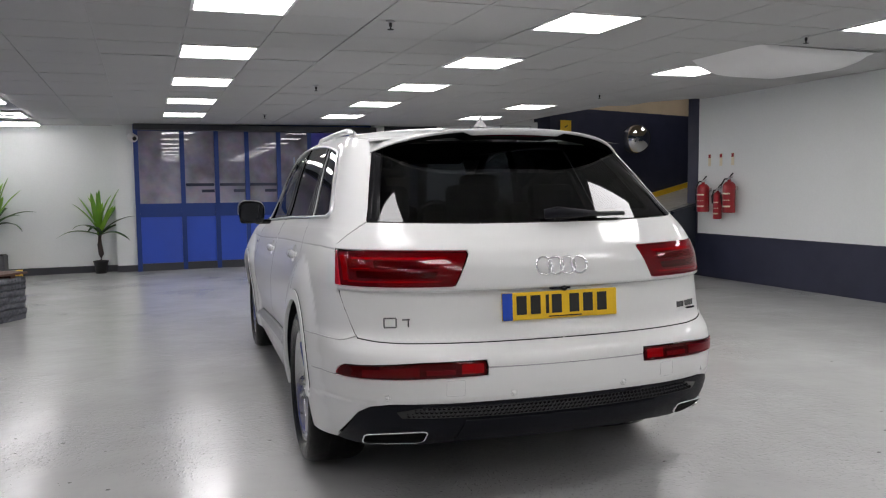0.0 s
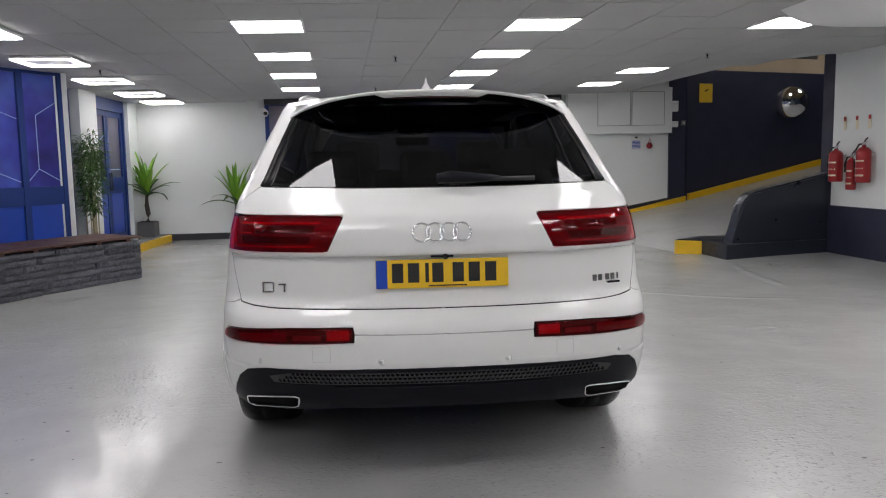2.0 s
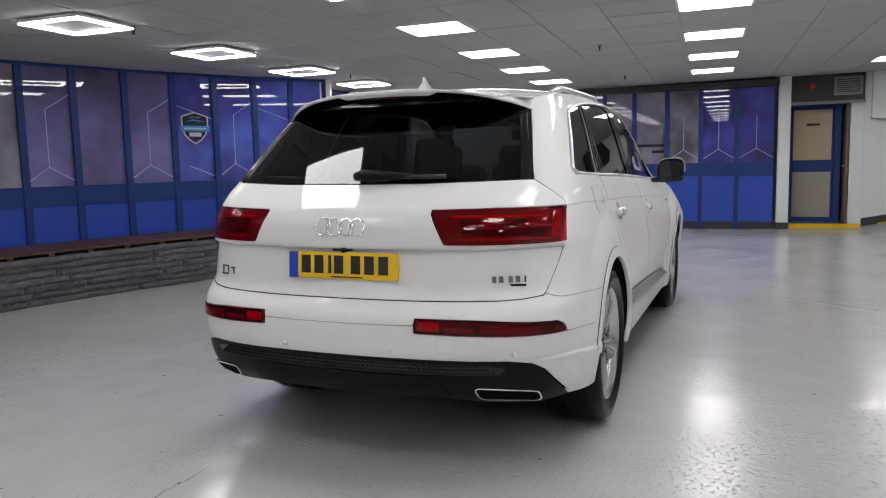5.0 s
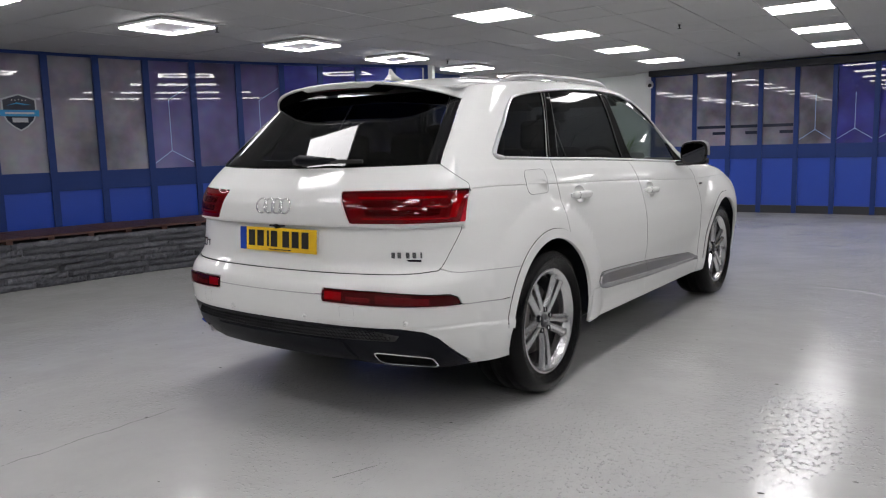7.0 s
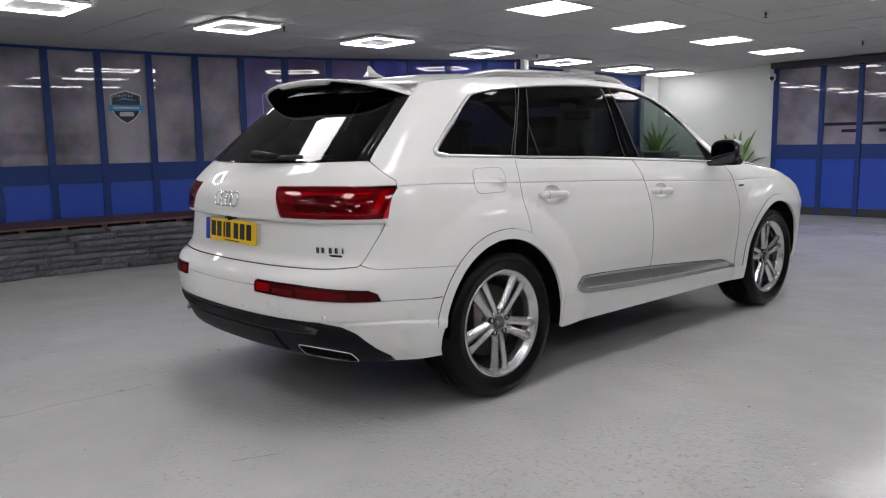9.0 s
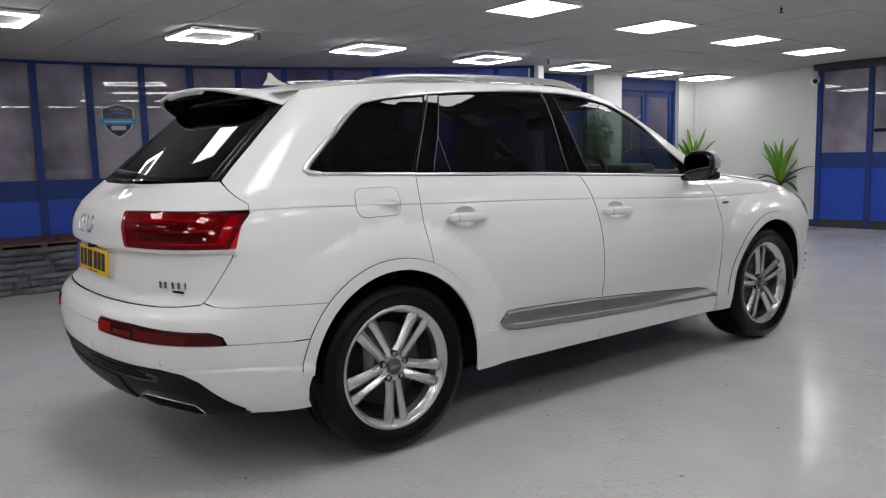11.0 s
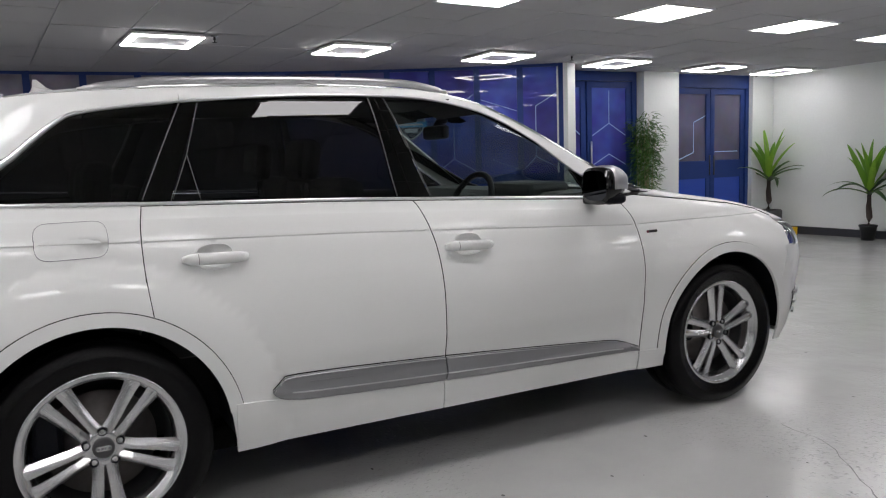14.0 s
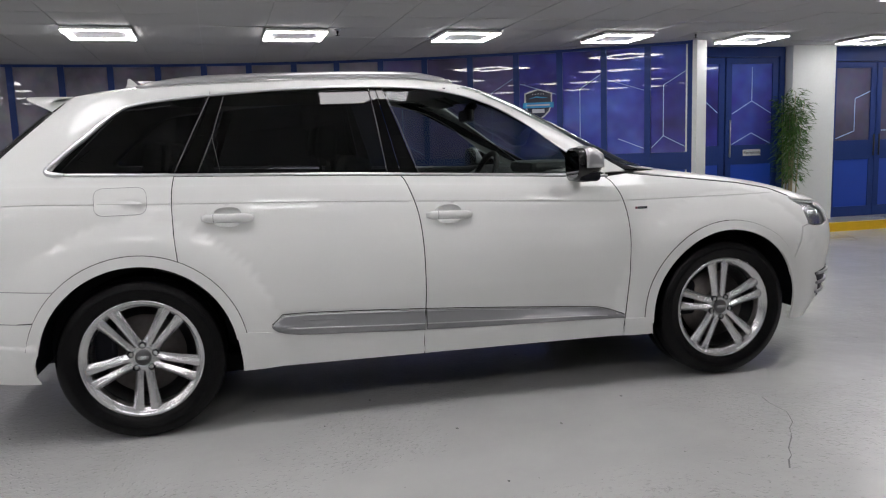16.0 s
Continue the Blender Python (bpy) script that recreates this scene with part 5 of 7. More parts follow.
def on_surface(fmap, b, z, lift):
    e = 0.003
    n = (fmap(b + e, z) - fmap(b - e, z)).cross(fmap(b, z + e) - fmap(b, z - e)).normalized()
    P = fmap(b, z)
    return P + n * (lift if n.dot(P - MID) > 0 else -lift)


def build_tail(car):
    rm = end_map(True)

    def both(right):
        """Closes an outline, given down its right-hand side, with its mirror image."""
        return right + [(-b, z) for b, z in reversed(right)]
    # rear window and tailgate
    glass = both(bx((0.25, 1.560), (0.576, 1.552), (0.612, 1.45), (0.664, 1.30), (0.691, 1.217), (0.64, 1.212), (0.3, 1.206), (0.02, 1.205)))
    panel("rear_window", glass, lambda b, z: rm(b, z) + Vector((0, -0.035 * (z - 1.36), 0)), PRIVACY, car, step=(0.06, 0.03), gap=0.0, thick=0.0, lift=0.002, label="dark tinted rear window")
    tl_in = bx((0.385, 1.104), (0.384, 1.09), (0.446, 0.9635), (0.47, 0.9625), (0.66, 0.9620)) + mixed_b([("y", -0.681, 0.9615)])
    upper = mixed_b([("y", -0.655, 1.165), ("y", -0.612, 1.125), ("y", -0.6125, 1.1045)]) + bx((0.76, 1.1065), (0.6, 1.1065)) + tl_in
    lower = mixed_b([("y", -0.750, 0.83), ("y", -0.772, 0.792), ("y", -0.788, 0.770), ("y", -0.797, 0.7625), ("y", -0.806, 0.7565)]) + bx((0.745, 0.7480), (0.66, 0.7445), (0.3, 0.744), (0.02, 0.744))
    gate = both(bx((0.02, 1.203), (0.3, 1.204), (0.64, 1.211), (0.69, 1.2125), (0.737, 1.2125)) + upper + lower)
    gate_rows = [0.752, 0.758, 0.765, 0.773, 0.783] + list(np.arange(0.795, 0.93, 0.018)) + [0.9345, 0.9375, 0.9405, 0.9435, 0.9465, 0.951, 0.957, 0.972, 0.98] + list(np.arange(0.99, 1.21, 0.014))
    g = panel("tailgate", gate, rm, PAINT, car, step=(0.035, 0.012), gap=0.0012, rows=gate_rows, label="white tailgate with a stepped crease")
    # four ring badge
    for i in range(4):
        cx = (i - 1.5) * 0.0525
        pts = [rm(b_of_x(cx + 0.0345 * math.cos(a), 1.034 + 0.0345 * math.sin(a)), 1.034 + 0.0345 * math.sin(a)) + Vector((0, -0.006, 0)) for a in np.linspace(0, 2 * math.pi, 33)]
        tube("badge_ring", pts, 0.0043, CHROME, g, 8, label="chrome ring badge")
    # number plate: yellow with a blue band; its characters as plain bars
    plate = new("number_plate")
    plate.parent = g
    yb = TAIL(0.872) - 0.016
    tilt = Matrix.Rotation(radians(-4), 4, "X")
    plate.matrix_basis = Matrix.Translation((0.0, yb, 0.872)) @ tilt
    box("plate_face", (0.520, 0.006, 0.112), (0, 0, 0), PLATE_YELLOW, plate, 0.002, label="yellow number plate with plain black bars")
    box("blue_band", (0.044, 0.002, 0.110), (-0.237, -0.0038, 0), PLATE_BLUE, plate)
    for i, x in enumerate((-0.175, -0.113, -0.06, -0.018, 0.062, 0.125, 0.190)):
        box("plate_bar", (0.014 if i == 2 else 0.044, 0.002, 0.076), (x, -0.0042, 0.004), INK, plate)
    box("plate_small_print", (0.15, 0.001, 0.005), (0.02, -0.0038, -0.047), INK, plate)
    box("plate_plinth", (0.50, 0.03, 0.10), (0, 0.016, 0), PAINT, plate)
    # handle and camera under the lip
    box("tailgate_handle", (0.09, 0.024, 0.008), (0.0, TAIL(0.97) + 0.020, 0.9390), SATIN_BLACK, g, 0.004)
    lathe("reversing_camera", [(0.0, -0.012), (0.011, -0.012), (0.012, 0.01), (0, 0.012)], GLOSS_BLACK, g, 14, (0.012, TAIL(0.97) + 0.012, 0.9385), "Y")
    # model badges as plain chrome bars
    for x0, w, z, h in ((-0.716, 0.050, 0.818, 0.036), (-0.648, 0.032, 0.816, 0.030)):
        p = rm(b_of_x(x0 + w / 2, z), z)
        n = 0.006
        for dx, dz, bw, bh in ((0, h / 2, w, n), (0, -h / 2, w, n), (-w / 2 + n / 2, 0, n, h), (w / 2 - n / 2, 0, n, h)) if w > 0.04 else ((0, h / 2, w, n), (0.008, 0, n, h)):
            q = rm(b_of_x(x0 + w / 2 + dx, z + dz), z + dz)
            box("badge_bar", (bw, 0.006, bh), (q.x, q.y - 0.002, z + dz), BADGE, g, 0.001, rot=rz(-14))
    for i in range(5):
        x = 0.632 + i * 0.026 + (0.008 if i > 1 else 0)
        p = rm(b_of_x(x, 0.822), 0.822)
        box("badge_bar", (0.018 if i != 4 else 0.007, 0.005, 0.026), (p.x, p.y - 0.003, 0.822), BADGE, g, 0.001)
    p = rm(b_of_x(0.712, 0.80), 0.80)
    box("badge_bar", (0.082, 0.005, 0.009), (p.x, p.y - 0.002, 0.799), SATIN_BLACK, g, 0.001, rot=rz(18))
    # bumper: upper strip, white lower skin, black valance
    up_r = bx((0.02, 0.7405), (0.3, 0.7405), (0.66, 0.7415), (0.745, 0.7450)) + mixed_b([("y", -0.806, 0.7535), ("y", -0.799, 0.7590), ("y", -0.771, 0.7462), ("y", -0.730, 0.7390), ("y", -0.66, 0.7363), ("y", -0.5, 0.7270), ("y", -0.300, 0.7153)]) + by(*arc_pts(0, 130.3, 151, n=6)) + mixed_b([("y", -0.50, 0.588), ("y", -0.745, 0.604), ("y", -0.76, 0.635), ("y", -0.80, 0.654)]) + bx((0.80, 0.660), (0.60, 0.677), (0.35, 0.683), (0.345, 0.655), (0.02, 0.653))
    panel("bumper_top", both(up_r), rm, PAINT, car, step=(0.04, 0.016), gap=0.0008, label="white upper bumper skin")
    lo_r = bx((0.02, 0.651), (0.345, 0.652), (0.347, 0.622), (0.72, 0.608)) + mixed_b([("y", -0.80, 0.602), ("y", -0.745, 0.600), ("y", -0.50, 0.584)]) + by(*arc_pts(0, 152, 172, n=5)) + mixed_b([("y", -0.430, 0.303), ("y", -0.80, 0.315)]) + bx((0.868, 0.330), (0.815, 0.46), (0.775, 0.492), (0.70, 0.508), (0.3, 0.517), (0.02, 0.518))
    lo = panel("bumper", both(lo_r), rm, PAINT, car, step=(0.04, 0.02), gap=0.001, rows=[0.33, 0.355, 0.38, 0.405, 0.43, 0.455, 0.475, 0.488, 0.495, 0.500, 0.505, 0.510, 0.515, 0.524, 0.54, 0.56, 0.58, 0.60, 0.62, 0.64], label="white lower bumper skin")
    va_r = bx((0.02, 0.516), (0.3, 0.515), (0.70, 0.506), (0.773, 0.490), (0.812, 0.46), (0.862, 0.318), (0.80, 0.308), (0.62, 0.312), (0.5, 0.326), (0.3, 0.345), (0.02, 0.348))
    va = panel("valance", both(va_r), rm, SATIN_BLACK, car, step=(0.04, 0.02), gap=0.0, lift=0.004, label="black lower rear valance")
    rec = both(bx((0.02, 0.503), (0.60, 0.497), (0.68, 0.478), (0.66, 0.452), (0.02, 0.452)))
    panel("mesh_recess", rec, rm, GLOSS_BLACK, va, step=(0.04, 0.02), gap=0, lift=0.006, thick=0.002)
    verts, faces = [], []
    for row in range(3):
        z = 0.462 + row * 0.0160
        for i in range(-36, 37):
            x = (i + (0.5 if row % 2 else 0)) * 0.0182
            if abs(x) > 0.64 - 0.02 * row:
                continue
            c = rm(b_of_x(x, z) if x else 0.0, z)
            k = len(verts)
            for r_, dy in ((0.0100, -0.010), (0.0074, -0.010), (0.0074, -0.004)):
                for j in range(6):
                    a = radians(60 * j + 30)
                    verts.append((c.x + r_ * math.cos(a), c.y + dy, c.z + r_ * math.sin(a)))
            for j in range(6):
                j2 = (j + 1) % 6
                faces += [(k + j, k + j2, k + 6 + j2, k + 6 + j), (k + 6 + j, k + 6 + j2, k + 12 + j2, k + 12 + j)]
    tagged(mesh_object("honeycomb_mesh", verts, faces, MESH_BLACK, va, label="black honeycomb mesh"))
    panel("diffuser", both(bx((0.02, 0.440), (0.42, 0.440), (0.45, 0.352), (0.02, 0.352))), rm, SATIN_BLACK, va, step=(0.05, 0.02), gap=0, lift=0.014, thick=0.016)
    # exhaust trims
    for sx in (-1, 1):
        o = rounded([(0.557, 0.400), (0.565, 0.360), (0.585, 0.352), (0.765, 0.352), (0.785, 0.364), (0.782, 0.402), (0.765, 0.408), (0.575, 0.408)], 0.012, 4)
        i_ = shrink(o, 0.0052)
        verts, faces = [], []
        n = len(o)
        for ring, dy in ((o, -0.004), (o, 0.020), (i_, 0.020), (i_, 0.013)):
            for x, z in ring:
                f = (x - 0.56) / 0.22
                zz = z - 0.024 * f
                verts.append(on_surface(rm, sx * b_of_x(x, zz), zz, dy))
        for q in range(3):
            faces += [(q * n + j, q * n + (j + 1) % n, (q + 1) * n + (j + 1) % n, (q + 1) * n + j) for j in range(n)]
        ex = mesh_object("exhaust_trim", verts, faces, CHROME, car, False, "chrome trapezoid exhaust trim")
        mesh_object("exhaust_inner", [verts[3 * n + j] for j in range(n)], [tuple(range(n))], DULL_BLACK, ex)
        # parking sensors and towing cover
        for x, z in ((0.245, 0.546), (0.725, 0.536)):
            p = rm(sx * b_of_x(x, z), z)
            nrm = Vector((p.x * 0.9 * (1 if x > 0.5 else 0.1), -1, 0)).normalized()
            ob = lathe("parking_sensor", [(0.0125, -0.002), (0.0125, 0.001), (0.0105, 0.0012), (0.0105, 0.0), (0.0098, 0.0), (0.0098, 0.0015), (0, 0.002)], PAINT, lo, 20)
            ob.matrix_basis = Matrix.Translation(p) @ nrm.to_track_quat("Z", "Y").to_matrix().to_4x4()
            tube("sensor_seam", [p + nrm * 0.0008 + Vector((0.0125 * math.cos(a) * (1 - 0.4 * (x > 0.5)), -0.0125 * math.cos(a) * sx * (-0.6 if x > 0.5 else 0), 0.0125 * math.sin(a))) for a in np.linspace(0, 2 * math.pi, 17)], 0.0008, TRIM_SILVER, lo, 4)
        cov = rounded([(0.44, 0.545), (0.51, 0.543), (0.51, 0.605), (0.44, 0.607)], 0.008, 3)
        cb_ = [(sx * b_of_x(x, z), z) for x, z in cov]
        tube("cover_seam", path_on(rm, cb_ + [cb_[0]], 0.0002), 0.0005, TRIM_SILVER, lo, 4)
    # roof, spoiler, aerial
    ys = np.linspace(-0.36, 1.76, 40)
    verts, norms, faces = [], [], []
    M_ = 33

    def roof_pt(s, y):
        ze = ROOF_EDGE(y)
        xe = side_x(max(y, -0.25), ze)
        c = 0.052 * min(1.0, 0.62 + (y + 0.36) * 0.9) * (1.0 if y < 1.3 else 1 - 0.45 * ((y - 1.3) / 0.46) ** 2)
        return Vector((s * xe, y, ze + c * (1 - abs(s) ** 2.3)))
    for y in ys:
        for i in range(M_):
            s = math.sin((i / (M_ - 1) - 0.5) * math.pi)
            P = roof_pt(s, y)
            n = (roof_pt(s + 1e-3, y) - roof_pt(s - 1e-3, y)).cross(roof_pt(s, y + 2e-3) - roof_pt(s, y - 2e-3)).normalized()
            verts.append(P)
            norms.append(tuple(n if n.z > 0 else -n))
    for j in range(len(ys) - 1):
        for i in range(M_ - 1):
            faces.append((j * M_ + i, j * M_ + i + 1, (j + 1) * M_ + i + 1, (j + 1) * M_ + i))
    ob = mesh_object("roof", verts, faces, PAINT, car, True, "white roof panel")
    ob.data.normals_split_custom_set_from_vertices(norms)
    # spoiler blade
    verts, faces = [], []
    K = 61

    def blade(s, q):
        """s across -1..1, q from root 0 to tip 1"""
        a = abs(s)
        root = roof_pt(s, -0.30 + 0.05 * a ** 4) + Vector((0, 0, 0.003))
        tip = Vector((s * (0.626 + 0.016 * a ** 9), -0.342 - 0.197 * (1 - a ** 4.2), 1.551 + 0.073 * (1 - a ** 2.3) - 0.031 * a ** 9))
        return root.lerp(tip, q) + Vector((0, 0, 0.008 * q * (1 - q) * (1 - a ** 4)))

    def lip(s):
        """height of the trailing lip, thicker over the middle"""
        a = abs(s)
        mid = min(1.0, max(0.0, (0.39 - a) / 0.045))
        return (0.013 + 0.017 * mid) * min(1.0, 0.45 + (1 - a) * 3)
    top_n = 7
    for j in range(top_n):
        for i in range(K):
            verts.append(blade(-1 + 2 * i / (K - 1), j / (top_n - 1)))
    for dy, dz in ((-0.003, 0.25), (0.004, 1.0), (0.014, 1.0)):
        for i in range(K):
            t = -1 + 2 * i / (K - 1)
            verts.append(blade(t, 1.0) + Vector((0, dy, -lip(t) * dz)))
    for j in range(top_n + 2):
        for i in range(K - 1):
            faces.append((j * K + i, j * K + i + 1, (j + 1) * K + i + 1, (j + 1) * K + i))
    sp = mesh_object("roof_spoiler", verts, faces, PAINT, car, True, "white roof spoiler lip")
    verts, faces = [], []
    for i in range(K):
        t = -1 + 2 * i / (K - 1)
        tip = blade(t, 1.0) + Vector((0, 0.008, -lip(t) + 0.001))
        z2 = tip.z - 0.014 * min(1.0, (1 - abs(t)) / 0.15)
        back = rm(b_of_x(tip.x * 0.97, z2), z2)
        low = Vector((tip.x * 0.99, tip.y + 0.45 * max(0.0, back.y - tip.y), z2 + 0.004))
        verts += [tip, low, back]
    for i in range(K - 1):
        for q in range(2):
            faces.append((3 * i + q, 3 * i + 3 + q, 3 * i + 4 + q, 3 * i + 1 + q))
    mesh_object("spoiler_underside", verts, faces, DULL_BLACK, sp, True, "black underside of the spoiler")
    box("brake_light", (0.40, 0.010, 0.008), blade(0, 1.0) + Vector((0, 0.022, -0.034)), RED_DARK, sp, 0.003, label="slim red third brake light")
    # wiper
    a = rm(b_of_x(0.03, 1.222), 1.222) + Vector((0, -0.03, 0.0))
    b = rm(b_of_x(0.40, 1.225), 1.225) + Vector((0, -0.022, 0.008))
    wi = tube("rear_wiper", [a + Vector((-0.03, 0.01, 0.015)), a + Vector((0.02, -0.012, 0.022)), a + (b - a) * 0.35 + Vector((0, -0.004, 0.012)), a + (b - a) * 0.6 + Vector((0, 0, 0.008))], 0.021, SATIN_BLACK, car, 8, "black rear wiper", [1.0, 1.2, 0.9, 0.5])
    tube("wiper_blade", [a + (b - a) * 0.05 + Vector((0, 0.004, -0.004)), a + (b - a) * 0.5 + Vector((0, -0.002, 0.006)), b], 0.011, BLACK, wi, 6)
    # shark fin
    verts, faces = [], []
    prof = [(0.095, 0.0), (0.06, 0.010), (0.02, 0.026), (-0.008, 0.052), (-0.016, 0.060), (-0.030, 0.060), (-0.034, 0.03), (-0.048, 0.0)]
    for y, z in prof:
        hw = 0.026 * max(0.14, 1 - z / 0.04) * (1 - max(0, y) / 0.12)
        verts += [(-hw, y - 0.07, z + 1.662), (hw, y - 0.07, z + 1.662)]
    n = len(prof)
    faces = [(2 * i, 2 * i + 1, 2 * i + 3, 2 * i + 2) for i in range(n - 1)] + [tuple(2 * i for i in range(n)), tuple(2 * i + 1 for i in reversed(range(n)))]
    mesh_object("aerial_fin", verts, faces, PAINT, car, False, "white shark fin aerial")


def build_front(car):
    fm = end_map(False)
    B = lambda pts: [(b_of_y(y, z, False), z) for y, z in pts]

    def both(right):
        return right + [(-b, z) for b, z in reversed(right)]
    bonnet = both([(0.01, 1.148)] + B([(2.50, 1.135), (2.8, 1.092), (3.1, 1.055), (3.3, 1.017), (3.425, 0.968), (3.45, 0.948)]) + [(b_of_x(0.70, 0.915, False), 0.915), (b_of_x(0.5, 0.895, False), 0.895), (0.01, 0.890)])
    panel("bonnet", bonnet, fm, PAINT, car, step=(0.045, 0.011), gap=0.0015, label="white bonnet")
    lo = both([(0.01, 0.886), (b_of_x(0.5, 0.890, False), 0.890)] + B([(3.62, 0.914), (3.704, 0.864), (3.704, 0.806), (3.66, 0.793), (3.56, 0.796), (3.524, 0.806), (3.474, 0.793), (3.404, 0.62), (3.388, 0.562)]) + B(arc_pts(WHEELBASE, 24, 0, n=6)) + B([(3.43, 0.27), (3.7, 0.25)]) + [(0.01, 0.23)])
    bp = panel("front_bumper", lo, fm, PAINT, car, step=(0.045, 0.03), gap=0.0015, label="white front bumper")
    for sx in (-1, 1):
        f = lambda b, z, s=sx: fm(s * b, z)
        intake = B([(3.60, 0.52), (3.70, 0.36), (3.80, 0.36), (3.80, 0.54)])
        inn = panel("side_intake", intake, f, SATIN_BLACK, bp, step=(0.03, 0.03), gap=0, lift=0.004, thick=0.004, label="black side air intake")
        for zz in (0.40, 0.455, 0.51):
            panel("intake_blade", B([(3.61, zz), (3.80, zz), (3.80, zz + 0.014), (3.61, zz + 0.014)]), f, TRIM_SILVER, inn, step=(0.03, 0.02), gap=0, lift=0.018, thick=0.012)
    grille = both([(0.01, 0.85), (b_of_x(0.42, 0.85, False), 0.85), (b_of_x(0.50, 0.70, False), 0.70), (b_of_x(0.34, 0.42, False), 0.42), (0.01, 0.42)])
    panel("grille", grille, fm, GLOSS_BLACK, bp, step=(0.05, 0.03), gap=0, lift=0.006, thick=0.008, label="black front grille")
    ws = both([(0.01, 1.632)] + [(b, z) for b, z in zip([b_of_y(NOSE(z) - 0.20, z, False) for z in (1.60, 1.5, 1.4, 1.3, 1.2, 1.155)], (1.60, 1.5, 1.4, 1.3, 1.2, 1.155))] + [(0.01, 1.152)])
    panel("windscreen", ws, fm, CLEAR, car, step=(0.06, 0.03), gap=0, thick=0, label="clear windscreen")
    band = both([(0.01, 1.632), (b_of_y(NOSE(1.60) - 0.20, 1.60, False), 1.60), (b_of_y(NOSE(1.572) - 0.21, 1.572, False), 1.572), (0.14, 1.572), (0.11, 1.535), (0.01, 1.53)])
    panel("screen_band", band, fm, DULL_BLACK, car, step=(0.06, 0.02), gap=0, thick=0, lift=-0.006, label="black band at the top of the windscreen")
    for sx in (-1, 1):
        f = lambda b, z, s=sx: fm(s * b, z)
        zs = (1.60, 1.5, 1.4, 1.3, 1.2, 1.150)
        pl = [(b_of_y(NOSE(z) - 0.205, z, False), z) for z in zs] + [(b_of_y(NOSE(z) - 0.30, z, False), z) for z in reversed(zs)]
        panel("screen_pillar", pl, f, SATIN_BLACK, car, step=(0.05, 0.03), gap=0, lift=-0.004)


def build_cabin(car):
    box("underbody", (1.50, 3.05, 0.10), (0, 1.49, 0.275), DULL_BLACK, car, 0.02)
    box("inner_body", (1.30, 4.25, 0.55), (0, 1.40, 0.60), SATIN_BLACK, car)
    for sx in (-1, 1):
        box("door_lining", (0.06, 1.96, 0.62), (sx * 0.79, 1.48, 0.84), CABIN, car, 0.02)
        box("boot_lining", (0.05, 0.75, 0.34), (sx * 0.72, -0.20, 1.03), CABIN, car, 0.02)
    box("boot_floor", (1.36, 0.85, 0.04), (0, -0.36, 0.93), CABIN, car, 0.01)
    box("headlining", (1.08, 1.58, 0.012), (0, 0.90, 1.598), CABIN, car)
    for sx in (-1, 1):
        box("sun_visor", (0.42, 0.16, 0.018), (sx * 0.34, 1.70, 1.575), CABIN, car, 0.006, rot=Matrix.Rotation(radians(-22), 4, "X"))
    # dashboard
    prof = [(2.62, 1.08), (2.44, 1.145), (2.30, 1.158), (2.12, 1.150), (2.00, 1.08), (2.02, 0.80), (2.6, 0.80)]
    verts = [(x, y, z) for x in (-0.80, 0.80) for y, z in prof]
    n = len(prof)
    mesh_object("dashboard", verts, [tuple(range(n)), tuple(range(2 * n - 1, n - 1, -1))] + [(i, (i + 1) % n, n + (i + 1) % n, n + i) for i in range(n)], DASH, car)
    box("instrument_hood", (0.40, 0.26, 0.07), (0.37, 2.16, 1.165), DASH, car, 0.03)
    # steering wheel
    cm = Matrix.Translation((0.37, 1.80, 1.085)) @ Matrix.Rotation(radians(66), 4, "X")
    sw = tube("steering_wheel", [cm @ Vector((0.185 * math.cos(a), 0.18 * math.sin(a), 0)) for a in np.linspace(0, 2 * math.pi, 33)], 0.016, CABIN, car, 8)
    lathe("steering_boss", [(0, 0.02), (0.06, 0.018), (0.075, 0.0), (0.05, -0.04), (0, -0.05)], CABIN, sw, 18).matrix_basis = cm
    for a in (0, 180, 270):
        box("steering_spoke", (0.12, 0.03, 0.014), (0, 0, 0), CABIN, sw, 0.004).matrix_basis = cm @ rz(a) @ Matrix.Translation((0.12, 0, 0))
    # seats
    for y, xs, hz in ((1.02, (-0.38, 0.38), 1.43), (0.16, (-0.48, 0.0, 0.48), 1.36)):
        for x in xs:
            s = box("seat_back", (0.50 if y > 0.5 else 0.44, 0.14, 0.62), (x, y, 0.96), CABIN, car, 0.05, rot=Matrix.Rotation(radians(-12), 4, "X"))
            box("headrest", (0.27, 0.10, 0.19), (x, y - 0.085, hz - 0.085), CABIN, s, 0.04, rot=Matrix.Rotation(radians(-8), 4, "X"))
            for dx in (-0.06, 0.06):
                tube("headrest_post", [(x + dx, y - 0.07, hz - 0.26), (x + dx, y - 0.085, hz - 0.15)], 0.006, CHROME, s, 6)
            box("seat_cushion", (0.50 if y > 0.5 else 0.44, 0.50, 0.14), (x, y + 0.28, 0.66), CABIN, car, 0.05)
    rv = box("rear_view_mirror", (0.25, 0.045, 0.075), (0, 1.82, 1.475), BLACK, car, 0.02)
    tube("mirror_stalk", [(0, 1.83, 1.50), (0, 1.87, 1.55)], 0.03, BLACK, rv, 8)


def build_car():
    car = thing("car", "large white car with tinted rear windows and silver alloy wheels", "car", (0.014, 0, 0))
    for sx in (1, -1):
        build_side(car, sx)
        for cy in (0.0, WHEELBASE):
            build_wheel(car, sx, cy)
    build_tail(car)
    build_front(car)
    build_cabin(car)


build_car()

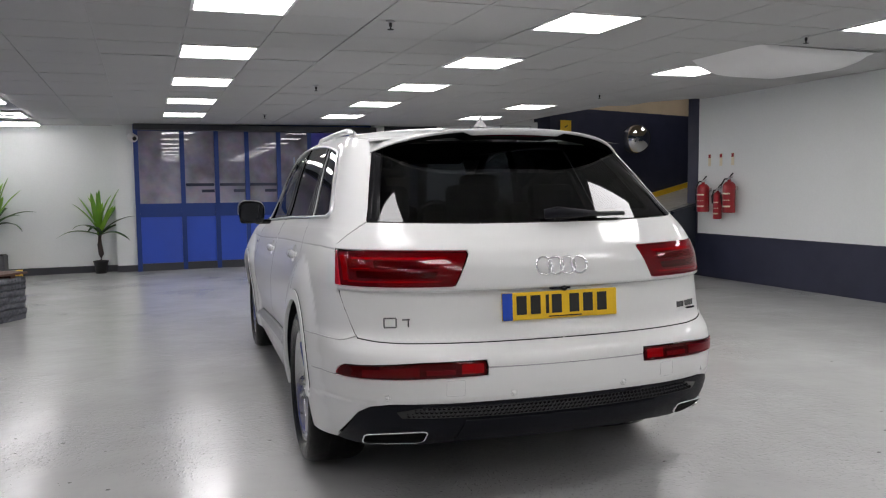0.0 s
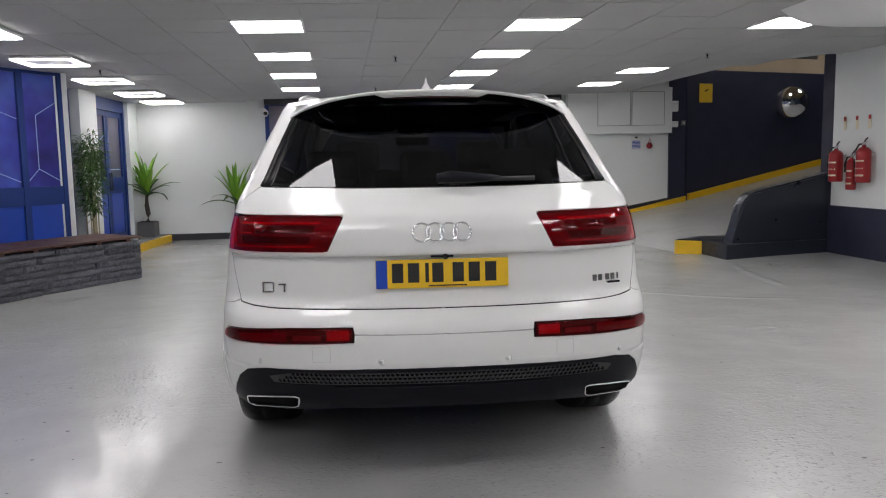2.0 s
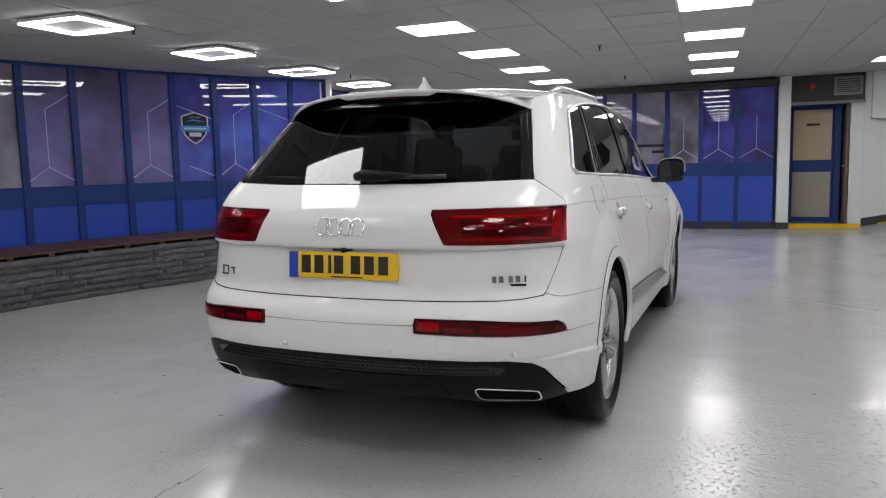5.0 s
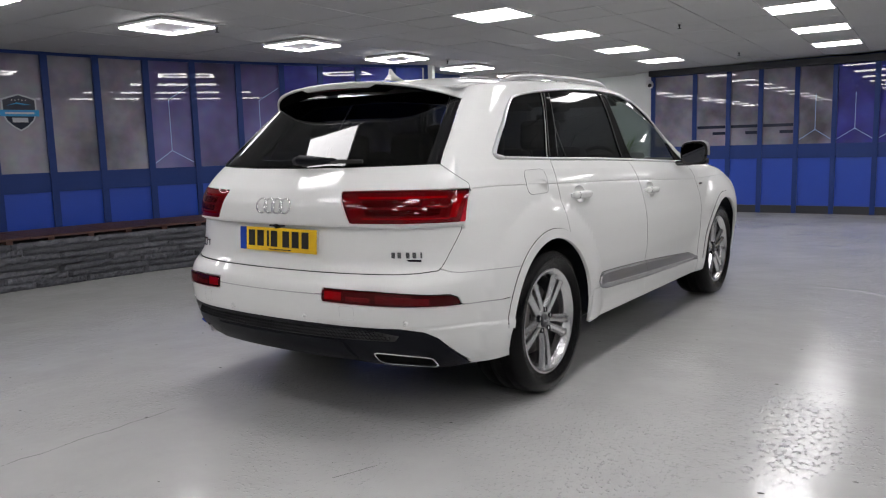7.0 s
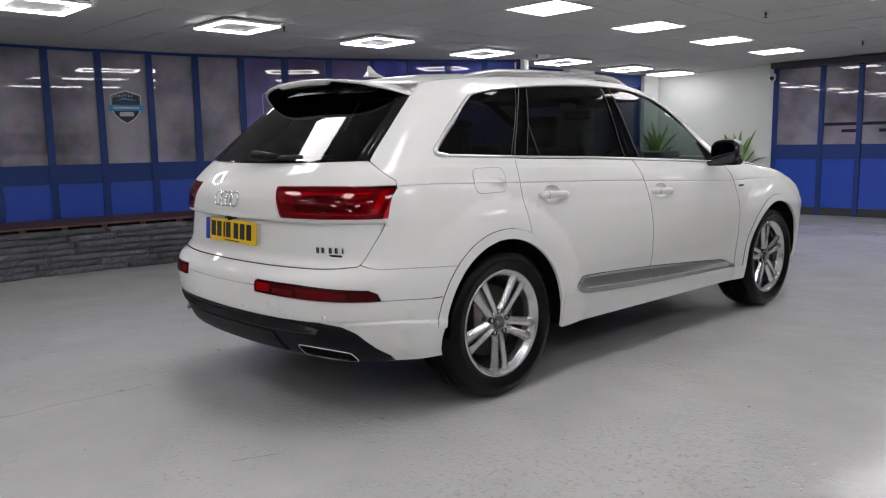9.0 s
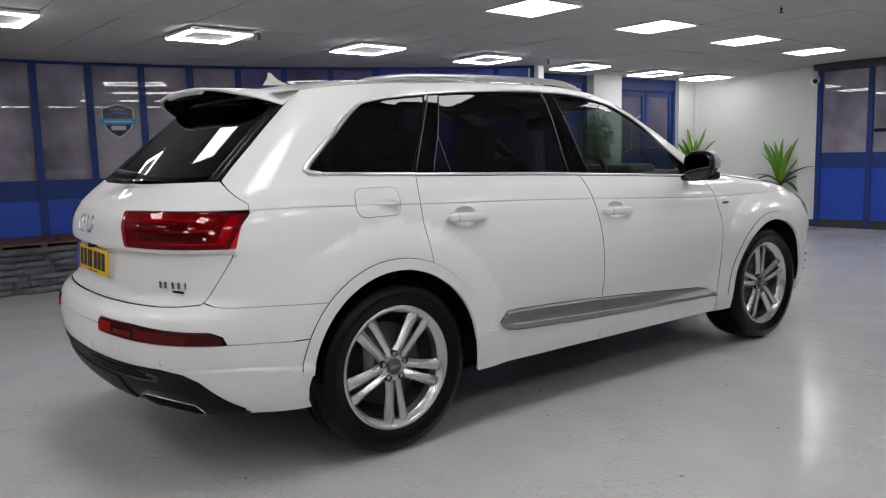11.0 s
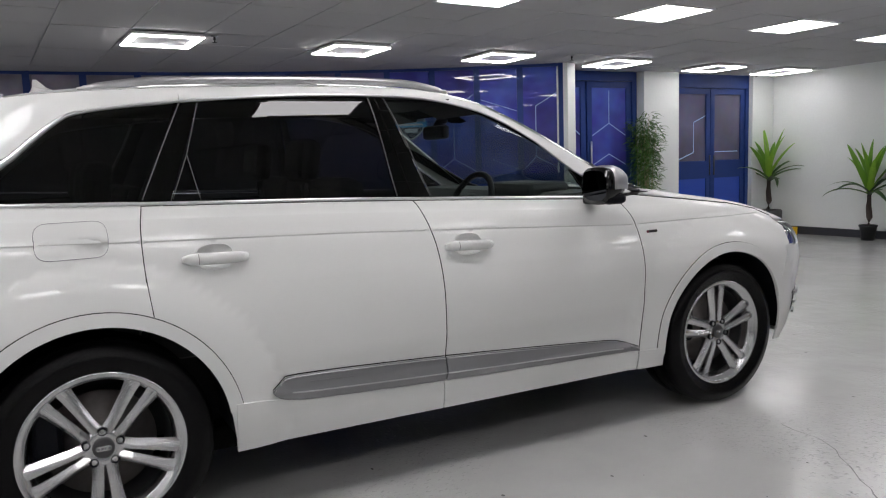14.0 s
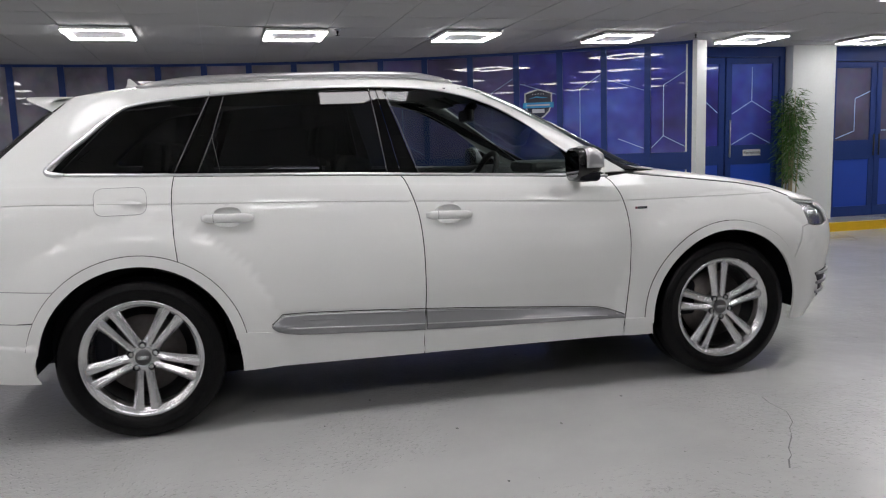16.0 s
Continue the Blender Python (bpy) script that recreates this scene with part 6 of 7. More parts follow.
# ---------- planter along the curved windows ----------
def rough_stone(name, length, height, depth, seed):
    """A flat split stone with an uneven face; its front looks to -y, its middle at the origin."""
    rnd = random.Random(seed)
    nx, nz = 22, 3
    verts, faces = [], []
    for j in range(nz + 1):
        for i in range(nx + 1):
            u, v = i / nx, j / nz
            edge = min(u, 1 - u) * 30
            out = min(1, edge) * (0.014 + 0.018 * math.sin(math.pi * v)) + rnd.uniform(-0.006, 0.006)
            dz = rnd.uniform(-0.006, 0.006)
            verts.append(((u - 0.5) * length, -out, (v - 0.5) * height + dz))
    k = len(verts)
    for j in (0, nz):
        for i in (0, nx):
            verts.append(((i / nx - 0.5) * length, depth, (j / nz - 0.5) * height))
    n = nx + 1
    for j in range(nz):
        for i in range(nx):
            faces.append((j * n + i, j * n + i + 1, (j + 1) * n + i + 1, (j + 1) * n + i))
    top = [nz * n + i for i in range(n)]
    bot = [i for i in range(n)]
    faces.append(tuple(top + [k + 3, k + 2]))
    faces.append(tuple(reversed(bot + [k + 1, k])))
    faces.append((0, nz * n, k + 2, k))
    faces.append((nx, k + 1, k + 3, nz * n + nx))
    me = bpy.data.meshes.new(name)
    me.from_pydata(verts, [], faces)
    me.materials.append(STONE)
    me.update()
    return me


PLANTER_H, PLANTER_END, COURSES = 0.445, 34.4, 7


def build_planter():
    e = thing("planter_wall", "low wall of stacked grey split stone with a timber top", "planter", kind="structure")
    zf = -0.03
    ch = (PLANTER_H - zf) / COURSES
    lengths = (0.50, 0.78, 1.05, 1.30, 0.62, 0.92, 1.18, 0.86)
    meshes = [rough_stone("stone", l, ch - 0.004, 0.10, i) for i, l in enumerate(lengths)]
    rnd = random.Random(4)
    for c in range(COURSES):
        deg = PLANTER_END
        while deg > -9.0:
            i = rnd.randrange(8)
            span = math.degrees((lengths[i] + 0.004) / R_PLANTER)
            mid = deg - span / 2
            p = arc_point(mid, R_PLANTER - 0.03)
            ob = new("stone", meshes[i])
            ob.parent = e
            z = zf + ch * (c + 0.5)
            ob.matrix_basis = Matrix.Translation((p.x, p.y, z)) @ rz(90 - mid) @ Matrix.Translation((0, rnd.uniform(-0.004, 0.006), 0))
            deg -= span
        # the end of the wall
        s = 0.0
        a = arc_point(PLANTER_END, R_PLANTER)
        out = Vector((-math.cos(radians(PLANTER_END)), math.sin(radians(PLANTER_END))))
        while s < 0.62:
            i = rnd.choice((0, 4))
            q = a + out * (s + lengths[i] / 2)
            ob = new("stone", meshes[i])
            ob.parent = e
            ob.matrix_basis = Matrix.Translation((q.x, q.y, zf + ch * (c + 0.5))) @ rz(180 - PLANTER_END) @ Matrix.Translation((0, -0.01, 0))
            s += lengths[i] + 0.004
    # backing
    n = 24
    inner = [arc_point(PLANTER_END - 0.3 - (PLANTER_END + 9) * i / n, R_PLANTER + 0.03) for i in range(n + 1)]
    outer = [arc_point(PLANTER_END - 0.3 - (PLANTER_END + 9) * i / n, R_GLASS - 0.06) for i in range(n + 1)]
    for i in range(n):
        prism("core", [inner[i], inner[i + 1], outer[i + 1], outer[i]], zf, PLANTER_H - 0.004, STONE, e)
    # timber top: boards on battens
    deg = PLANTER_END + 0.15
    while deg > -9:
        d1 = deg - 2.1
        for j in range(5):
            r0 = R_PLANTER - 0.045 + j * 0.172
            g = 0.004
            prism("board", [arc_point(deg - 0.02, r0 + g), arc_point(d1 + 0.02, r0 + g), arc_point(d1 + 0.02, r0 + 0.168), arc_point(deg - 0.02, r0 + 0.168)], PLANTER_H + 0.030, PLANTER_H + 0.052, TIMBER, e)
        for q in (0.85,):
            prism("batten", [arc_point(deg - q, R_PLANTER - 0.03), arc_point(deg - q - 0.32, R_PLANTER - 0.03), arc_point(deg - q - 0.32, R_GLASS - 0.1), arc_point(deg - q, R_GLASS - 0.1)], PLANTER_H - 0.006, PLANTER_H + 0.030, TIMBER, e)
        deg = d1


build_planter()

# ---------- raised step and doors at the far left ----------
STEP_X, STEP_Z, DOOR_X = -4.10, 0.095, -4.72


def build_step():
    tagged(prism("step", [(STEP_X - 0.07, 5.95), (STEP_X - 0.07, 10.34), (-5.0, 10.34), (-5.0, 5.95)], -0.1, STEP_Z - 0.004, FLOOR), "grey painted raised step before the doors", "step", kind="structure")
    tagged(prism("kerb", [(STEP_X, 5.95), (STEP_X, 10.33), (STEP_X - 0.068, 10.33), (STEP_X - 0.068, 5.95)], -0.1, STEP_Z, YELLOW), "yellow painted kerb edge of the step", "kerb", kind="structure")


build_step()


def door_leaf(parent, y0, y1, x, z0, z1, glass_z0, film, bottom=0.9):
    """A blue framed leaf with a glazed upper part and a solid lower panel, facing +x."""
    s, d = 0.085, 0.045
    for nm, a, b, c, e in (("stile", y0, y0 + s, z0, z1), ("stile", y1 - s, y1, z0, z1), ("top_rail", y0 + s, y1 - s, z1 - s, z1), ("middle_rail", y0 + s, y1 - s, bottom, glass_z0), ("bottom_rail", y0 + s, y1 - s, z0, z0 + 0.14)):
        prism(nm, [(x, a), (x, b), (x - d, b), (x - d, a)], c, e, BLUE_DARK, parent)
    prism("lower_panel", [(x - 0.012, y0 + s), (x - 0.012, y1 - s), (x - d, y1 - s), (x - d, y0 + s)], z0 + 0.14, bottom, BLUE, parent)
    prism("pane", [(x - 0.018, y0 + s), (x - 0.018, y1 - s), (x - 0.03, y1 - s), (x - 0.03, y0 + s)], glass_z0, z1 - s, film, parent)


def text_object(name, body, size, m, mat, parent, label=""):
    cu = bpy.data.curves.new(name, "FONT")
    cu.body, cu.size, cu.align_x, cu.align_y, cu.extrude = body, size, "CENTER", "CENTER", 0.0008
    tmp = bpy.data.objects.new(name, cu)
    scene.collection.objects.link(tmp)
    me = bpy.data.meshes.new_from_object(tmp.evaluated_get(bpy.context.evaluated_depsgraph_get()))
    bpy.data.objects.remove(tmp)
    me.materials.clear()
    me.materials.append(mat)
    ob = new(name, me)
    ob.parent = parent
    ob.matrix_basis = m
    if label:
        ob["label"] = label
    return ob


FACE_X = Matrix.Rotation(radians(90), 4, "Z") @ Matrix.Rotation(radians(90), 4, "X")


def lines_on_x(parent, x, pts, w=0.014):
    for (y0, z0), (y1, z1) in pts:
        d = Vector((0, y1 - y0, z1 - z0))
        s = d.normalized().cross(Vector((1, 0, 0))) * (w / 2)
        P, Qv = Vector((x, y0, z0)), Vector((x, y1, z1))
        k = Vector((0.0015, 0, 0))
        mesh_object("print_line", [P - s, P + s, Qv + s, Qv - s, P - s + k, P + s + k, Qv + s + k, Qv - s + k], [(3, 2, 1, 0), (4, 5, 6, 7), (0, 1, 5, 4), (1, 2, 6, 5), (2, 3, 7, 6), (3, 0, 4, 7)], LINE, parent)


def build_left_doors():
    top = ceiling_z(DOOR_X) + 0.01
    d1 = thing("door_1", "blue-framed glazed reception door with printed film, closed", "door", kind="structure")
    prism("door_frame", [(DOOR_X + 0.03, 6.05), (DOOR_X + 0.03, 6.12), (DOOR_X - 0.06, 6.12), (DOOR_X - 0.06, 6.05)], STEP_Z, top, BLUE_DARK, d1)
    prism("door_frame", [(DOOR_X + 0.03, 7.50), (DOOR_X + 0.03, 7.58), (DOOR_X - 0.06, 7.58), (DOOR_X - 0.06, 7.50)], STEP_Z, top, BLUE_DARK, d1)
    prism("door_frame", [(DOOR_X + 0.03, 6.12), (DOOR_X + 0.03, 7.50), (DOOR_X - 0.06, 7.50), (DOOR_X - 0.06, 6.12)], 2.33, top, BLUE_DARK, d1)
    door_leaf(d1, 6.13, 6.68, DOOR_X, STEP_Z, 2.325, 1.16, PRINT)
    door_leaf(d1, 6.70, 7.495, DOOR_X + 0.006, STEP_Z, 2.325, 1.16, PRINT)
    lines_on_x(d1, DOOR_X - 0.008, [((7.1, 1.75), (7.1, 2.2)), ((7.1, 1.75), (6.8, 1.58)), ((7.1, 1.75), (7.40, 1.58)), ((7.1, 1.32), (6.8, 1.17)), ((7.1, 1.32), (7.4, 1.17)), ((6.4, 1.75), (6.58, 1.6))])
    tube("handle", [(DOOR_X + 0.05, 6.74, 1.0), (DOOR_X + 0.05, 6.74, 1.5)], 0.012, STEEL, d1, 8)
    sign = box("door_sign", (0.006, 0.27, 0.085), (DOOR_X + 0.012, 7.10, 1.055), WHITE_PL, d1, 0.002, label="white door sign")
    text_object("sign_text", "Reception", 0.062, Matrix.Translation((DOOR_X + 0.0165, 7.10, 1.055)) @ FACE_X, INK, sign, "black lettering")
    box("door_sign", (0.006, 0.10, 0.055), (DOOR_X + 0.010, 6.22, 1.06), WHITE_PL, d1, 0.002, label="white door sign")
    tagged(prism("column", [(-4.56, 7.60), (-4.56, 8.27), (-4.95, 8.27), (-4.95, 7.60)], 0, ROOM_H, WALL), "white painted wall pier between the doors", "column", kind="structure")
    d2 = thing("door_2", "pair of blue doors with dark glazed upper panes, closed", "door", kind="structure")
    for a, b in ((8.275, 8.34), (9.84, 9.90)):
        prism("door_frame", [(DOOR_X + 0.03, a), (DOOR_X + 0.03, b), (DOOR_X - 0.06, b), (DOOR_X - 0.06, a)], STEP_Z, top, BLUE_DARK, d2)
    prism("door_frame", [(DOOR_X + 0.03, 8.34), (DOOR_X + 0.03, 9.84), (DOOR_X - 0.06, 9.84), (DOOR_X - 0.06, 8.34)], 2.26, top, BLUE_DARK, d2)
    door_leaf(d2, 8.345, 9.085, DOOR_X, STEP_Z, 2.255, 1.17, PRINT_DOOR)
    door_leaf(d2, 9.095, 9.835, DOOR_X, STEP_Z, 2.255, 1.17, PRINT_DOOR)
    lines_on_x(d2, DOOR_X - 0.014, [((8.75, 1.3), (8.75, 1.75)), ((8.75, 1.75), (9.0, 1.85)), ((8.75, 1.3), (8.45, 1.2)), ((9.2, 1.3), (9.7, 1.3))])
    for y in (9.045, 9.135):
        tube("handle", [(DOOR_X + 0.035, y, 0.95), (DOOR_X + 0.035, y, 1.25)], 0.011, BASE_DARK, d2, 8)
    tagged(prism("wall_return", [(-4.62, 9.905), (-4.62, 10.38), (-4.95, 10.38), (-4.95, 9.905)], 0, ROOM_H, WALL), "white painted wall beside the blue doors", "wall", kind="structure")
    tagged(prism("wall_office", [(-5.4, 5.6), (-5.4, 10.4), (-5.6, 10.4), (-5.6, 5.6)], 0, ROOM_H, WALL), "white wall behind the doors", "wall", kind="structure")


build_left_doors()


# ---------- plants ----------
LEAF = material("green_leaf", (0.24, 0.46, 0.035), 0.42, grain=0.2, grain_scale=20, dark=(0.08, 0.24, 0.02), per_object=0.6)
LEAF_DEEP = material("dark_green_leaf", (0.07, 0.17, 0.03), 0.42, grain=0.25, dark=(0.012, 0.035, 0.012), per_object=0.7)
BAMBOO_LEAF = material("bamboo_leaf", (0.085, 0.20, 0.035), 0.5, grain=0.5, grain_scale=9, dark=(0.02, 0.045, 0.015))
BARK = material("brown_bark", (0.05, 0.035, 0.028), 0.8, grain=0.5, grain_scale=25, bump=0.6, bump_scale=50)
CANE = material("pale_cane", (0.42, 0.36, 0.22), 0.5, grain=0.3)
POT_GREY = material("grey_stone_pot", (0.10, 0.10, 0.105), 0.7, grain=0.4, bump=0.2)
POT_BLACK = material("black_plastic_pot", (0.012, 0.012, 0.013), 0.45)
SOIL = material("dark_soil", (0.02, 0.015, 0.012), 0.9, bump=0.8, bump_scale=60)


def sword_leaf_mesh(name, length, width, droop, mat):
    n = 10
    verts, faces = [], []
    for i in range(n + 1):
        t = i / n
        w = width * (0.55 + 0.9 * t) * (1 - t) ** 0.7 if t < 1 else 0.0
        y = length * (t - 0.28 * droop * t * t * t)
        z = -droop * length * t * t * 0.55
        for s, up in ((-1, 0.25), (0, 0.0), (1, 0.25)):
            verts.append((s * w / 2, y, z + up * w))
    for i in range(n):
        for j in range(2):
            faces.append((i * 3 + j, i * 3 + j + 1, (i + 1) * 3 + j + 1, (i + 1) * 3 + j))
    me = bpy.data.meshes.new(name)
    me.from_pydata(verts, [], faces)
    me.materials.append(mat)
    me.polygons.foreach_set("use_smooth", [True] * len(me.polygons))
    return me


def build_yucca(x, y, z0, pot, seed, label):
    e = thing("potted_palm", label, "potted plant", (x, y, z0), 0, "potted palms")
    rnd = random.Random(seed)
    if pot == "square":
        ob = box("pot", (0.30, 0.30, 0.27), (0, 0, 0.135), POT_GREY, e, 0.012, label="square grey planter pot")
        box("soil", (0.26, 0.26, 0.01), (0, 0, 0.272), SOIL, e)
        ph = 0.27
    else:
        lathe("pot", [(0.0, 0.0), (0.085, 0.0), (0.112, 0.19), (0.122, 0.192), (0.122, 0.215), (0.108, 0.215), (0.105, 0.18), (0.0, 0.175)], POT_BLACK, e, 24, label="round black plastic pot")
        ph = 0.18
    h = 0.47
    tube("trunk", [(0, 0, ph - 0.02), (0.012, 0.005, ph + h * 0.3), (-0.008, 0.008, ph + h * 0.65), (0.004, 0, ph + h)], 0.047, BARK, e, 10, taper=[1.15, 0.9, 0.8, 0.62])
    up = [sword_leaf_mesh("leaf", l, 0.135, d, LEAF) for l, d in ((0.80, 0.12), (0.72, 0.34), (0.62, 0.10))]
    low = [sword_leaf_mesh("leaf", l, 0.115, d, LEAF_DEEP) for l, d in ((0.74, 0.80), (0.66, 1.0), (0.78, 0.62))]
    top = Vector((0.004, 0, ph + h - 0.02))
    for i in range(22):
        f = i / 21
        pitch = 86 - 62 * f ** 1.15 + rnd.uniform(-6, 6)
        m = Matrix.Translation(top + Vector((0, 0, 0.07 * (1 - f)))) @ rz(i * 137.5 + rnd.uniform(-12, 12)) @ Matrix.Rotation(radians(pitch), 4, "X") @ Matrix.Rotation(radians(rnd.uniform(-25, 25)), 4, "Y")
        ob = new("leaf", (up if f < 0.6 else low)[rnd.randrange(3)])
        ob.parent = e
        k = rnd.uniform(0.85, 1.08)
        ob.matrix_basis = m @ Matrix.Diagonal((1, k, 1, 1))
    return e


build_yucca(-4.43, 10.06, STEP_Z - 0.004, "square", 1, "green yucca palm in a square grey pot on the step")
build_yucca(-2.90, 10.24, floor_z(-2.9), "round", 2, "green yucca palm in a round black pot by the wall")


def build_bamboo(x, y, z0):
    e = thing("potted_bamboo", "tall artificial bamboo plant with fine green leaves and pale canes", "potted plant", (x, y, z0))
    rnd = random.Random(7)
    lathe("pot", [(0, 0), (0.12, 0), (0.14, 0.22), (0.145, 0.24), (0.13, 0.24), (0.125, 0.2), (0, 0.19)], POT_BLACK, e, 20)
    verts, faces = [], []
    for i in range(7):
        a = rnd.uniform(0, 6.28)
        r = rnd.uniform(0.02, 0.09)
        lean = rnd.uniform(0.01, 0.08)
        hgt = rnd.uniform(1.42, 1.76)
        pts = [Vector((r * math.cos(a) + lean * t * t * math.cos(a), r * math.sin(a) + lean * t * t * math.sin(a), 0.18 + (hgt - 0.18) * t)) for t in np.linspace(0, 1, 9)]
        tube("cane", pts, 0.011, CANE, e, 7, taper=list(np.linspace(1, 0.35, 9)))
        for _ in range(260):
            t = min(rnd.uniform(0.12, 1.0) ** 0.6, 0.999)
            k = min(int(t * 8), 7)
            p = pts[k] + (pts[k + 1] - pts[k]) * (t * 8 - k)
            b = rnd.uniform(0, 6.28)
            reach = rnd.uniform(0.015, 0.12) * (1.15 - 0.35 * abs(t - 0.6))
            c = p + Vector((reach * math.cos(b), reach * math.sin(b), rnd.uniform(-0.02, 0.08)))
            l, w = rnd.uniform(0.08, 0.14), rnd.uniform(0.015, 0.025)
            b2 = b + rnd.uniform(-0.9, 0.9)
            d = Vector((math.cos(b2), math.sin(b2), rnd.uniform(-0.9, 0.45))).normalized()
            s = d.cross(Vector((0, 0, 1))).normalized() * w / 2
            q = len(verts)
            verts += [c, c + d * l * 0.4 + s, c + d * l + Vector((0, 0, -0.015)), c + d * l * 0.4 - s]
            faces += [(q, q + 1, q + 2, q + 3)]
    ob = mesh_object("foliage", verts, faces, BAMBOO_LEAF, e, False, "dense narrow green bamboo leaves")
    tagged(ob, kind="stuff")


build_bamboo(-4.42, 7.48, STEP_Z - 0.004)

# ---------- dark parapet beside the ramp ----------
BLOCK_PAINT = material("dark_parapet_paint", (0.020, 0.026, 0.040), 0.38, grain=0.25, patch=0.3, patch_scale=3, bump=0.15, rough_vary=0.12)


def build_parapet():
    e = thing("parapet", "dark painted concrete parapet with a curved end beside the ramp", "parapet", kind="structure")
    a, b = Vector((4.11, 5.47)), Vector((5.66, 5.74))
    d = (b - a).normalized()
    n = Vector((-d.y, d.x))
    L = (b - a).length
    prism("plinth", [(3.76, 6.18), (4.04, 6.02), (4.08, 5.34), (4.78, 5.56), (5.62, 5.72), (5.62, 6.5), (4.3, 6.6)], -0.05, 0.215, BLOCK_PAINT, e)
    prism("plinth_top", [(3.775, 6.18), (4.05, 6.035), (4.12, 5.42), (4.5, 5.55), (4.5, 6.5), (4.3, 6.58)], 0.21, 0.220, BLOCK_PAINT, e)
    prism("kerb_end", [(3.74, 6.20), (3.74, 6.12), (4.03, 5.985), (4.09, 6.05), (4.05, 6.14), (3.86, 6.26)], -0.05, 0.205, YELLOW, e)
    prof = [(0.06, 0.0), (0.10, 0.16), (0.17, 0.42), (0.225, 0.62), (0.27, 0.735), (0.33, 0.815), (0.42, 0.865), (0.56, 0.895), (L, 1.105), (L, 0.0)]
    verts = []
    for off in (0.004, 0.19):
        for s, z in prof:
            p = a + d * s + n * off
            verts.append((p.x, p.y, z))
    k = len(prof)
    faces = [tuple(range(k)), tuple(range(2 * k - 1, k - 1, -1))] + [(i, (i + 1) % k, k + (i + 1) % k, k + i) for i in range(k)]
    ob = mesh_object("parapet_wall", verts, faces, BLOCK_PAINT, e)
    bm = bmesh.new()
    bm.from_mesh(ob.data)
    bmesh.ops.recalc_face_normals(bm, faces=bm.faces)
    bmesh.ops.bevel(bm, geom=[x for x in bm.edges if all(v.co.z > 0.2 for v in x.verts)], offset=0.02, segments=3, affect="EDGES")
    bm.to_mesh(ob.data)
    bm.free()


build_parapet()

# ---------- doorway, boxing and fittings on the far wall ----------
CREAM = material("cream_door", (0.55, 0.43, 0.29), 0.5, grain=0.08)
GREIGE = material("grey_beige_panel", (0.38, 0.34, 0.29), 0.5, grain=0.1)
GREY_METAL = material("grey_metal", (0.22, 0.22, 0.23), 0.45, metal=0.3, grain=0.1)
RED_PAINT = material("red_enamel", (0.33, 0.008, 0.014), 0.28, coat=0.3, grain=0.05)
WOOD_DOOR = material("brown_wood_door", (0.16, 0.10, 0.07), 0.5, grain=0.3)
SIGN_YELLOW = material("yellow_sign", (0.78, 0.50, 0.03), 0.5)


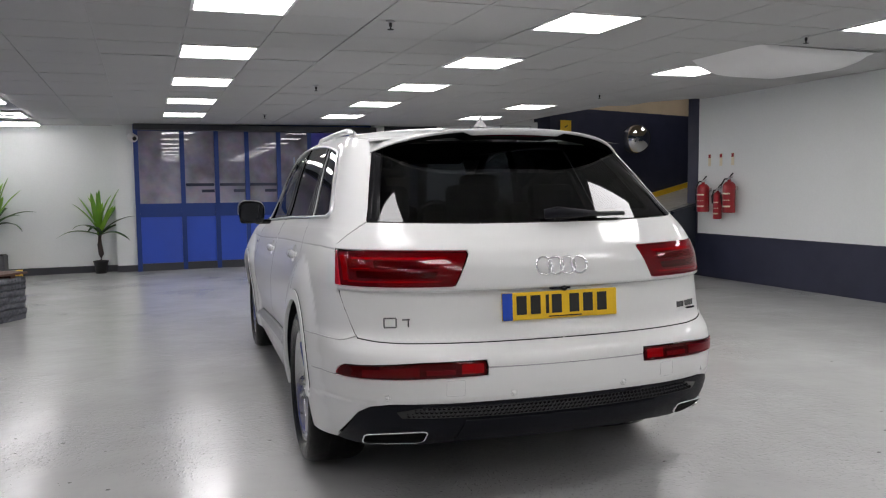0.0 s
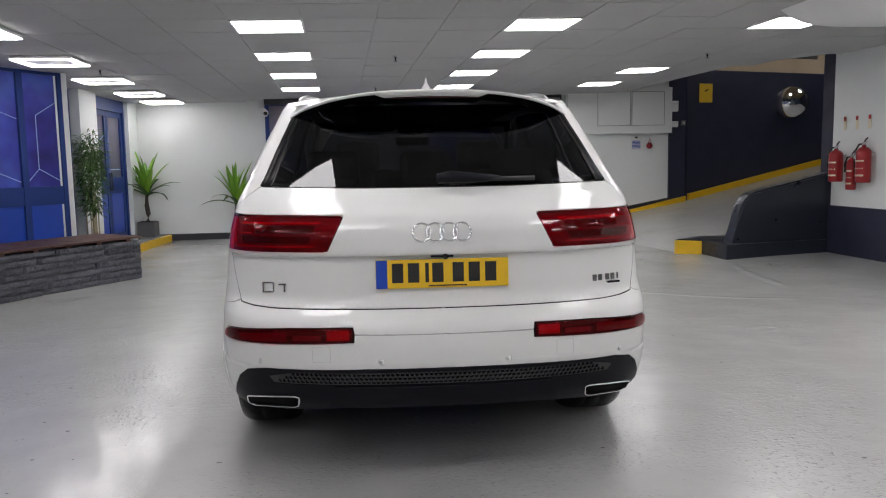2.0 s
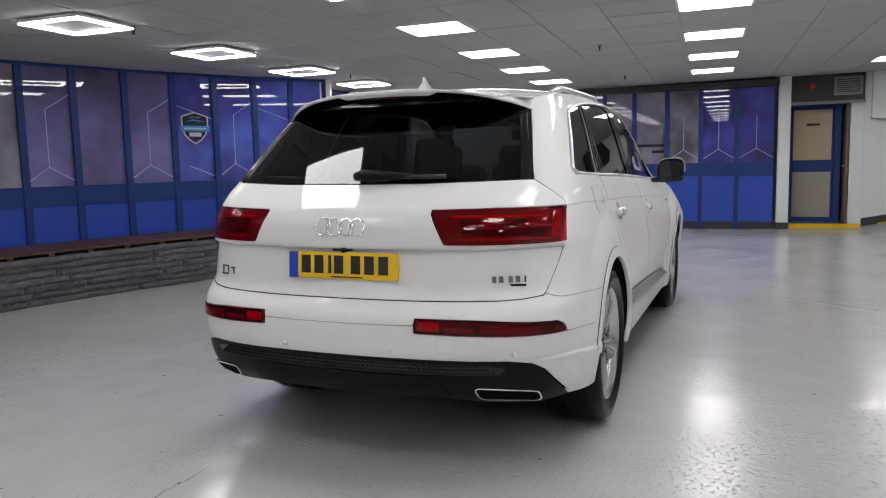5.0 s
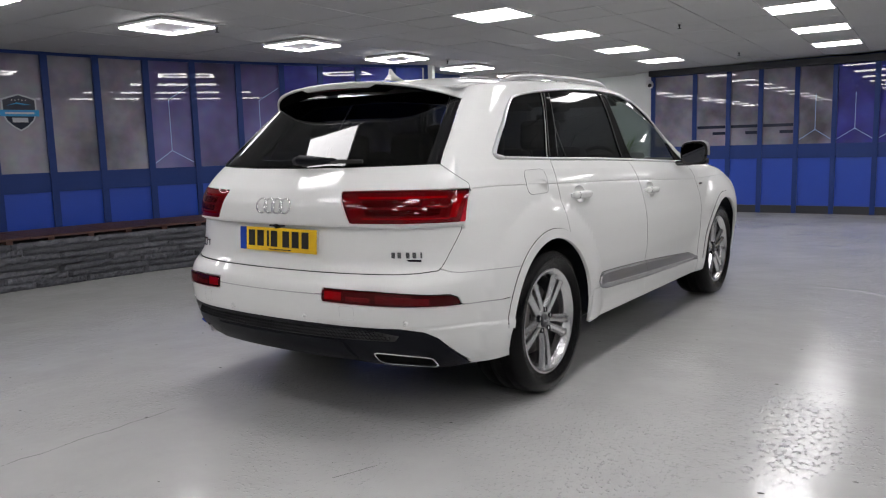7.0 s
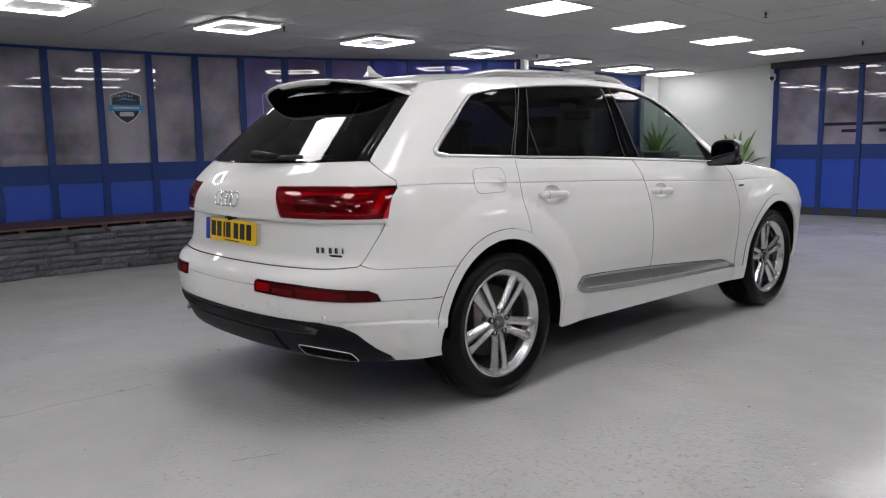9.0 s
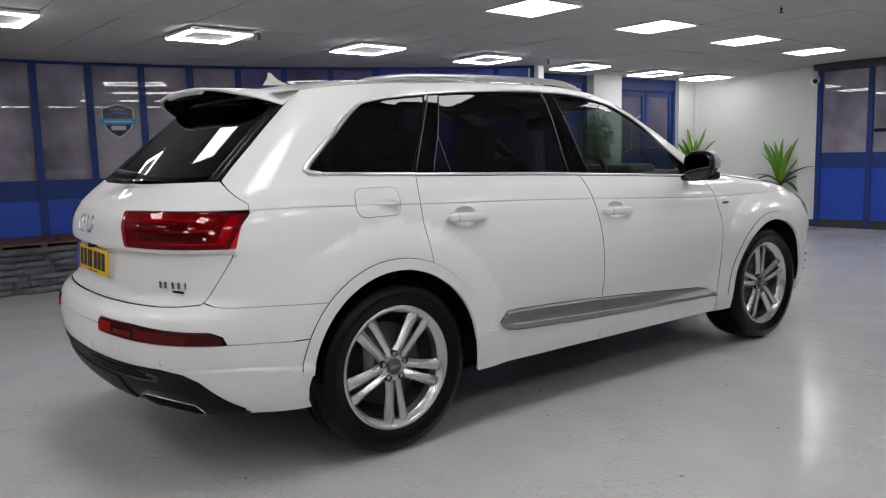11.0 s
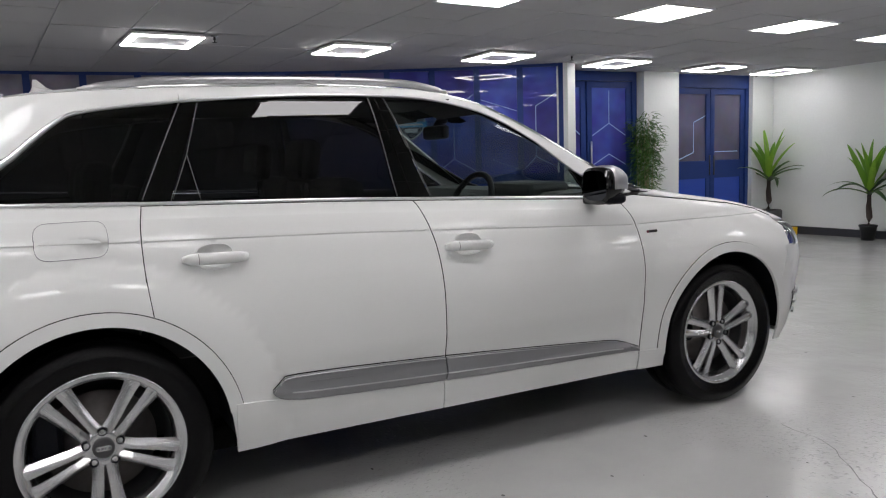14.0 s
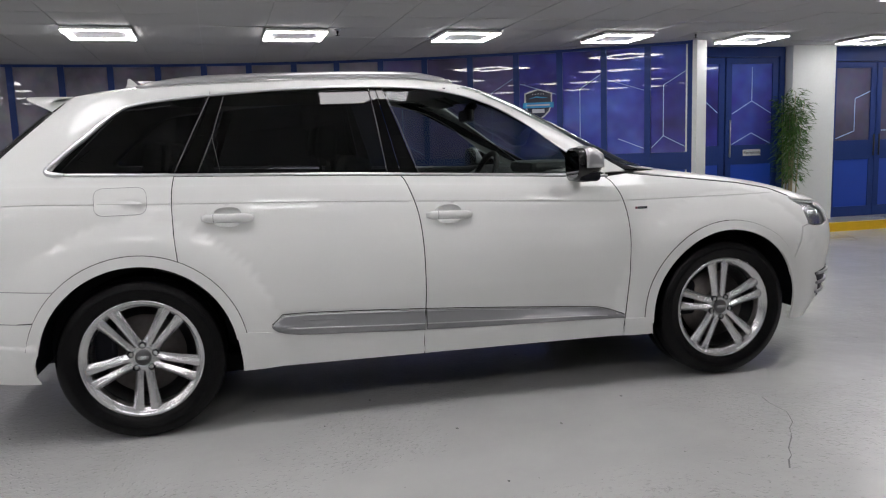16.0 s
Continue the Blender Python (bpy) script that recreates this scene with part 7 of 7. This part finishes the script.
def build_doorway():
    # recess walls
    tagged(prism("wall_recess", [(3.0, 10.62), (3.2, 10.62), (3.2, 11.4), (3.0, 11.4)], 0, ROOM_H, WALL), "white side wall of the doorway recess", "wall", kind="structure")
    tagged(prism("wall_recess", [(1.95, 10.9), (2.09, 10.9), (2.09, 11.4), (1.95, 11.4)], 0, ROOM_H, WALL), "white side wall of the doorway recess", "wall", kind="structure")
    tagged(prism("wall_recess_back", [(1.9, 11.35), (3.3, 11.35), (3.3, 11.5), (1.9, 11.5)], 0, ROOM_H, NAVY), "dark back of the doorway recess", "wall", kind="structure")
    tagged(prism("threshold", [(2.095, 10.52), (3.19, 10.58), (3.19, 11.35), (2.095, 11.35)], -0.05, 0.075, FLOOR), "grey raised threshold", "step", kind="structure")
    tagged(prism("kerb", [(2.095, 10.50), (3.19, 10.56), (3.19, 10.62), (2.095, 10.57)], -0.05, 0.088, YELLOW), "yellow painted threshold edge", "kerb", kind="structure")
    d = thing("door_3", "cream panelled door in a dark blue frame, closed", "door", kind="structure")
    y = 11.0
    box("door_frame", (0.05, 0.12, 2.02), (2.115, y, 1.085), BLUE_DARK, d)
    box("door_frame", (0.10, 0.12, 2.02), (2.85, y, 1.085), BLUE_DARK, d)
    box("door_frame", (0.66, 0.12, 0.05), (2.47, y, 2.07), BLUE_DARK, d)
    leaf = box("door_leaf", (0.65, 0.045, 1.95), (2.47, y + 0.02, 1.06), BLUE_DARK, d)
    box("upper_panel", (0.60, 0.02, 0.86), (2.46, y - 0.005, 1.585), CREAM, d, 0.004)
    box("lower_panel", (0.60, 0.02, 0.78), (2.46, y - 0.005, 0.56), GREIGE, d, 0.004)
    box("letter_slot", (0.20, 0.012, 0.035), (2.47, y - 0.02, 1.76), BLACK, d, 0.003)
    o = thing("door_4", "brown wooden door standing open against the recess wall", "door", kind="structure")
    box("door_leaf", (0.045, 0.62, 1.95), (2.965, 10.93, 1.06), WOOD_DOOR, o, 0.004)
    lathe("door_knob", [(0, -0.03), (0.012, -0.03), (0.012, 0), (0.026, 0.01), (0.026, 0.03), (0, 0.04)], STEEL, o, 16, (2.925, 10.68, 1.05), "X")
    # dark header over the recess with a vent and a red fitting
    h = thing("door_header", "dark boxed header above the doorway", "wall", kind="structure")
    box("header_box", (1.10, 0.35, 0.46), (2.64, 10.72, 2.34), BASE_DARK, h, 0.01)
    box("header_edge", (1.12, 0.06, 0.05), (2.64, 10.53, 2.10), GREY_METAL, h, 0.004)
    vent = thing("air_vent", "grey metal air vent box above the doorway", "vent", (2.94, 10.52, 2.36))
    box("vent_frame", (0.42, 0.06, 0.30), (0, 0, 0), GREY_METAL, vent, 0.008)
    for i in range(7):
        box("slat", (0.34, 0.02, 0.012), (0, -0.035, -0.10 + i * 0.033), BLACK, vent)
    # round red body that stands for the reddish glimpse of an exit sign
    bell = thing("alarm_sounder", "small round red fitting standing for an exit sign on the dark header", "alarm", (2.42, 10.52, 2.37))
    lathe("sounder_body", [(0, -0.05), (0.045, -0.05), (0.055, -0.02), (0.06, 0.03), (0, 0.03)], RED_PAINT, bell, 18, axis="Y")


build_doorway()


def build_boxing():
    e = thing("wall_boxing", "white boxed-in section high on the wall with two hatches", "wall", kind="structure")
    box("boxing", (2.02, 0.14, 0.86), (4.30, 10.53, 2.245), WALL, e, 0.004)
    for x in (4.18, 4.84):
        ob = box("hatch", (0.62, 0.012, 0.62), (x, 10.458, 2.28), WALL, e, 0.003)
        for dx, dz, w, h in ((0, 0.316, 0.64, 0.006), (0, -0.316, 0.64, 0.006), (0.316, 0, 0.006, 0.64), (-0.316, 0, 0.006, 0.64)):
            box("hatch_seam", (w, 0.004, h), (x + dx, 10.459, 2.28 + dz), BASE_DARK, e)


build_boxing()


def build_wall_fittings():
    s = thing("fire_notice", "white fire action notice with blue print lines", "sign", (4.66, 10.598, 1.64))
    box("board", (0.21, 0.006, 0.28), (0, 0, 0), WHITE_PL, s, 0.002)
    for i in range(6):
        box("print_bar", (0.16, 0.002, 0.014), (0, -0.004, -0.10 + i * 0.026), PLATE_BLUE, s)
    box("print_bar", (0.06, 0.002, 0.03), (0, -0.004, 0.10), INK, s)
    c = thing("fire_call_point", "red fire alarm bell with a hanging strap on the wall", "alarm", (4.92, 10.598, 1.62))
    lathe("body", [(0, -0.05), (0.05, -0.045), (0.06, -0.01), (0.06, 0.0), (0, 0.0)], RED_PAINT, c, 18, (0, 0, -0.04), "Y")
    tube("strap", [(-0.03, -0.02, 0.0), (0, -0.02, 0.11), (0.03, -0.02, 0.0)], 0.006, RED_PAINT, c, 6)
    for z, h in ((2.32, 0.20), (1.98, 0.11)):
        b = thing("junction_box", "small white electrical box on the dark pilaster", "electrical box", (5.39, 10.53, z))
        box("cover", (0.12, 0.06, h), (0, 0, 0), WHITE_PL, b, 0.008)
        box("lid_seam", (0.10, 0.004, 0.004), (0, -0.031, h * 0.2), BASE_DARK, b)
    b = thing("junction_box", "small white electrical box on the dark pilaster", "electrical box", (5.56, 10.53, 2.0))
    box("cover", (0.07, 0.05, 0.09), (0, 0, 0), GREY_METAL, b, 0.006)
    box("switch", (0.02, 0.01, 0.03), (0, -0.028, 0), WHITE_PL, b)
    turn = math.degrees(math.atan2(12.15 - 10.62, 10.8 - 5.66))
    y = thing("warning_sign", "square yellow warning sign with a black mark", "sign", (6.08, 10.74 - 0.012, 2.58), turn)
    box("board", (0.31, 0.008, 0.36), (0, 0, 0), SIGN_YELLOW, y, 0.003)
    box("mark", (0.09, 0.002, 0.022), (0.01, -0.005, 0.05), INK, y, rot=Matrix.Rotation(radians(-25), 4, "Y"))
    m = thing("convex_mirror", "round convex safety mirror on the dark wall", "mirror", (8.06, 11.20, 2.42), -24)
    prof = [(0.32, 0.0)] + [(0.31 * math.sin(radians(a)) / math.sin(radians(50)), -(math.cos(radians(a)) - math.cos(radians(50))) * 0.45 - 0.05) for a in range(50, -1, -5)]
    lathe("mirror_dome", prof, CHROME, m, 40, axis="Y")
    lathe("mirror_rim", [(0.312, -0.05), (0.324, -0.05), (0.324, 0.0), (0.312, 0.0)], BLACK, m, 40, axis="Y")
    tube("bracket", [(0, 0.0, -0.05), (-0.05, 0.20, -0.05)], 0.025, BLACK, m, 8)


build_wall_fittings()


def build_slot_vent():
    turn = math.degrees(math.atan2(12.15 - 10.62, 10.8 - 5.66))
    v = thing("slot_vent", "long dark slot vent high in the beige wall", "vent", (8.44, 11.455, 3.35), turn)
    box("slot", (0.74, 0.03, 0.07), (0, 0, 0), BLACK, v, 0.006)
    for i in range(3):
        box("slat", (0.72, 0.02, 0.006), (0, -0.012, -0.02 + 0.02 * i), GREY_METAL, v)


build_slot_vent()


# ---------- extinguishers on the right wall ----------
LABEL_CREAM = material("cream_label", (0.75, 0.68, 0.5), 0.5)


def build_extinguisher(y, z, r, h, hose, label):
    x = right_x(y) - r - 0.03
    e = thing("fire_extinguisher", label, "fire extinguisher", (x, y, z), 0, "fire extinguishers")
    lathe("cylinder", [(0, 0), (r * 0.9, 0.0), (r, 0.015), (r, h * 0.80), (r * 0.93, h * 0.86), (r * 0.6, h * 0.93), (r * 0.3, h * 0.95), (r * 0.28, h), (0, h)], RED_PAINT, e, 28)
    for z0, hh, m in ((0.56 * h, 0.045 * h, LABEL_CREAM), (0.28 * h, 0.20 * h, RED_PAINT), (0.17 * h, 0.05 * h, LABEL_CREAM)):
        verts, faces = [], []
        for i in range(9):
            a = radians(140 + 100 * i / 8)
            for dz in (0, hh):
                verts.append(((r + 0.0012) * math.cos(a), (r + 0.0012) * math.sin(a), z0 + dz))
        faces = [(2 * i, 2 * i + 2, 2 * i + 3, 2 * i + 1) for i in range(8)]
        mesh_object("label", verts, faces, m, e)
    for i in range(5):
        a = radians(150 + 20 * i)
        box("label_bar", (0.002, 0.012, 0.03 * h), ((r + 0.001) * math.cos(a), (r + 0.001) * math.sin(a), 0.38 * h), LABEL_CREAM, e, rot=rz(150 + 20 * i))
    box("valve", (0.035, 0.035, 0.04), (0, 0, h + 0.015), STEEL, e, 0.005)
    tube("handle", [(0, 0, h + 0.03), (-0.02, -0.05, h + 0.055), (-0.03, -0.11, h + 0.085)], 0.009, BLACK, e, 6)
    tube("handle", [(0, 0, h + 0.02), (-0.02, -0.05, h + 0.03), (-0.03, -0.10, h + 0.035)], 0.008, STEEL, e, 6)
    if hose:
        tube("hose", [(0, 0.02, h + 0.015), (-0.01, 0.08, h + 0.01), (-0.02, r + 0.055, h * 0.85), (-0.02, r + 0.06, h * 0.5), (-0.02, r + 0.03, h * 0.25)], 0.011, BLACK, e, 8)
    else:
        tube("horn", [(0, 0.01, h + 0.01), (-0.03, 0.05, h), (-0.05, 0.055, h * 0.8), (-0.05, 0.03, h * 0.55)], 0.016, BLACK, e, 8, taper=[0.5, 0.6, 1.0, 1.4])
    box("wall_bracket", (0.04, 0.08, 0.05), (r + 0.01, 0, h * 0.75), STEEL, e)


build_extinguisher(5.45, 0.985, 0.085, 0.42, True, "red fire extinguisher with black hose on the white wall")
build_extinguisher(4.93, 0.985, 0.085, 0.45, True, "red fire extinguisher with cream label on the white wall")
build_extinguisher(5.18, 0.89, 0.06, 0.40, False, "slim red fire extinguisher hung between two larger ones")
for _y in (5.46, 5.23, 5.00):
    _s = thing("extinguisher_tag", "narrow cream and red notice above the extinguishers", "sign", (right_x(_y) - 0.004, _y, 1.72))
    box("board", (0.004, 0.055, 0.17), (0, 0, 0), LABEL_CREAM, _s)
    box("red_mark", (0.002, 0.045, 0.05), (-0.003, 0, 0.055), RED_PAINT, _s)


# ---------- ceiling fittings ----------
def build_ac_unit():
    x, y = 3.98, 2.22
    e = thing("ceiling_unit", "large white curved air conditioning unit under the ceiling", "air conditioner", (x, y, ceiling_z(x)), GRID_TURN)
    prof = []
    n = 14
    L, D = 0.72, 0.155
    for i in range(n + 1):
        t = -1 + 2 * i / n
        prof.append((t * L, -D * (1 - abs(t) ** 4) - 0.005))
    verts, faces = [], []
    for k, (yy, sc) in enumerate(((-0.45, 0.04), (-0.42, 0.45), (-0.34, 0.85), (-0.22, 1.0), (0.42, 0.9))):
        for px, pz in prof:
            verts.append((px * (0.96 + 0.04 * sc), yy, pz * sc))
    m = n + 1
    for k in range(4):
        for i in range(n):
            faces.append((k * m + i, k * m + i + 1, (k + 1) * m + i + 1, (k + 1) * m + i))
    faces.append(tuple(range(m)))
    faces.append(tuple(reversed([4 * m + i for i in range(m)])))
    mesh_object("casing", verts, faces, LIGHT_TRIM, e, True)
    box("mounting_plate", (1.54, 0.9, 0.012), (0, 0, 0.0), TILE, e, 0.003)


build_ac_unit()


def build_sprinklers():
    first = None
    for x, y in ((-0.05, 1.48), (-0.04, 4.90), (3.72, 5.2), (3.42, 1.33), (-3.30, 1.40), (-3.5, 5.5), (-0.3, 8.3), (-4.3, 9.6)):
        m = Matrix.Translation((x, y, ceiling_z(x)))
        if first is None:
            first = thing("sprinkler", "small dark pendant sprinkler head in the ceiling", "sprinkler", group="sprinklers")
            first.matrix_basis = m
            lathe("rose", [(0, 0.0), (0.032, 0.0), (0.030, -0.008), (0.01, -0.012), (0, -0.012)], STEEL, first, 16)
            lathe("body", [(0, -0.01), (0.011, -0.01), (0.011, -0.035), (0.006, -0.04), (0.006, -0.055), (0, -0.055)], BLACK, first, 12)
            lathe("deflector", [(0, -0.056), (0.022, -0.056), (0.022, -0.060), (0, -0.060)], BLACK, first, 14)
        else:
            copy_thing(first, m)


build_sprinklers()


def build_cctv():
    e = thing("security_camera", "white wall-mounted security camera on the column", "camera", (-2.36, 10.20, 2.30))
    box("base", (0.12, 0.06, 0.12), (0, 0.05, 0.05), WHITE_PL, e, 0.012)
    tube("arm", [(0, 0.03, 0.02), (0.02, -0.02, 0.02), (0.03, -0.04, -0.01)], 0.018, WHITE_PL, e, 8)
    ob = lathe("camera_body", [(0, -0.10), (0.04, -0.098), (0.066, -0.075), (0.07, 0.05), (0.055, 0.075), (0, 0.08)], WHITE_PL, e, 20, axis="Y")
    ob.matrix_basis = Matrix.Translation((0.04, -0.07, -0.03)) @ rz(25) @ Matrix.Rotation(radians(15), 4, "X")
    lens = lathe("camera_lens", [(0, -0.106), (0.032, -0.105), (0.036, -0.097), (0, -0.096)], GLOSS_BLACK, e, 18, axis="Y")
    lens.matrix_basis = ob.matrix_basis.copy()


build_cctv()


# ---------- emblem on the curved windows ----------
def build_emblem(k):
    a, b = arc_point(MULLIONS[k + 1], R_GLASS), arc_point(MULLIONS[k], R_GLASS)
    d = (b - a).normalized()
    n = Vector((d.y, -d.x))
    c = (a + b) / 2 + n * 0.012
    e = thing("window_emblem", "shield emblem sticker in silver, dark and blue on the pane", "sticker")
    shield = [(-0.5, 0.36), (-0.30, 0.42), (0, 0.5), (0.30, 0.42), (0.5, 0.36), (0.5, 0.0), (0.40, -0.24), (0.22, -0.40), (0, -0.52), (-0.22, -0.40), (-0.40, -0.24), (-0.5, 0.0)]

    def flat(name, pts, sx, sz, dz, lift, mat):
        v = []
        for l in (lift, lift + 0.001):
            for x, z in pts:
                p = c + d * (x * sx) + n * l
                v.append((p.x, p.y, 1.78 + z * sz + dz))
        m = len(pts)
        mesh_object(name, v, [tuple(range(m)), tuple(range(2 * m - 1, m - 1, -1))] + [(i, (i + 1) % m, m + (i + 1) % m, m + i) for i in range(m)], mat, e)
    flat("shield_edge", shield, 0.36, 0.40, 0, 0.001, SHIELD_GREY)
    flat("shield_field", shield, 0.325, 0.365, 0, 0.003, SHIELD_DARK)
    flat("band", [(-0.5, -0.5), (0.5, -0.5), (0.5, 0.5), (-0.5, 0.5)], 0.40, 0.07, -0.01, 0.005, SHIELD_CYAN)
    flat("swoosh", [(-0.5, -0.1), (-0.1, 0.5), (0.5, 0.1), (0.2, 0.05), (-0.1, 0.25)], 0.26, 0.06, 0.075, 0.005, SHIELD_CYAN)
    flat("print_bar", [(-0.5, -0.5), (0.5, -0.5), (0.5, 0.5), (-0.5, 0.5)], 0.30, 0.02, -0.010, 0.007, SHIELD_GREY)
    flat("print_bar", [(-0.5, -0.5), (0.5, -0.5), (0.5, 0.5), (-0.5, 0.5)], 0.16, 0.05, -0.085, 0.005, SHIELD_GREY)
    for i in range(5):
        flat("star", [(-0.5, 0), (0, -0.5), (0.5, 0), (0, 0.5)], 0.018, 0.018, 0.135, 0.005, SHIELD_GREY) if i == 2 else flat("star", [(-0.5 + (i - 2) * 2.2, 0), ((i - 2) * 2.2, -0.5), (0.5 + (i - 2) * 2.2, 0), ((i - 2) * 2.2, 0.5)], 0.016, 0.016, 0.13, 0.005, SHIELD_GREY)


build_emblem(3)
build_emblem(9)


# ---------- small wear on the floor ----------
CRACK = material("dark_floor_crack", (0.15, 0.15, 0.15), 0.6, grain=0.6, grain_scale=25)


def build_crack(pts, w, seed):
    rnd = random.Random(seed)
    line = []
    for a, b in zip(pts, pts[1:]):
        a, b = Vector(a), Vector(b)
        k = max(2, int((b - a).length / 0.06))
        line += [a + (b - a) * (i / k) + Vector((rnd.uniform(-0.012, 0.012), rnd.uniform(-0.012, 0.012))) for i in range(k)]
    verts, faces = [], []
    for i, p in enumerate(line):
        d = (line[min(i + 1, len(line) - 1)] - line[max(i - 1, 0)]).normalized()
        s = Vector((-d.y, d.x)) * (w * rnd.uniform(0.3, 1.0) / 2)
        for q in (p - s, p + s):
            verts.append((q.x, q.y, floor_z(q.x) + 0.0012))
    faces = [(2 * i, 2 * i + 2, 2 * i + 3, 2 * i + 1) for i in range(len(line) - 1)]
    tagged(mesh_object("floor_crack", verts, faces, CRACK), "thin dark crack in the painted floor", "crack", kind="structure")


build_crack([(1.35, 2.95), (1.62, 2.92), (1.80, 2.77), (2.05, 2.58), (2.20, 2.49)], 0.007, 1)
build_crack([(-3.1, 6.56), (-2.69, 6.82), (-2.02, 7.28)], 0.012, 2)
build_crack([(1.52, 3.70), (2.12, 3.58)], 0.006, 3)


def build_chips(count, seed):
    """Flakes of paint and grit, more of them where the floor is worn."""
    rnd = random.Random(seed)
    verts, faces = [], []
    spots = [(-2.3, -0.6, 0.5), (-1.75, 0.3, 0.4), (-2.6, 1.2, 0.6), (1.9, -1.2, 0.6), (2.3, 2.4, 0.6), (1.2, -2.0, 0.6), (-1.6, -1.9, 0.5), (2.6, 4.6, 0.9)]
    for i in range(count):
        if i % 3:
            cx, cy, sd = spots[rnd.randrange(len(spots))]
            x, y = rnd.gauss(cx, sd), rnd.gauss(cy, sd * 1.5)
        else:
            x, y = rnd.uniform(-3.4, 3.6), rnd.uniform(-3.2, 7.5)
        r = 0.002 + 0.007 * rnd.random() ** 3
        a0 = rnd.uniform(0, 6.28)
        k, n = len(verts), 6
        z = floor_z(x)
        for h, s in ((0.0, 1.0), (r * 0.35, 0.7)):
            for j in range(n):
                a = a0 + 6.283 * j / n
                q = r * s * rnd.uniform(0.6, 1.2)
                verts.append((x + 1.7 * q * math.cos(a), y + q * math.sin(a), z + h * 0.6))
        faces += [(k + j, k + (j + 1) % n, k + n + (j + 1) % n, k + n + j) for j in range(n)] + [tuple(range(k + n, k + 2 * n))]
    tagged(mesh_object("floor_chips", verts, faces, CHIP), "small dark flakes and grit on the worn floor", "grit", kind="stuff")


def build_ridge(pts, w, h, seed):
    """A low uneven lip of painted concrete."""
    rnd = random.Random(seed)
    line = []
    for a, b in zip(pts, pts[1:]):
        a, b = Vector(a), Vector(b)
        k = max(2, int((b - a).length / 0.05))
        line += [a + (b - a) * (i / k) + Vector((rnd.uniform(-0.012, 0.012), rnd.uniform(-0.012, 0.012))) for i in range(k)]
    verts, faces = [], []
    for i, p in enumerate(line):
        d = (line[min(i + 1, len(line) - 1)] - line[max(i - 1, 0)]).normalized()
        side = Vector((-d.y, d.x))
        f = min(1.0, i / 4, (len(line) - 1 - i) / 4)
        for off, up in ((-1.0, 0.0), (-0.25, 1.0), (0.2, 0.8), (1.0, 0.0)):
            q = p + side * (off * w * rnd.uniform(0.7, 1.2))
            verts.append((q.x, q.y, floor_z(q.x) + 0.0008 + up * h * f * rnd.uniform(0.6, 1.1)))
    faces = [(4 * i + j, 4 * i + j + 1, 4 * i + j + 5, 4 * i + j + 4) for i in range(len(line) - 1) for j in range(3)]
    tagged(mesh_object("floor_ridge", verts, faces, FLOOR, smooth=True), "low uneven painted ridge in the concrete floor", "ridge", kind="structure")


build_ridge([(1.55, 3.64), (1.94, 3.57), (2.19, 3.40), (2.63, 3.03), (3.05, 2.80), (3.6, 2.6)], 0.05, 0.006, 1)
build_ridge([(4.03, 5.10), (3.86, 4.4), (3.80, 3.9), (3.75, 3.22)], 0.07, 0.012, 2)
build_ridge([(2.50, 1.53), (2.58, 1.61), (2.68, 1.62), (2.75, 1.54), (2.66, 1.45), (2.55, 1.46), (2.50, 1.53)], 0.03, 0.004, 3)
build_crack([(-0.58, -2.10), (-0.575, -1.65), (-0.57, -1.14)], 0.008, 4)
build_crack([(0.70, -1.40), (0.76, -1.24), (0.82, -1.17)], 0.006, 5)

CHIP = material("floor_grit", (0.13, 0.128, 0.125), 0.7, grain=0.5, grain_scale=30)
build_chips(420, 5)
